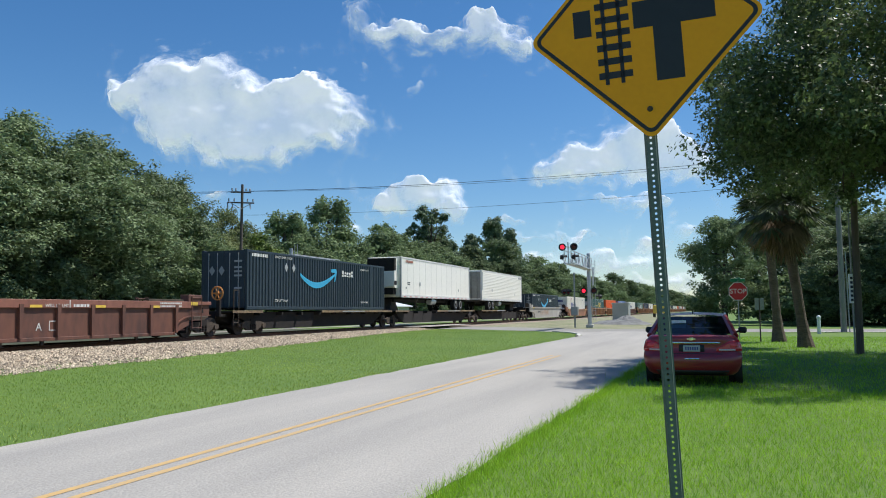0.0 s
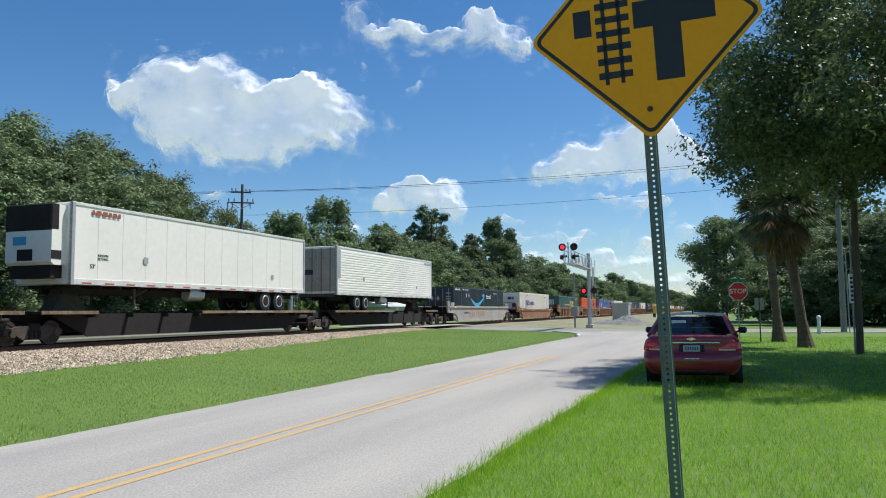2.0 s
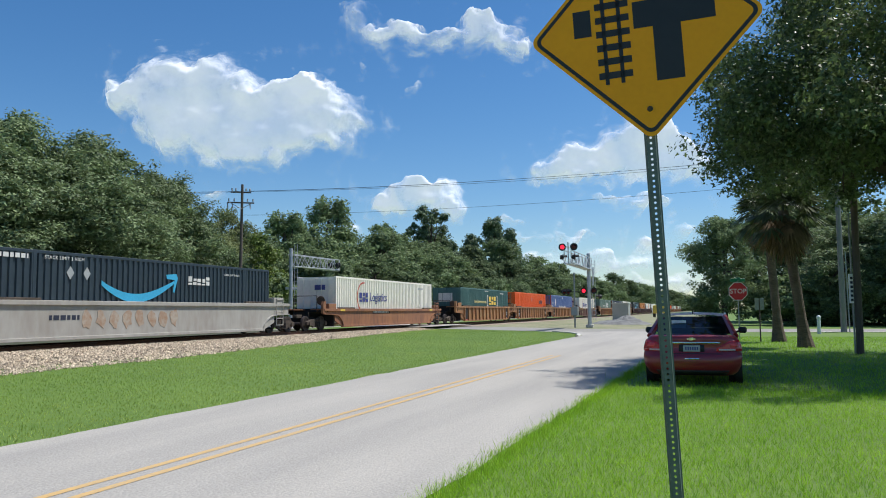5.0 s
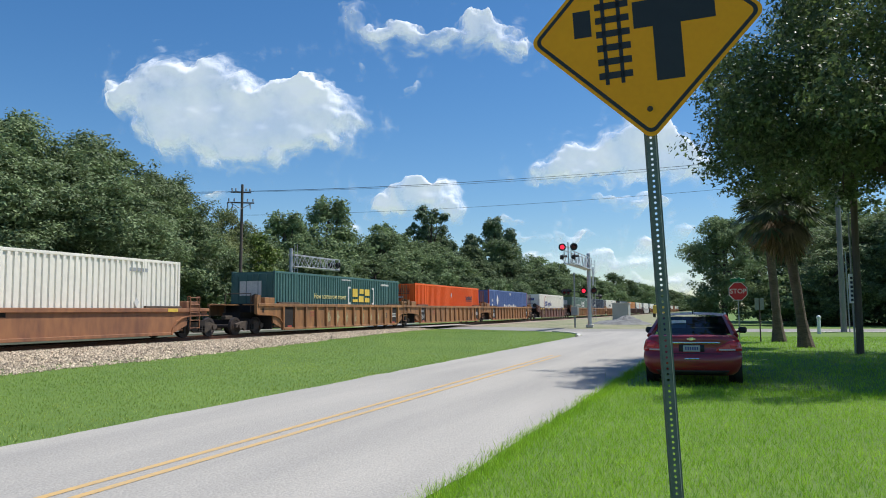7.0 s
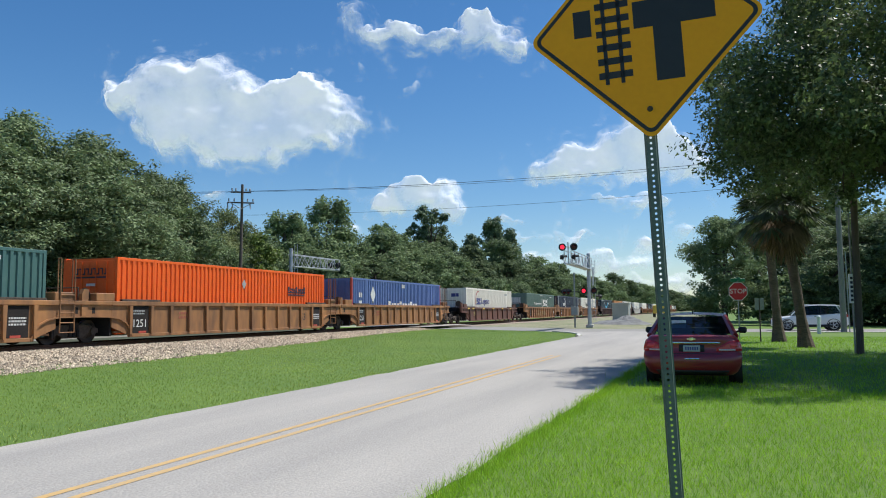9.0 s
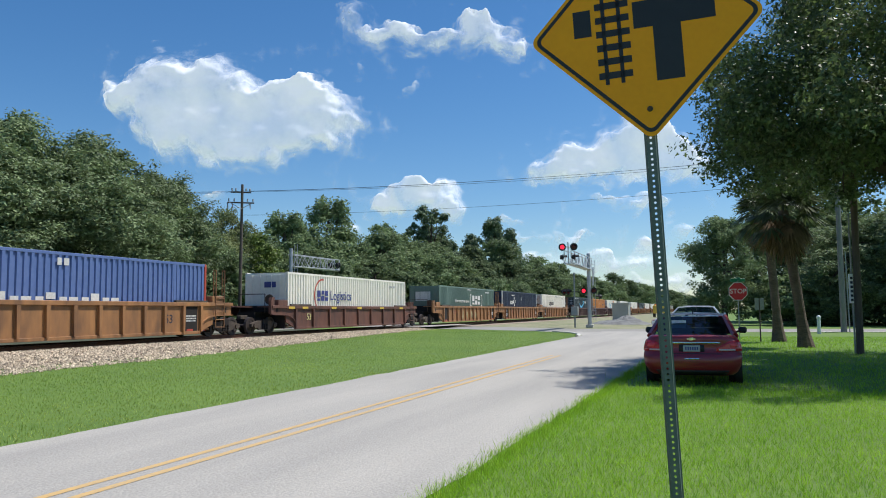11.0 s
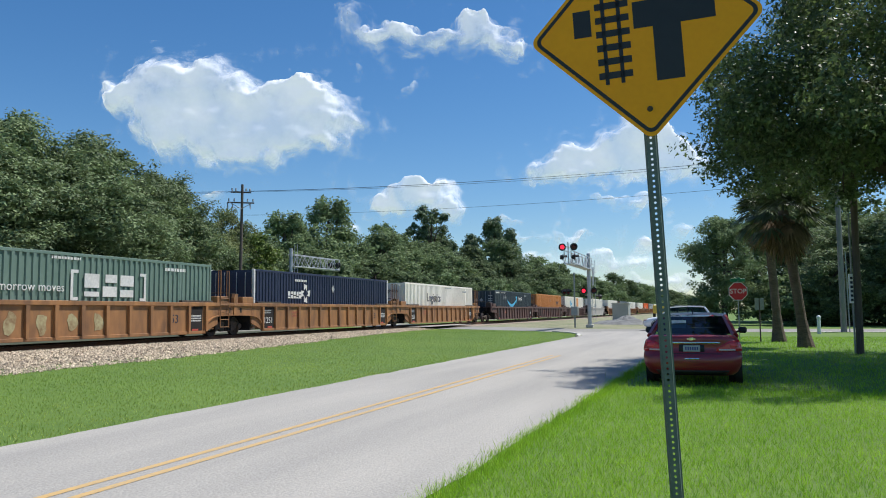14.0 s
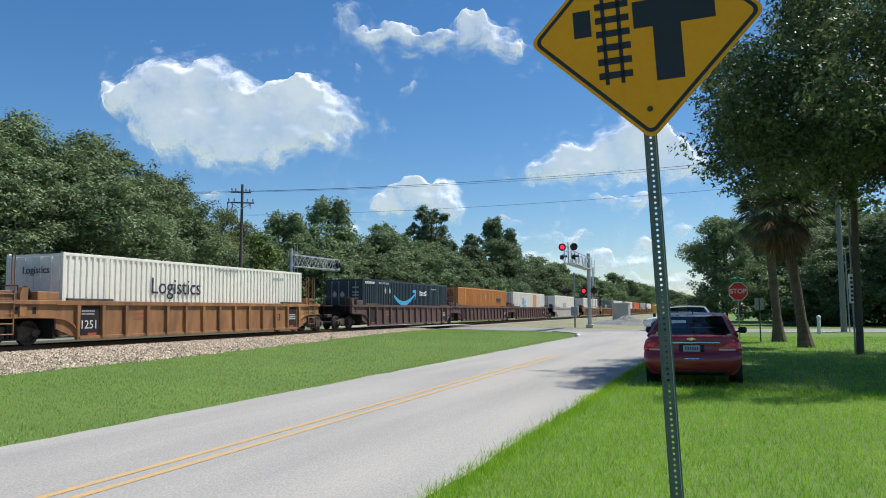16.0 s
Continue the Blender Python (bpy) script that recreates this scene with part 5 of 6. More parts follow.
sp = thing("small_sign", "small twin sign plates seen from behind on a post", "road sign", pose(14.2, 34.6, 0, 0, 0, -10))
part("post", rods(((0, 0, 0), (0, 0, 1.9), 0.03), n=6), "pole_wood", sp)
for x in (-0.11, 0.11):
    part("plate", boxes((x - 0.085, x + 0.085, -0.02, -0.005, 1.42, 1.95), bevel=0.004), "galvanised", sp)

bl = thing("bollard", "white utility marker bollard in the lawn", "bollard", pose(21.8, 44.8, 0))
part("tube", lathe(bmesh.new(), "z", (0, 0, 0), [(0.0, 0.10), (0.85, 0.10), (0.88, 0.09)], 14), "sign_white", bl)
part("cap", lathe(bmesh.new(), "z", (0, 0, 0), [(0.88, 0.115), (1.0, 0.115), (1.06, 0.07), (1.08, 0.01)], 14), "roof_white", bl)

po = thing("utility_pole", "dark wooden pole with a white marker strip", "utility pole", pose(13.25, 24.6, 0))
part("pole", rods(((0, 0, 0), (0.05, 0, 7.5), 0.115, 0.10), n=14), "pole_wood", po)
part("marker_strip", boxes((-0.26, -0.15, -0.06, 0.02, 1.62, 2.55), bevel=0.005), "sign_white", po)
for i in range(6):
    part("marker_bar", boxes((-0.245, -0.165, -0.066, -0.059, 1.68 + i * 0.14, 1.76 + i * 0.14)), "darkmark", po)
part("conduit", rods(((-0.17, -0.02, 0.0), (-0.17, -0.02, 4.5), 0.03), n=6), "galvanised", po)

lp = thing("utility_pole", "tall grey pole standing beside the street", "utility pole", pose(24.7, 47.6, 0))
part("pole", rods(((0, 0, 0), (0, 0, 11.4), 0.18, 0.13), n=14), "pole_grey", lp)
part("conduit", rods(((0.3, -0.1, 0.0), (0.26, -0.08, 5.0), 0.04), n=6), "galvanised", lp)
part("crossarm", boxes((-1.2, 1.2, -0.06, 0.06, 10.9, 11.05)), "pole_wood", lp)

pole_xy = at(52.6, 36.0)
up_ = thing("utility_pole", "wooden utility pole with crossarms and insulators beyond the tracks", "utility pole", pose(pole_xy.x, pole_xy.y, 0.2, 0, 0, 15))
part("pole", rods(((0, 0, 0), (0.1, 0, 11.7), 0.15, 0.10), n=12), "pole_wood", up_)
for z, w in ((11.0, 0.8), (10.15, 1.05)):
    arm = part("crossarm", boxes((-w, w, -0.05, 0.05, z, z + 0.11), bevel=0.01), "pole_wood", up_)
    for x in (-w + 0.1, -w * 0.5, w * 0.5, w - 0.1):
        part("insulator", lathe(bmesh.new(), "z", (x, 0, z + 0.14), [(0.0, 0.03), (0.06, 0.05), (0.1, 0.07), (0.14, 0.05), (0.22, 0.06), (0.26, 0.02)], 10), "insulator", arm)
part("cutout", rods(((-1.05, 0, 10.2), (-1.0, -0.12, 9.7), 0.05), ((-0.7, 0, 10.2), (-0.6, -0.15, 9.7), 0.05), ((0.7, 0, 10.2), (0.75, -0.15, 9.7), 0.05), n=6), "insulator", up_)
part("brace", rods(((0.05, -0.1, 9.7), (0.9, -0.1, 10.2), 0.03), ((0.05, -0.1, 9.7), (-0.9, -0.1, 10.2), 0.03), n=6), "galvanised", up_)


def cable(label, a, b, sag, r=0.011):
    a, b = Vector(a), Vector(b)
    bm = bmesh.new()
    k = 24
    pts = [a.lerp(b, i / k) - Vector((0, 0, 4 * sag * (i / k) * (1 - i / k))) for i in range(k + 1)]
    last = None
    for p in pts:
        ring = [bm.verts.new(p + Vector((0, r * math.cos(j * math.tau / 5), r * math.sin(j * math.tau / 5)))) for j in range(5)]
        if last:
            for j in range(5):
                bm.faces.new((last[j], last[(j + 1) % 5], ring[(j + 1) % 5], ring[j]))
        last = ring
    tagged(part("overhead_wire", bm, "wire"), label, "overhead wire", group="overhead wires")


TOP = Vector((pole_xy.x, pole_xy.y, 0.25))
for dx, z, ze, dxe in ((-1.1, 11.35, 11.2, -1.0), (0.6, 11.35, 11.35, 0.3), (1.1, 11.3, 11.2, 1.0), (0.5, 9.4, 9.6, 0.2)):
    cable("thin black overhead wire spanning the road", TOP + Vector((dx, 0.1, z - 0.25)), (24.7 + dxe, 47.6, ze), 0.45)
    cable("thin black overhead wire leading away along the tracks", TOP + Vector((dx, -0.1, z - 0.25)), (-46 + dx, 54.0 + dx, z - 0.4), 0.5)


# ---- level crossing signals ----
def flasher(parent, x, y, z, rz, lit=True):
    """A round red lamp with its black backing disc and hood; it faces local -y."""
    m = pose(x, y, z, 0, 0, rz)
    bm = lathe(bmesh.new(), "y", (0, 0, 0), [(0.0, 0.27), (0.02, 0.27), (0.06, 0.17), (0.22, 0.15), (0.24, 0.05)], 20)
    bmesh.ops.transform(bm, matrix=m, verts=bm.verts)
    head = part("lamp_head", bm, "lamp_black", parent)
    bm = lathe(bmesh.new(), "y", (0, 0, 0), [(-0.03, 0.06), (-0.02, 0.14), (0.0, 0.155)], 18)
    bmesh.ops.transform(bm, matrix=m, verts=bm.verts)
    part("lens", bm, "lens" if lit else "lens_off", head, "red warning lamp lens")
    bm = bmesh.new()
    for i in range(10):
        a0, a1 = math.pi * (0.0 + i / 10), math.pi * (0.0 + (i + 1) / 10)
        vs = [(0.17 * math.cos(a), y2, 0.17 * math.sin(a)) for a, y2 in ((a0, 0), (a1, 0), (a1, -0.28), (a0, -0.28))]
        bm.faces.new([bm.verts.new(v) for v in vs])
    bmesh.ops.transform(bm, matrix=m, verts=bm.verts)
    part("hood", bm, "lamp_black", head)


def truss(length, z0, z1, w=0.5):
    """A light walkway truss along local -y."""
    bm = bmesh.new()
    for x in (-w / 2, w / 2):
        rod(bm, (x, 0, z1), (x, -length, z1), 0.035, n=6)
        rod(bm, (x, 0, z0), (x, -length, z0 + 0.1), 0.045, n=6)
        k = 6
        for i in range(k):
            a, b = -length * i / k, -length * (i + 1) / k
            zi, zj = z0 + 0.1 * i / k, z0 + 0.1 * (i + 1) / k
            rod(bm, (x, a, z1), (x, b, zj) if i % 2 else (x, (a + b) / 2, zi), 0.024, n=5)
            rod(bm, (x, b, zj), (x, b, z1), 0.022, n=5)
            rod(bm, (x, (a + b) / 2, zi), (x, b, z1), 0.022, n=5)
    box(bm, -w / 2, w / 2, -length, 0, z0 - 0.02, z0 + 0.02)
    for i in range(1, 9):
        rod(bm, (-w / 2, -length * i / 9, z0), (w / 2, -length * i / 9, z0), 0.03, n=5)
    return bm


def cantilever(label, m, length, z0, z1, mast_h, turn):
    t = thing("crossing_signal", label, "crossing signal", m, group="level crossing signals")
    part("mast", rods(((0, 0, 0), (0, 0, mast_h), 0.17, 0.15), n=14), "aluminium", t)
    part("base", boxes((-0.3, 0.3, -0.3, 0.3, 0, 0.25), bevel=0.03), "kerb", t)
    part("arm", truss(length, z0, z1), "aluminium", t, "bare metal cantilever walkway truss")
    return t


mx = at(64.3, 9.95)
cs = cantilever("aluminium cantilever crossing signal with red flashing lamps", pose(mx.x, mx.y, 0.05, 0, 0, -19.54), 9.6, 4.78, 5.75, 6.0, 0)
for x in (-0.42, 0.42):
    flasher(cs, x, -9.3, 6.0, 8, x < 0)
    flasher(cs, x, -9.0, 5.28, 104, False)
    flasher(cs, x, -0.2, 3.05, 8, x < 0)
    flasher(cs, x + 0.35, 0.2, 2.55, 285, False)
part("lamp_bracket", rods(((0, -9.3, 4.8), (0, -9.3, 6.35), 0.04), ((-0.45, -9.25, 6.0), (0.45, -9.25, 6.0), 0.035), ((-0.5, 0, 3.05), (0.6, 0, 3.05), 0.04), n=6), "aluminium", cs)
part("bell", lathe(bmesh.new(), "z", (0, 0, 6.0), [(0, 0.10), (0.06, 0.16), (0.16, 0.14), (0.2, 0.03)], 12), "aluminium", cs)
part("ladder", rods(((0.25, 0.1, 0.6), (0.25, 0.1, 5.6), 0.02), ((0.5, 0.1, 0.6), (0.5, 0.1, 5.6), 0.02), *[((0.25, 0.1, 0.7 + i * 0.35), (0.5, 0.1, 0.7 + i * 0.35), 0.014) for i in range(14)], n=5), "aluminium", cs)
part("white_marker", boxes((0.3, 0.42, -0.02, 0.0, 3.5, 5.0)), "sign_white", cs)
gx = at(64.4, 11.2)
gt = thing("crossing_gate", "slim signal mast with black lamps beside the crossing", "crossing signal", pose(gx.x, gx.y, 0.05, 0, 0, -19.54), group="level crossing signals")
part("mast", rods(((0, 0, 0), (0, 0, 4.6), 0.075, 0.06), n=10), "galvanised", gt)
part("mechanism", boxes((-0.28, 0.28, -0.25, 0.35, 1.0, 1.75), bevel=0.04), "galvanised", gt)
for x in (-0.5, -0.85):
    flasher(gt, x, 0.0, 3.0 - 0.0, 60, False)
part("crossbar", rods(((-0.95, 0, 3.0), (0.35, 0, 3.0), 0.03), n=6), "lamp_black", gt)

fx2 = at(55.4, 33.0)
fc = cantilever("aluminium cantilever crossing signal beyond the tracks", pose(fx2.x, fx2.y, 0.2, 0, 0, 180 - 19.54), 8.2, 5.1, 6.1, 6.6, 0)
for x in (-0.4, 0.4):
    flasher(fc, x, -7.6, 5.6, 0, False)
part("ladder", rods(((-0.35, 0.0, 0.6), (-0.35, 0.0, 6.9), 0.025), ((-0.6, 0.0, 0.6), (-0.6, 0.0, 6.9), 0.025), *[((-0.35, 0, 0.7 + i * 0.35), (-0.6, 0, 0.7 + i * 0.35), 0.014) for i in range(17)], n=5), "aluminium", fc)
part("crossbuck", boxes((-0.6, 0.6, -0.2, -0.17, 3.2, 3.4)), "sign_white", fc)

bg = at(100.5, 11.5)
hb = thing("signal_cabin", "grey metal signal equipment cabin beside the track", "equipment cabin", pose(bg.x, bg.y, 0.12, 0, 0, TURN))
part("cabin_body", boxes((-1.2, 1.2, -1.0, 1.0, 0, 2.2), bevel=0.02), "wall_pale", hb)
part("roof", boxes((-1.3, 1.3, -1.1, 1.1, 2.2, 2.3), bevel=0.02), "aluminium", hb)
part("door", boxes((-0.4, 0.4, -1.03, -1.0, 0.1, 2.0), bevel=0.01), "aluminium", hb)

pl = at(82.0, 9.4)
bm = bmesh.new()
bmesh.ops.create_grid(bm, x_segments=36, y_segments=28, size=1)
for v in bm.verts:
    x, y = v.co.x * 3.4, v.co.y * 2.6
    r2 = min(1, math.hypot(v.co.x, v.co.y))
    h = 1.1 * (1 - r2) ** 0.8 * (0.75 + 0.5 * noise.noise((x * 0.45, y * 0.5, 0))) + 0.22 * noise.noise((x * 2.4, y * 2.4, 4)) * (1 - r2)
    v.co = (x, y, max(-0.1, h) - 0.03)
pile = tagged(part("gravel_pile", bm, "gravel"), "heap of grey crushed gravel beside the crossing", "gravel pile")
pile.matrix_basis = pose(pl.x, pl.y, 0.02, 0, 0, -25)

yx = Vector((42.0, 150.0, 0.0))
yv = thing("work_truck", "yellow track maintenance truck far down the line", "truck", pose(yx.x, yx.y, 0.1, 0, 0, TURN))
part("cab", boxes((-1.0, 0.8, -1.1, 1.1, 0.7, 2.3), bevel=0.15), "yellowmark", yv)
part("bed", boxes((0.9, 4.0, -1.1, 1.1, 0.7, 1.3), bevel=0.05), "yellowmark", yv)
for x in (-0.4, 3.0):
    for sg in (-1, 1):
        part("wheel", lathe(bmesh.new(), "y", (x, sg * 1.0, 0.45), [(-0.12, 0.4), (-0.1, 0.45), (0.1, 0.45), (0.12, 0.4)], 14), "tyre", yv)

for (s, d, w, dep_, hgt) in ((57.0, 46.0, 7.0, 6.0, 2.9), (92.0, 42.0, 8.0, 6.0, 2.6)):
    hp = at(s, d)
    h = thing("outbuilding", "low building with a white metal roof beyond the tracks", "building", pose(hp.x, hp.y, 0.2, 0, 0, TURN))
    part("wall", boxes((-w / 2, w / 2, -dep_ / 2, dep_ / 2, 0, hgt - 0.6)), "wall_pale", h)
    rf = bmesh.new()
    prism(rf, [(-dep_ / 2 - 0.4, hgt - 0.65), (dep_ / 2 + 0.4, hgt - 0.65), (dep_ / 2 + 0.4, hgt - 0.5), (0, hgt + 0.2), (-dep_ / 2 - 0.4, hgt - 0.5)], "x", -w / 2 - 0.4, w / 2 + 0.4)
    part("roof", rf, "roof_white", h)
    part("door", boxes((-0.5, 0.4, -dep_ / 2 - 0.03, -dep_ / 2, 0, 1.9)), "roof_white", h)

# ---- trees ----
M.update(
    bark=mat("grey_brown_bark", (0.12, 0.095, 0.075), (0.07, 0.055, 0.045), rough=0.95, big=1.5, fine=10.0, bump=0.6, squash=(3, 3, 0.6)),
    palm_bark=mat("palm_trunk_bark", (0.17, 0.125, 0.09), (0.085, 0.062, 0.045), rough=0.95, big=2.0, fine=9.0, bump=0.8, squash=(1, 1, 3)),
    leaf=mat("dark_oak_leaf", (0.150, 0.205, 0.072), (0.105, 0.150, 0.055), rough=0.40, big=0.12, fine=1.2, island=0.5, vary=0.18, trans=0.45),
    # leaf green lightened and turned bluish to paint in distance haze
    leaf_far=mat("hazy_tree_leaf", (0.180, 0.240, 0.105), (0.125, 0.178, 0.083), rough=0.85, big=0.10, fine=0.9, island=0.35, vary=0.25, trans=0.35),
    leaf_oak=mat("dark_live_oak_leaf", (0.190, 0.250, 0.108), (0.135, 0.188, 0.086), rough=0.7, big=0.10, fine=0.9, island=0.4, vary=0.2, trans=0.3),
    leaf_olive=mat("light_olive_leaf", (0.25, 0.29, 0.115), (0.18, 0.215, 0.09), rough=0.8, big=0.15, fine=0.9, island=0.4, vary=0.2, trans=0.35),
    leaf_bright=mat("light_green_leaf", (0.19, 0.25, 0.05), (0.13, 0.19, 0.04), rough=0.55, big=0.2, fine=1.5, island=0.4, trans=0.3),
    leaf_pine=mat("pine_needles", (0.135, 0.190, 0.090), (0.095, 0.142, 0.068), rough=0.6, big=0.2, fine=1.5, island=0.4, vary=0.15, trans=0.15),
    frond=mat("palm_frond", (0.085, 0.115, 0.04), (0.06, 0.08, 0.03), rough=0.5, big=0.8, fine=4.0, island=0.3, trans=0.25),
    dead_frond=mat("dry_palm_frond", (0.27, 0.19, 0.11), (0.16, 0.11, 0.065), rough=0.9, big=0.8, fine=4.0, island=0.35, trans=0.1),
)


def leaves(name, centres, radii, count, size, seed, flat=0.7, stretch=1.6, sprays=9):
    """Pointed leaves on small sprays, the sprays gathered on the upper skin of each clump."""
    rng = np.random.default_rng(seed)
    centres, radii = np.asarray(centres, float), np.asarray(radii, float)
    n = len(centres) * sprays
    own = np.repeat(np.arange(len(centres)), sprays)
    v = rng.normal(size=(n, 3)) + np.array([0, 0, 0.35])
    v /= np.linalg.norm(v, axis=1)[:, None]
    out = rng.uniform(0.15, 1.10, n)
    sc = centres[own] + v * (radii[own] * out)[:, None] * np.array([1, 1, flat])
    sr = radii[own] * rng.uniform(0.28, 0.62, n)
    w = sr ** 2
    pick = rng.choice(n, count, p=w / w.sum())
    d = rng.normal(size=(count, 3))
    d /= np.linalg.norm(d, axis=1)[:, None]
    c = sc[pick] + d * (sr[pick] * rng.random(count) ** 0.5)[:, None] * np.array([1, 1, 0.8])
    nrm = v[pick] * 0.5 + d * 0.5 + rng.normal(size=(count, 3)) * 0.55 + np.array([0, 0, 0.4])
    nrm /= np.linalg.norm(nrm, axis=1)[:, None]
    a = np.cross(nrm, rng.normal(size=(count, 3)))
    a /= np.linalg.norm(a, axis=1)[:, None]
    b = np.cross(nrm, a)
    s = size * rng.uniform(0.6, 1.4, count)[:, None]
    a, b = a * s * stretch, b * s * 0.5
    q = np.stack([c - a * 0.4 - b, c - a * 0.4 + b, c + a * 0.6], 1)
    return many(name, q.reshape(-1, 3), 3, count)


def limbs(bm, h, r, seed, tips, lean=0.0):
    """A trunk in bent lengths with limbs that fork towards the tips."""
    rnd = random.Random(seed)
    pts = [Vector((0, 0, -0.2))]
    k = 5
    for i in range(1, k + 1):
        pts.append(Vector((rnd.uniform(-0.03, 0.03) * h * i / k + lean * i, rnd.uniform(-0.03, 0.03) * h * i / k, h * i / k)))
    for i in range(k):
        rod(bm, pts[i], pts[i + 1], r * (1.25 if i == 0 else 1 - 0.16 * i), r * (1 - 0.16 * (i + 1)), n=9)
    for tip in tips:
        tip = Vector(tip)
        a = pts[rnd.choice((2, 3, 3, 4, 5))]
        mid = a.lerp(tip, 0.5) + Vector((rnd.uniform(-0.4, 0.4), rnd.uniform(-0.4, 0.4), rnd.uniform(-0.1, 0.6)))
        rod(bm, a, mid, r * 0.38, r * 0.22, n=6)
        rod(bm, mid, tip, r * 0.22, r * 0.06, n=5)
    return bm


def crown_points(seed, n, R, z0, z1, top_heavy=0.5, gap=0.0):
    """Clump centres near the skin of an uneven crown of radius R between two heights."""
    rnd = random.Random(seed)
    cs, rs = [], []
    while len(cs) < n:
        u = rnd.random()
        z = z0 + (z1 - z0) * u
        prof = math.sin(math.pi * min(0.97, max(0.08, u ** top_heavy * 0.93 + 0.05))) ** 0.6
        a, q = rnd.uniform(0, math.tau), rnd.uniform(0.12, 1.0) ** 0.4
        wob = 1 + 0.25 * math.sin(3 * a + seed + 4 * u) + 0.18 * math.sin(5 * a + 2 * seed - 6 * u)
        cs.append((R * prof * q * wob * 0.85 * math.cos(a), R * prof * q * wob * 0.85 * math.sin(a), z))
        rs.append(R * rnd.uniform(0.17, 0.36) * (1 - gap))
    return cs, rs


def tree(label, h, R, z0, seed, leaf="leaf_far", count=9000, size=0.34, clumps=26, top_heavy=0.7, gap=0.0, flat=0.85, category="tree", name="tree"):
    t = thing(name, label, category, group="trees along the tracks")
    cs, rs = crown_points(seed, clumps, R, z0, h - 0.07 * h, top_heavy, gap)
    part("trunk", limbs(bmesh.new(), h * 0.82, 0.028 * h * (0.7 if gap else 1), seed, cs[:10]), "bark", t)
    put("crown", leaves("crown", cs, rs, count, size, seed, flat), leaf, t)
    return t


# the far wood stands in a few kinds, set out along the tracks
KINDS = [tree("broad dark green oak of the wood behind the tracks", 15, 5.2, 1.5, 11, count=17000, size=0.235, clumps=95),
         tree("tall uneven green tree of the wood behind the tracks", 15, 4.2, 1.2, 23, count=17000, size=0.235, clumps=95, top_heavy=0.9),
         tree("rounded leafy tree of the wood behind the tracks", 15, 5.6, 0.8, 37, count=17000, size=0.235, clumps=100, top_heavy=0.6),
         tree("tall dark conical pine of the wood", 15, 3.6, 1.5, 41, leaf="leaf_pine", count=20000, size=0.2, clumps=70, top_heavy=0.45),
         tree("tall open-crowned pine with bare lower trunk", 15, 4.6, 6.5, 53, leaf="leaf_pine", count=17000, clumps=44, top_heavy=0.8, gap=0.34, size=0.17),
         tree("low leafy thicket under the wood", 5, 3.6, 0.0, 61, count=11000, clumps=40, top_heavy=0.8, size=0.175, name="bush", category="bush"),
         tree("big dense dark green oak beyond the tracks", 15, 5.2, 1.0, 83, leaf="leaf_oak", count=64000, size=0.132, clumps=130, top_heavy=1.15),
         tree("big dense drooping oak beyond the tracks", 15, 5.2, 0.8, 97, leaf="leaf_oak", count=64000, size=0.132, clumps=135, top_heavy=1.2)]
KINDS.append(tree("light olive-green tree of the wood behind the tracks", 15, 4.6, 0.8, 131, leaf="leaf_olive", count=22000, size=0.17, clumps=90, top_heavy=0.8))
used = set()


def plant(kind, s, d, h, r=None, turn=None, xy=None):
    """Sets a tree of a kind, grown to the height h and spread by r."""
    src = KINDS[kind]
    h *= 1.12 if s > 330 else 0.94 if s > 190 and d < 50 else 1.12 if s > 190 else 1.0
    base_h, base_r = (15, 5.2) if kind != 5 else (5, 3.6)
    k = h / base_h
    kr = (1.18 * r / base_r) if r else k
    p = Vector((*xy, 0)) if xy else at(s, d)
    rot = random.uniform(0, 360) if turn is None else turn
    if kind in used:
        o = copy_thing(src, Matrix())
    else:
        o = src
        used.add(kind)
    o.scale = (kr, kr, k)
    o.location = (p.x, p.y, ground_z(0, 30) - 0.1 if not xy else -0.05)
    o.rotation_euler = (0, 0, radians(rot))
    return o


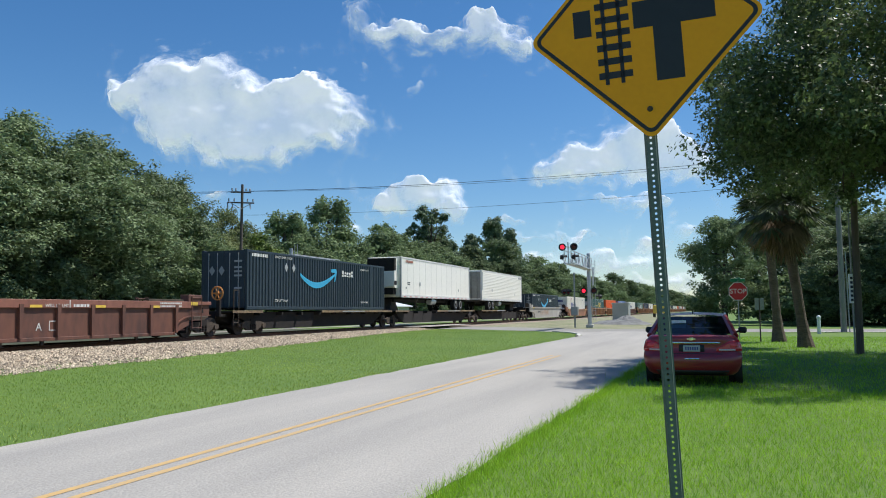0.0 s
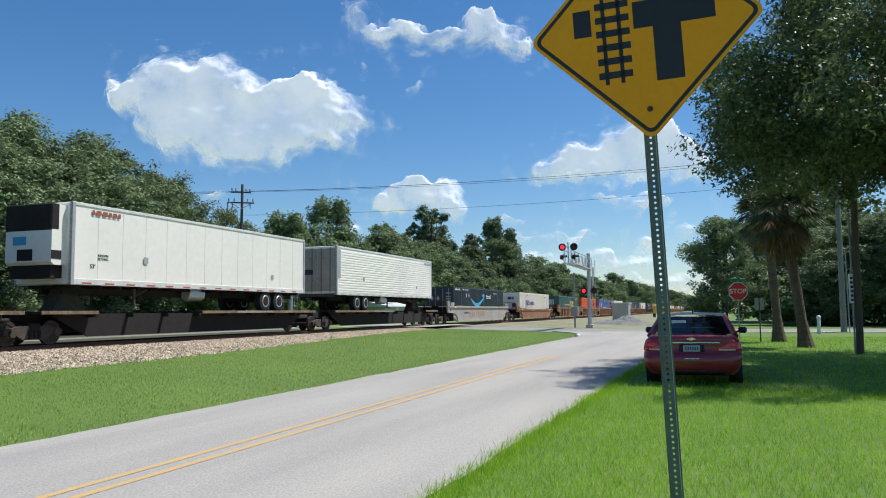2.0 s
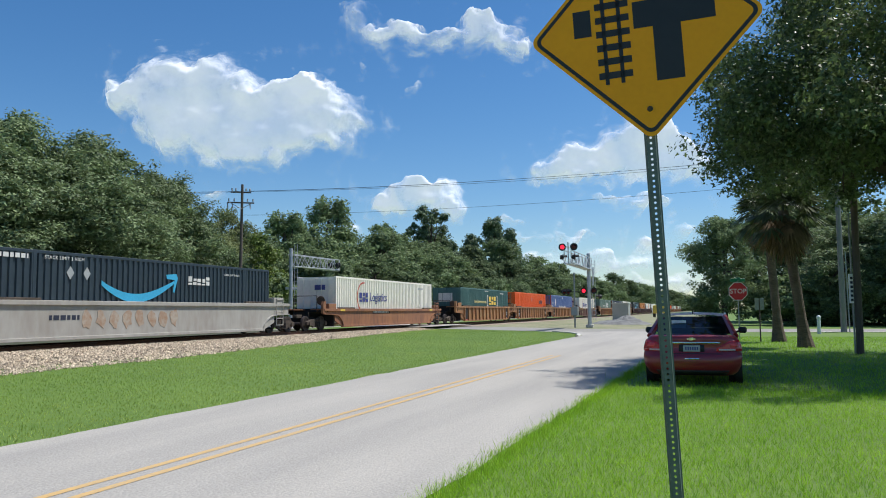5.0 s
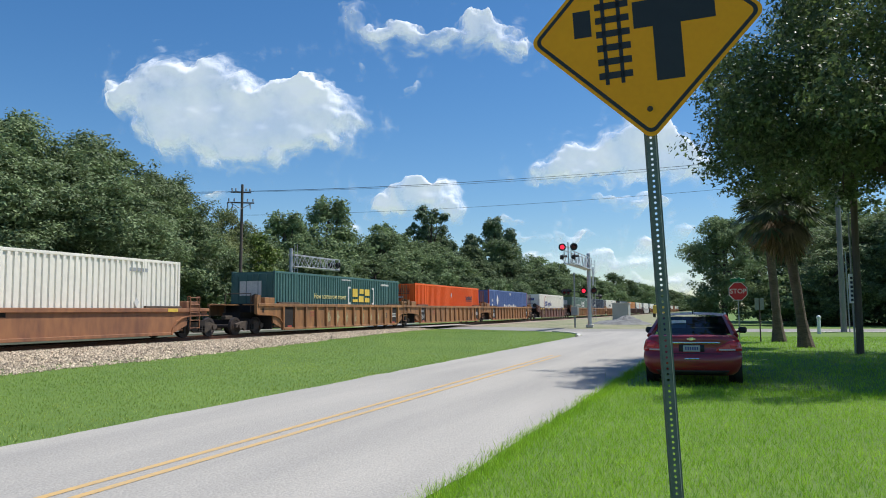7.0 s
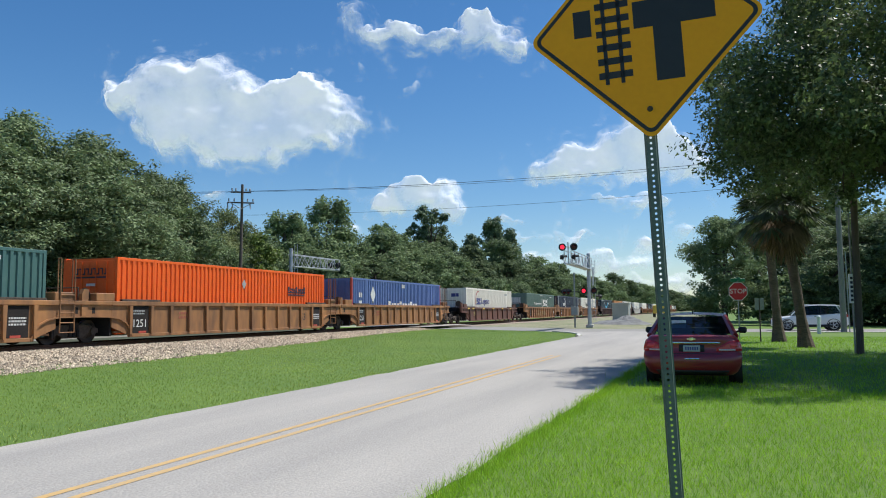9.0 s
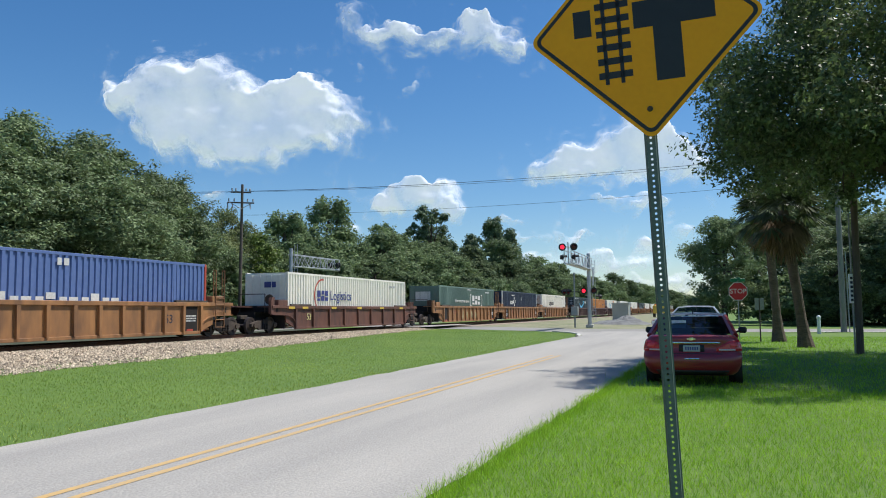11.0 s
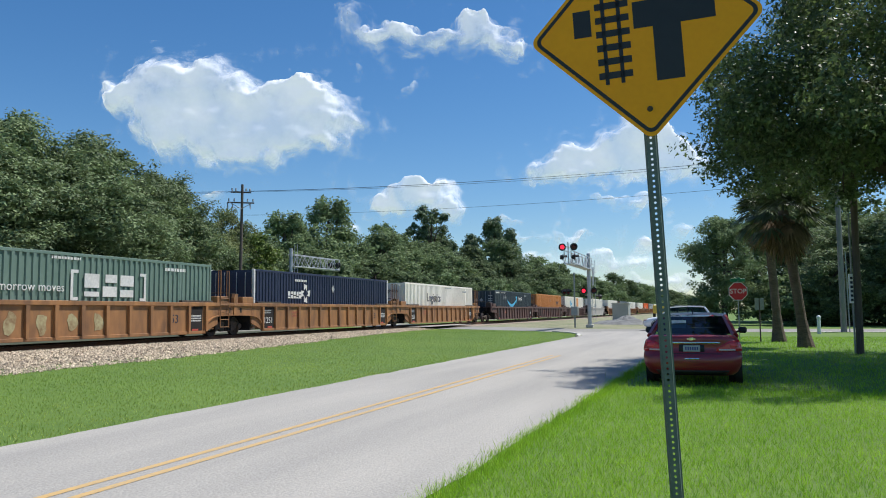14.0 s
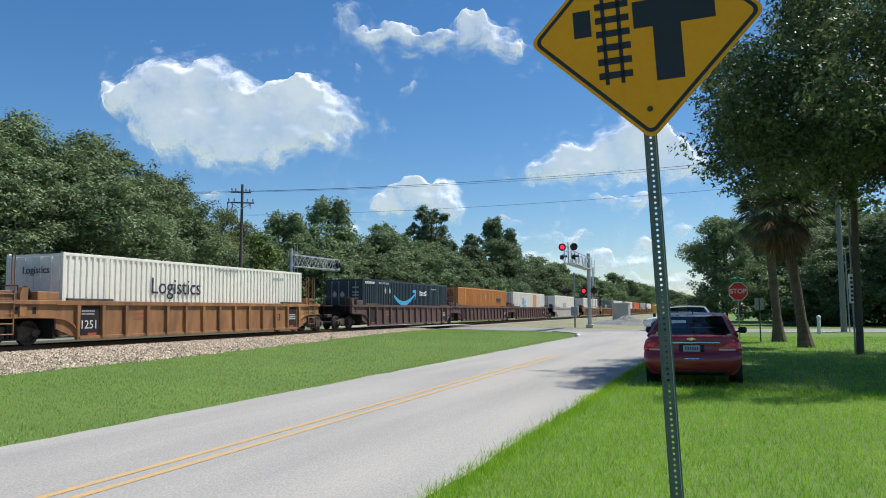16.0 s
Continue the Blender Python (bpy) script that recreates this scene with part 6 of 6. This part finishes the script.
random.seed(12)
for kind, s, d, h, r in ((6, 29.0, 42, 13.0, 5.6), (7, 36.5, 42, 14.3, 5.4), (6, 44.0, 43, 14.4, 5.6), (7, 52.0, 44.5, 13.4, 5.0), (7, 32, 40.0, 11.5, 5.0), (6, 40.0, 40, 11.8, 5.0), (7, 48.0, 41.5, 11.0, 4.6), (7, 55.5, 44.5, 10.5, 4.0),
                         (6, 22.0, 43, 13.5, 6.0), (0, 12, 42, 15, 6), (8, 62.5, 50, 11.4, 4.6), (8, 66.0, 48, 9.5, 4.2), (0, 116, 52, 14.5, 6.0), (2, 134, 58, 16.5, 7.0), (0, 163, 60, 19.0, 8.0), (1, 170, 54, 17.0, 7.0), (2, 150, 56, 16.5, 7.0), (0, 197, 54, 18.0, 8.0), (2, 240, 54, 17.5, 8.0), (1, 255, 50, 16.0, 8.0), (8, 68.0, 54, 12.0, 4.0), (8, 73.5, 52, 13.4, 3.6), (2, 79.0, 53, 12.2, 4.2), (0, 87.0, 53, 14.4, 4.6), (0, 101, 54, 18.2, 5.6), (2, 109, 55, 15.0, 4.2), (1, 95, 56, 14.5, 4.5),
                         (1, 125, 56, 17.6, 5.0), (4, 155, 58, 24.8, 7.6), (2, 127, 50, 12.7, 6.0), (1, 141, 60, 17.0, 6.0), (3, 179, 56, 21.0, 5.6), (3, 205, 58, 25.4, 7.0), (3, 223, 58, 24.2, 6.2), (2, 104, 48, 9.8, 5.2), (2, 85, 47, 9.6, 5.0), (0, 146, 50, 13.0, 7.0), (2, 168, 52, 14.0, 7.0), (0, 190, 50, 14.0, 7.0),
                         (1, 193, 46, 13.2, 5.4), (0, 212, 44, 14.6, 6.4), (2, 228, 45, 14.0, 6.0), (1, 242, 43, 14.4, 6.6), (0, 262, 44, 14.2, 7.0), (1, 286, 43, 15.2, 7.4), (2, 312, 43, 14.8, 7.6), (0, 340, 42, 15.6, 8.0), (1, 385, 42, 15.0, 8.6), (2, 438, 42, 15.8, 9.0), (0, 500, 42, 15.6, 11), (1, 575, 42, 16.4, 12), (2, 680, 42, 17, 15), (0, 818, 42, 18.6, 19), (2, 1000, 42, 19.6, 24), (1, 1211, 42, 21, 28)):
    plant(kind, s, d, h, r)
for i in range(22):
    s = 60 + i * 11 + random.uniform(-3, 3)
    plant(5, s, 43 + random.uniform(-1.5, 2), random.uniform(4.5, 7.0) + s * 0.01, random.uniform(4.0, 5.5))
lt_ = tree("light green leafy shrub tree beyond the tracks", 8.9, 3.7, 0.6, 77, leaf="leaf_bright", count=16000, size=0.16, clumps=34)
lt_.location = at(66.5, 43.0, 0.2)
# the wood beyond the side street, and a free-standing green tree
for kind, x, y, h, r in ((6, 34.5, 66, 13.0, 4.4), (7, 39, 64, 15.5, 5.0), (6, 46, 62, 16, 5.2), (7, 52, 60, 15, 5.2), (0, 59, 58, 16, 6), (1, 39.5, 77, 17, 5.6), (0, 46, 74, 18, 7), (2, 56, 70, 18, 7), (1, 66, 64, 18, 7), (0, 64, 52, 16, 6), (2, 42, 88, 19, 8), (0, 41, 92, 15, 5),
                         (5, 32, 69, 4.4, 4.4), (5, 37, 70, 5.0, 4.6), (5, 42, 67.5, 5.0, 4.6), (5, 48, 66, 5.0, 4.6), (5, 53, 64.5, 5.0, 4.6), (5, 58, 63, 5.0, 4.6)):
    plant(kind, 0, 0, h * (0.66 if x > 0.5 * y and h > 8 else 1.0), r, xy=(x, y))
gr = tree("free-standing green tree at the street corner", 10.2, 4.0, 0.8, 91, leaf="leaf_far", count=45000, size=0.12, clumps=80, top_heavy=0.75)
gr.location = (26.3, 72.0, 0)


def big_oak():
    """The spreading live oak whose canopy hangs over the lawn."""
    t = thing("oak_tree", "large spreading live oak shading the lawn", "tree", pose(16.4, 19.2, 0))
    rnd = random.Random(8)
    cs, rs = [], []
    while len(cs) < 380:
        v = Vector((rnd.gauss(0, 1), rnd.gauss(0, 1), rnd.gauss(0, 1))).normalized() * rnd.random() ** 0.42
        z = 7.2 + v.z * 4.8
        if z - 1.0 < 1.45 + 0.125 * (19.2 + v.y * 9.0):
            continue
        wob = 1 + 0.10 * math.sin(4 * math.atan2(v.y, v.x) + 1)
        c = (-1.0 + v.x * 9.2 * wob, v.y * 9.0 * wob, z)
        r = rnd.uniform(0.65, 1.4)
        if 16.4 + c[0] - 1.1 * r < 0.305 * (19.2 + c[1]):
            continue
        cs.append(c)
        rs.append(r)
    # low boughs that droop over the lawn on the open side
    while len(cs) < 455:
        c = (rnd.uniform(-9.4, -4.0), rnd.uniform(-1.5, 5.0), rnd.uniform(4.0, 7.4))
        r = rnd.uniform(0.5, 0.95)
        if 16.4 + c[0] - 1.1 * r < 0.31 * (19.2 + c[1]) or c[2] - r < 1.45 + (19.2 + c[1]) * max(0.118, 0.155 - 0.02 * (c[0] + 9.4)):
            continue
        cs.append(c)
        rs.append(r)
    bm = bmesh.new()
    rod(bm, (0, 0, -0.2), (0.1, 0, 2.4), 0.62, 0.5, n=14)
    for i in range(9):
        a = i * math.tau / 9 + rnd.uniform(-0.2, 0.2)
        p1 = Vector((2.6 * math.cos(a), 2.6 * math.sin(a), 4.3 + rnd.uniform(-0.3, 0.8)))
        p2 = p1 + Vector((3.4 * math.cos(a + 0.2), 3.4 * math.sin(a + 0.2), 1.6 + rnd.uniform(-0.6, 0.9)))
        rod(bm, (0.1, 0, 2.3), p1, 0.34, 0.24, n=10)
        rod(bm, p1, p2, 0.24, 0.12, n=8)
        near = sorted(cs, key=lambda c: (Vector(c) - p2).length)[:12]
        for c in near:
            c = Vector(c)
            m = p2.lerp(c, 0.5) + Vector((0, 0, rnd.uniform(-0.2, 0.4)))
            rod(bm, p2, m, 0.09, 0.05, n=5)
            rod(bm, m, c, 0.05, 0.015, n=5)
    part("trunk", bm, "bark", t)
    put("crown", leaves("crown", cs, rs, 330000, 0.070, 8, 0.8, sprays=12), "leaf", t)
    return t


big_oak()


def palm(label, m, h, lean, seed):
    """A cabbage palm: swollen boot, ringed trunk, skirt of dead fronds, fan crown."""
    t = thing("palm_tree", label, "palm tree", m, group="palms on the lawn")
    rnd = random.Random(seed)
    bm = bmesh.new()
    k = 9
    ring0 = None
    for i in range(k + 1):
        u = i / k
        r = 0.165 + 0.17 * max(0, 1 - u * 6) + 0.05 * max(0, u - 0.7) + 0.012 * math.sin(u * 60)
        ring = [bm.verts.new((lean * u + r * math.cos(j * math.tau / 14) * (1 + 0.06 * rnd.random()), r * math.sin(j * math.tau / 14) * (1 + 0.06 * rnd.random()), h * u - 0.1)) for j in range(14)]
        if ring0:
            for j in range(14):
                bm.faces.new((ring0[j], ring0[(j + 1) % 14], ring[(j + 1) % 14], ring[j]))
        ring0 = ring
    part("trunk", bm, "palm_bark", t)
    top = Vector((lean, 0, h))
    for nm, material, n, lo, hi, ln in (("fronds", "frond", 44, -35, 80, 1.75), ("dead_fronds", "dead_frond", 46, -85, -25, 1.35)):
        quads = []
        for i in range(n):
            az, el = rnd.uniform(0, math.tau), radians(rnd.uniform(lo, hi))
            d = Vector((math.cos(az) * math.cos(el), math.sin(az) * math.cos(el), math.sin(el)))
            side = d.cross(Vector((0, 0, 1))).normalized()
            o = top + Vector((0, 0, rnd.uniform(-0.5, 0.1)))
            stem = o + d * ln * 0.45
            quads += [o - side * 0.015, o + side * 0.015, stem + side * 0.01, stem - side * 0.01]
            nrm = side.cross(d)
            for j in range(19):
                a = radians(-80 + 160 * j / 18 + rnd.uniform(-4, 4))
                ld = d * math.cos(a) + side * math.sin(a)
                tip = stem + ld * ln * 0.62 * (0.7 + 0.3 * math.cos(a)) + Vector((0, 0, -0.28 - 0.25 * rnd.random())) + nrm * rnd.uniform(-0.08, 0.08)
                sd_ = ld.cross(nrm).normalized() * 0.045
                mid = stem.lerp(tip, 0.5) + Vector((0, 0, 0.10))
                quads += [stem, mid + sd_, tip, mid - sd_]
        put(nm, many(nm, np.array([tuple(q) for q in quads]), 4, len(quads) // 4), material, t)
    return t


palm("cabbage palm with a shaggy skirt of dry fronds", pose(14.95, 34.4, 0), 6.0, -0.35, 3)
palm("leaning cabbage palm with a swollen foot", pose(13.7, 29.2, 0), 5.3, -0.65, 4)


# ---- grass blades close by and weeds along the edge ----
def blades(name, count, place, h0, h1, w, seed):
    rng = np.random.default_rng(seed)
    base = np.array([place(rng) for _ in range(count)])
    a = rng.uniform(0, math.tau, count)
    dx, dy = np.cos(a) * w / 2, np.sin(a) * w / 2
    h = rng.uniform(h0, h1, count)
    ln = rng.normal(size=(count, 2)) * 0.45 * h[:, None]
    z = np.zeros(count)
    p0 = base - np.stack([dx, dy, z], 1)
    p1 = base + np.stack([dx, dy, z], 1)
    tip = base + np.stack([ln[:, 0], ln[:, 1], h], 1)
    return many(name, np.stack([p0, p1, tip], 1).reshape(-1, 3), 3, count)


def on_lawn(rng):
    y = 2.0 + 13.0 * rng.random() ** 1.25
    p = at(y, verge_line(y) - 0.05 - (ROAD_R + 3.5 + y * 0.25) * rng.random() ** 1.1)
    return (p.x, p.y, -0.012)


def on_edge(rng):
    s = 2.0 + 26 * rng.random() ** 1.3
    p = at(s, ROAD_R + rag(s, 0) - 0.08 + rng.normal() * 0.09)
    return (p.x, p.y, -0.012)


def on_verge(rng):
    s = 5 + 47.5 * rng.random() ** 1.1
    lo = 19.2 + toe(s, 0)
    left = ROAD_L + corner(s) + (0.1 if s > 43 else 0.0)
    p = at(s, left + (lo + 0.1 - left) * rng.random())
    d = p.dot(N_)
    return (p.x, p.y, ground_z(s, d) - 0.012)


def far_lawn(rng):
    s = 14 + 30 * rng.random() ** 1.2
    p = at(s, verge_line(s) - 0.15 - 16 * rng.random())
    return (p.x, p.y, -0.012)


tagged(put("lawn_blades", blades("lawn_blades", 150000, on_lawn, 0.035, 0.085, 0.006, 1), "blade"), "short bright green blades of the mown lawn", "grass", kind="stuff")
tagged(put("edge_blades", blades("edge_blades", 20000, on_edge, 0.03, 0.11, 0.006, 2), "blade"), "longer grass creeping over the road edge", "grass", kind="stuff")
tagged(put("weed_stalks", blades("weed_stalks", 160, on_edge, 0.12, 0.30, 0.006, 9), "verge"), "tall seeding weed stalks along the road edge", "weeds", kind="stuff")
tagged(put("verge_blades", blades("verge_blades", 100000, on_verge, 0.025, 0.06, 0.013, 3), "verge"), "green blades of the verge between road and tracks", "grass", kind="stuff")
tagged(put("far_lawn_blades", blades("far_lawn_blades", 70000, far_lawn, 0.05, 0.10, 0.014, 4), "blade"), "green blades of the lawn under the trees", "grass", kind="stuff")


# ---- clouds ----
def cloud_mat():
    m = bpy.data.materials.new("cloud")
    m.use_nodes = True
    n, l = m.node_tree.nodes, m.node_tree.links
    out = n["Material Output"]
    n.remove(n["Principled BSDF"])
    cov = n.new("ShaderNodeAttribute")
    cov.attribute_name = "cover"
    tc = n.new("ShaderNodeTexCoord")
    n1, n2 = n.new("ShaderNodeTexNoise"), n.new("ShaderNodeTexNoise")
    n1.inputs["Scale"].default_value, n1.inputs["Detail"].default_value, n1.inputs["Roughness"].default_value = 0.012, 9, 0.6
    n2.inputs["Scale"].default_value, n2.inputs["Detail"].default_value = 0.006, 5
    for q in (n1, n2):
        l.new(tc.outputs["Object"], q.inputs["Vector"])
    mixn = n.new("ShaderNodeMath")
    mixn.operation = "MULTIPLY_ADD"
    mixn.inputs[1].default_value, mixn.inputs[2].default_value = 1.9, -0.98
    l.new(n1.outputs["Fac"], mixn.inputs[0])
    s2 = n.new("ShaderNodeMath")
    s2.operation = "ADD"
    l.new(cov.outputs["Fac"], s2.inputs[0])
    l.new(mixn.outputs[0], s2.inputs[1])
    rm = n.new("ShaderNodeMapRange")
    rm.interpolation_type = "SMOOTHSTEP"
    rm.inputs["From Min"].default_value, rm.inputs["From Max"].default_value = 0.06, 1.05
    l.new(s2.outputs[0], rm.inputs["Value"])
    em, df, ad, tr, mx2 = n.new("ShaderNodeEmission"), n.new("ShaderNodeBsdfDiffuse"), n.new("ShaderNodeAddShader"), n.new("ShaderNodeBsdfTransparent"), n.new("ShaderNodeMixShader")
    # bluish emission stands in for light scattered within the cloud
    em.inputs[0].default_value, em.inputs[1].default_value = (0.82, 0.90, 1.0, 1), 0.56
    df.inputs[0].default_value = (0.46, 0.46, 0.46, 1)
    l.new(em.outputs[0], ad.inputs[0])
    l.new(df.outputs[0], ad.inputs[1])
    # sky showing through thinner patches imitates grey-blue shading inside the cloud
    thick = n.new("ShaderNodeMapRange")
    thick.inputs["From Min"].default_value, thick.inputs["From Max"].default_value = 0.35, 0.62
    thick.inputs["To Min"].default_value, thick.inputs["To Max"].default_value = 0.66, 1.0
    l.new(n2.outputs["Fac"], thick.inputs["Value"])
    both = n.new("ShaderNodeMath")
    both.operation = "MULTIPLY"
    l.new(rm.outputs[0], both.inputs[0])
    l.new(thick.outputs[0], both.inputs[1])
    l.new(both.outputs[0], mx2.inputs[0])
    l.new(tr.outputs[0], mx2.inputs[1])
    l.new(ad.outputs[0], mx2.inputs[2])
    l.new(mx2.outputs[0], out.inputs[0])
    return m


M["cloud"] = cloud_mat()
CLOUDS = []


def cloud(lobes, drift, depth=1.0, soft=1.0):
    """A far cumulus: a billowed sheet, thick at its lobes (across, height, half width, half height) and thin at its rim."""
    y0 = 2500.0
    xa, xb = min(c[0] - 1.7 * c[2] for c in lobes), max(c[0] + 1.7 * c[2] for c in lobes)
    za, zb = min(c[1] - 1.8 * c[3] for c in lobes), max(c[1] + 1.8 * c[3] for c in lobes)
    ox, oz = (xa + xb) / 2, (za + zb) / 2
    nx, nz = max(24, int((xb - xa) / 7)), max(16, int((zb - za) / 7))
    vs, fs, cover = [], [], []
    for j in range(nz + 1):
        for i in range(nx + 1):
            x, z = xa + (xb - xa) * i / nx, za + (zb - za) * j / nz
            f = 0.0
            gx, gz = x, z
            x += 34 * noise.fractal((gx / 75, gz / 75, 1.3), 0.8, 2.1, 5)
            z += 30 * noise.fractal((gx / 75, gz / 75, 7.9), 0.8, 2.1, 5)
            for cx, cz, a, b in lobes:
                f += 0.85 * math.exp(-1.15 * (((x - cx) / a) ** 2 + ((z - cz) / (b * (1.0 if z > cz else 0.72))) ** 2) ** 1.2)
            x, z = gx, gz
            f = min(1.6, f * 1.15)
            edge = min(i, nx - i, j, nz - j) / 3
            b1 = noise.fractal((x / 130, z / 100, oz * 0.01), 1.2, 2.0, 3)
            bulge = 165 * depth * min(1.0, f) ** 0.7 * (1 + 0.10 * b1)
            vs.append((x - ox, -bulge, z - oz))
            cover.append(max(0.0, f * soft - 0.04) * min(1, edge))
    w = nx + 1
    for j in range(nz):
        for i in range(nx):
            a = j * w + i
            fs.append((a, a + 1, a + w + 1, a + w))
    me = mesh_of("cloud", vs, fs)
    at_ = me.attributes.new("cover", "FLOAT", "POINT")
    at_.data.foreach_set("value", cover)
    for p in me.polygons:
        p.use_smooth = True
    ob = tagged(put("cloud", me, "cloud"), "white sunlit, self-glowing fair-weather cloud in the blue sky", "cloud", group="clouds")
    ob.visible_shadow = False
    ob.matrix_basis = pose(ox, y0, oz)
    CLOUDS.append((ob, ox, y0, oz, drift))


cloud([(-890, 730, 125, 105), (-715, 738, 110, 96), (-1010, 690, 80, 55), (-560, 640, 170, 100), (-362, 622, 135, 98), (-725, 580, 240, 92), (-640, 490, 165, 50), (-425, 715, 90, 55), (-815, 605, 150, 92), (-480, 545, 190, 60)], (-20, -6))
cloud([(-266, 961, 52, 64), (-172, 892, 111, 41), (-2, 862, 147, 41), (168, 880, 101, 55), (131, 929, 46, 41), (262, 840, 64, 26)], (-30, -7), soft=0.85)
cloud([(573, 478, 200, 72), (625, 545, 105, 74), (745, 458, 160, 74), (404, 438, 125, 46), (690, 552, 95, 55), (500, 450, 150, 55)], (-24, 0))
cloud([(-71, 358, 138, 55), (-99, 386, 74, 37), (31, 320, 64, 28), (-173, 322, 64, 26)], (-8, -2))
cloud([(616, 343, 129, 29), (751, 239, 55, 28)], (-12, 0), soft=0.85)
cloud([(-740, 373, 46, 22)], (-10, 0), 0.6, 0.75)
cloud([(216, 290, 64, 18), (270, 234, 74, 18)], (-10, 0), 0.6, 0.8)
cloud([(400, 224, 55, 22), (455, 242, 37, 15)], (-10, 0), 0.6, 0.8)
cloud([(658, 203, 64, 26), (545, 148, 166, 33), (673, 83, 147, 33)], (-6, 0), 0.7, 0.85)
cloud([(269, 154, 74, 26)], (-6, 0), 0.6, 0.8)
cloud([(-247, 796, 18, 15)], (-22, -4), 0.4, 0.5)
cloud([(-88, 737, 28, 15)], (-22, 0), 0.4, 0.42)
cloud([(-285, 263, 33, 26)], (-4, 0), 0.6, 0.85)


# ---- what moves ----
def run(t):
    """Metres that the train has gone since the clip's start; it gains speed slowly."""
    return 14.85 * t + 0.02 * t * t


def suv_front(t):
    """Where the white car's nose is across the street: it comes on steadily, brakes and stops."""
    if t < 9.2:
        return -9.24 + 5.79 * (t - 8.0)
    u = min(t - 9.2, 2.52)
    return -2.3 + 5.79 * u - 0.5 * 2.296 * u * u


def motions():
    for ob, s0, z in TRAIN:
        walk(ob, [(t, pose(*at(s0 - run(t), TRACK_D, RAIL_Z + z), 0, 0, TURN)) for t in (0, 2, 4, 6, 8, 10, 12, 14, 16)])
    walk(suv, [(t, pose(*at(57.3, suv_front(t) - sfx, 0.01), 0, 0, 180 - 19.54)) for t in (0, 4, 8, 9.2, 9.6, 10.0, 10.4, 10.8, 11.2, 11.5, 11.72, 12, 16)])
    times = [0] + [7.5 + 0.05 * i for i in range(86)] + [16]
    for wheel, home, r in suv_wheels:
        rows, turn = [], 0.0
        for t in times:
            roll = (suv_front(max(t, 7.5)) - suv_front(7.5)) / r
            rows.append((t, home @ pose(0, 0, 0, 0, math.degrees(roll), 0)))
        walk(wheel, rows)
    spin = [(i / FPS, -run(i / FPS) / 0.42) for i in range(16 * FPS + 1)]
    for ws, x in WHEELSETS[:32]:
        walk(ws, [(t, pose(x, 0, 0.42, 0, math.degrees(a), 0)) for t, a in spin])
    for ob, x, y, z, (dx, dz) in CLOUDS:
        walk(ob, [(0, pose(x, y, z)), (8, pose(x + dx / 2, y, z + dz / 2)), (16, pose(x + dx, y, z + dz))])


motions()
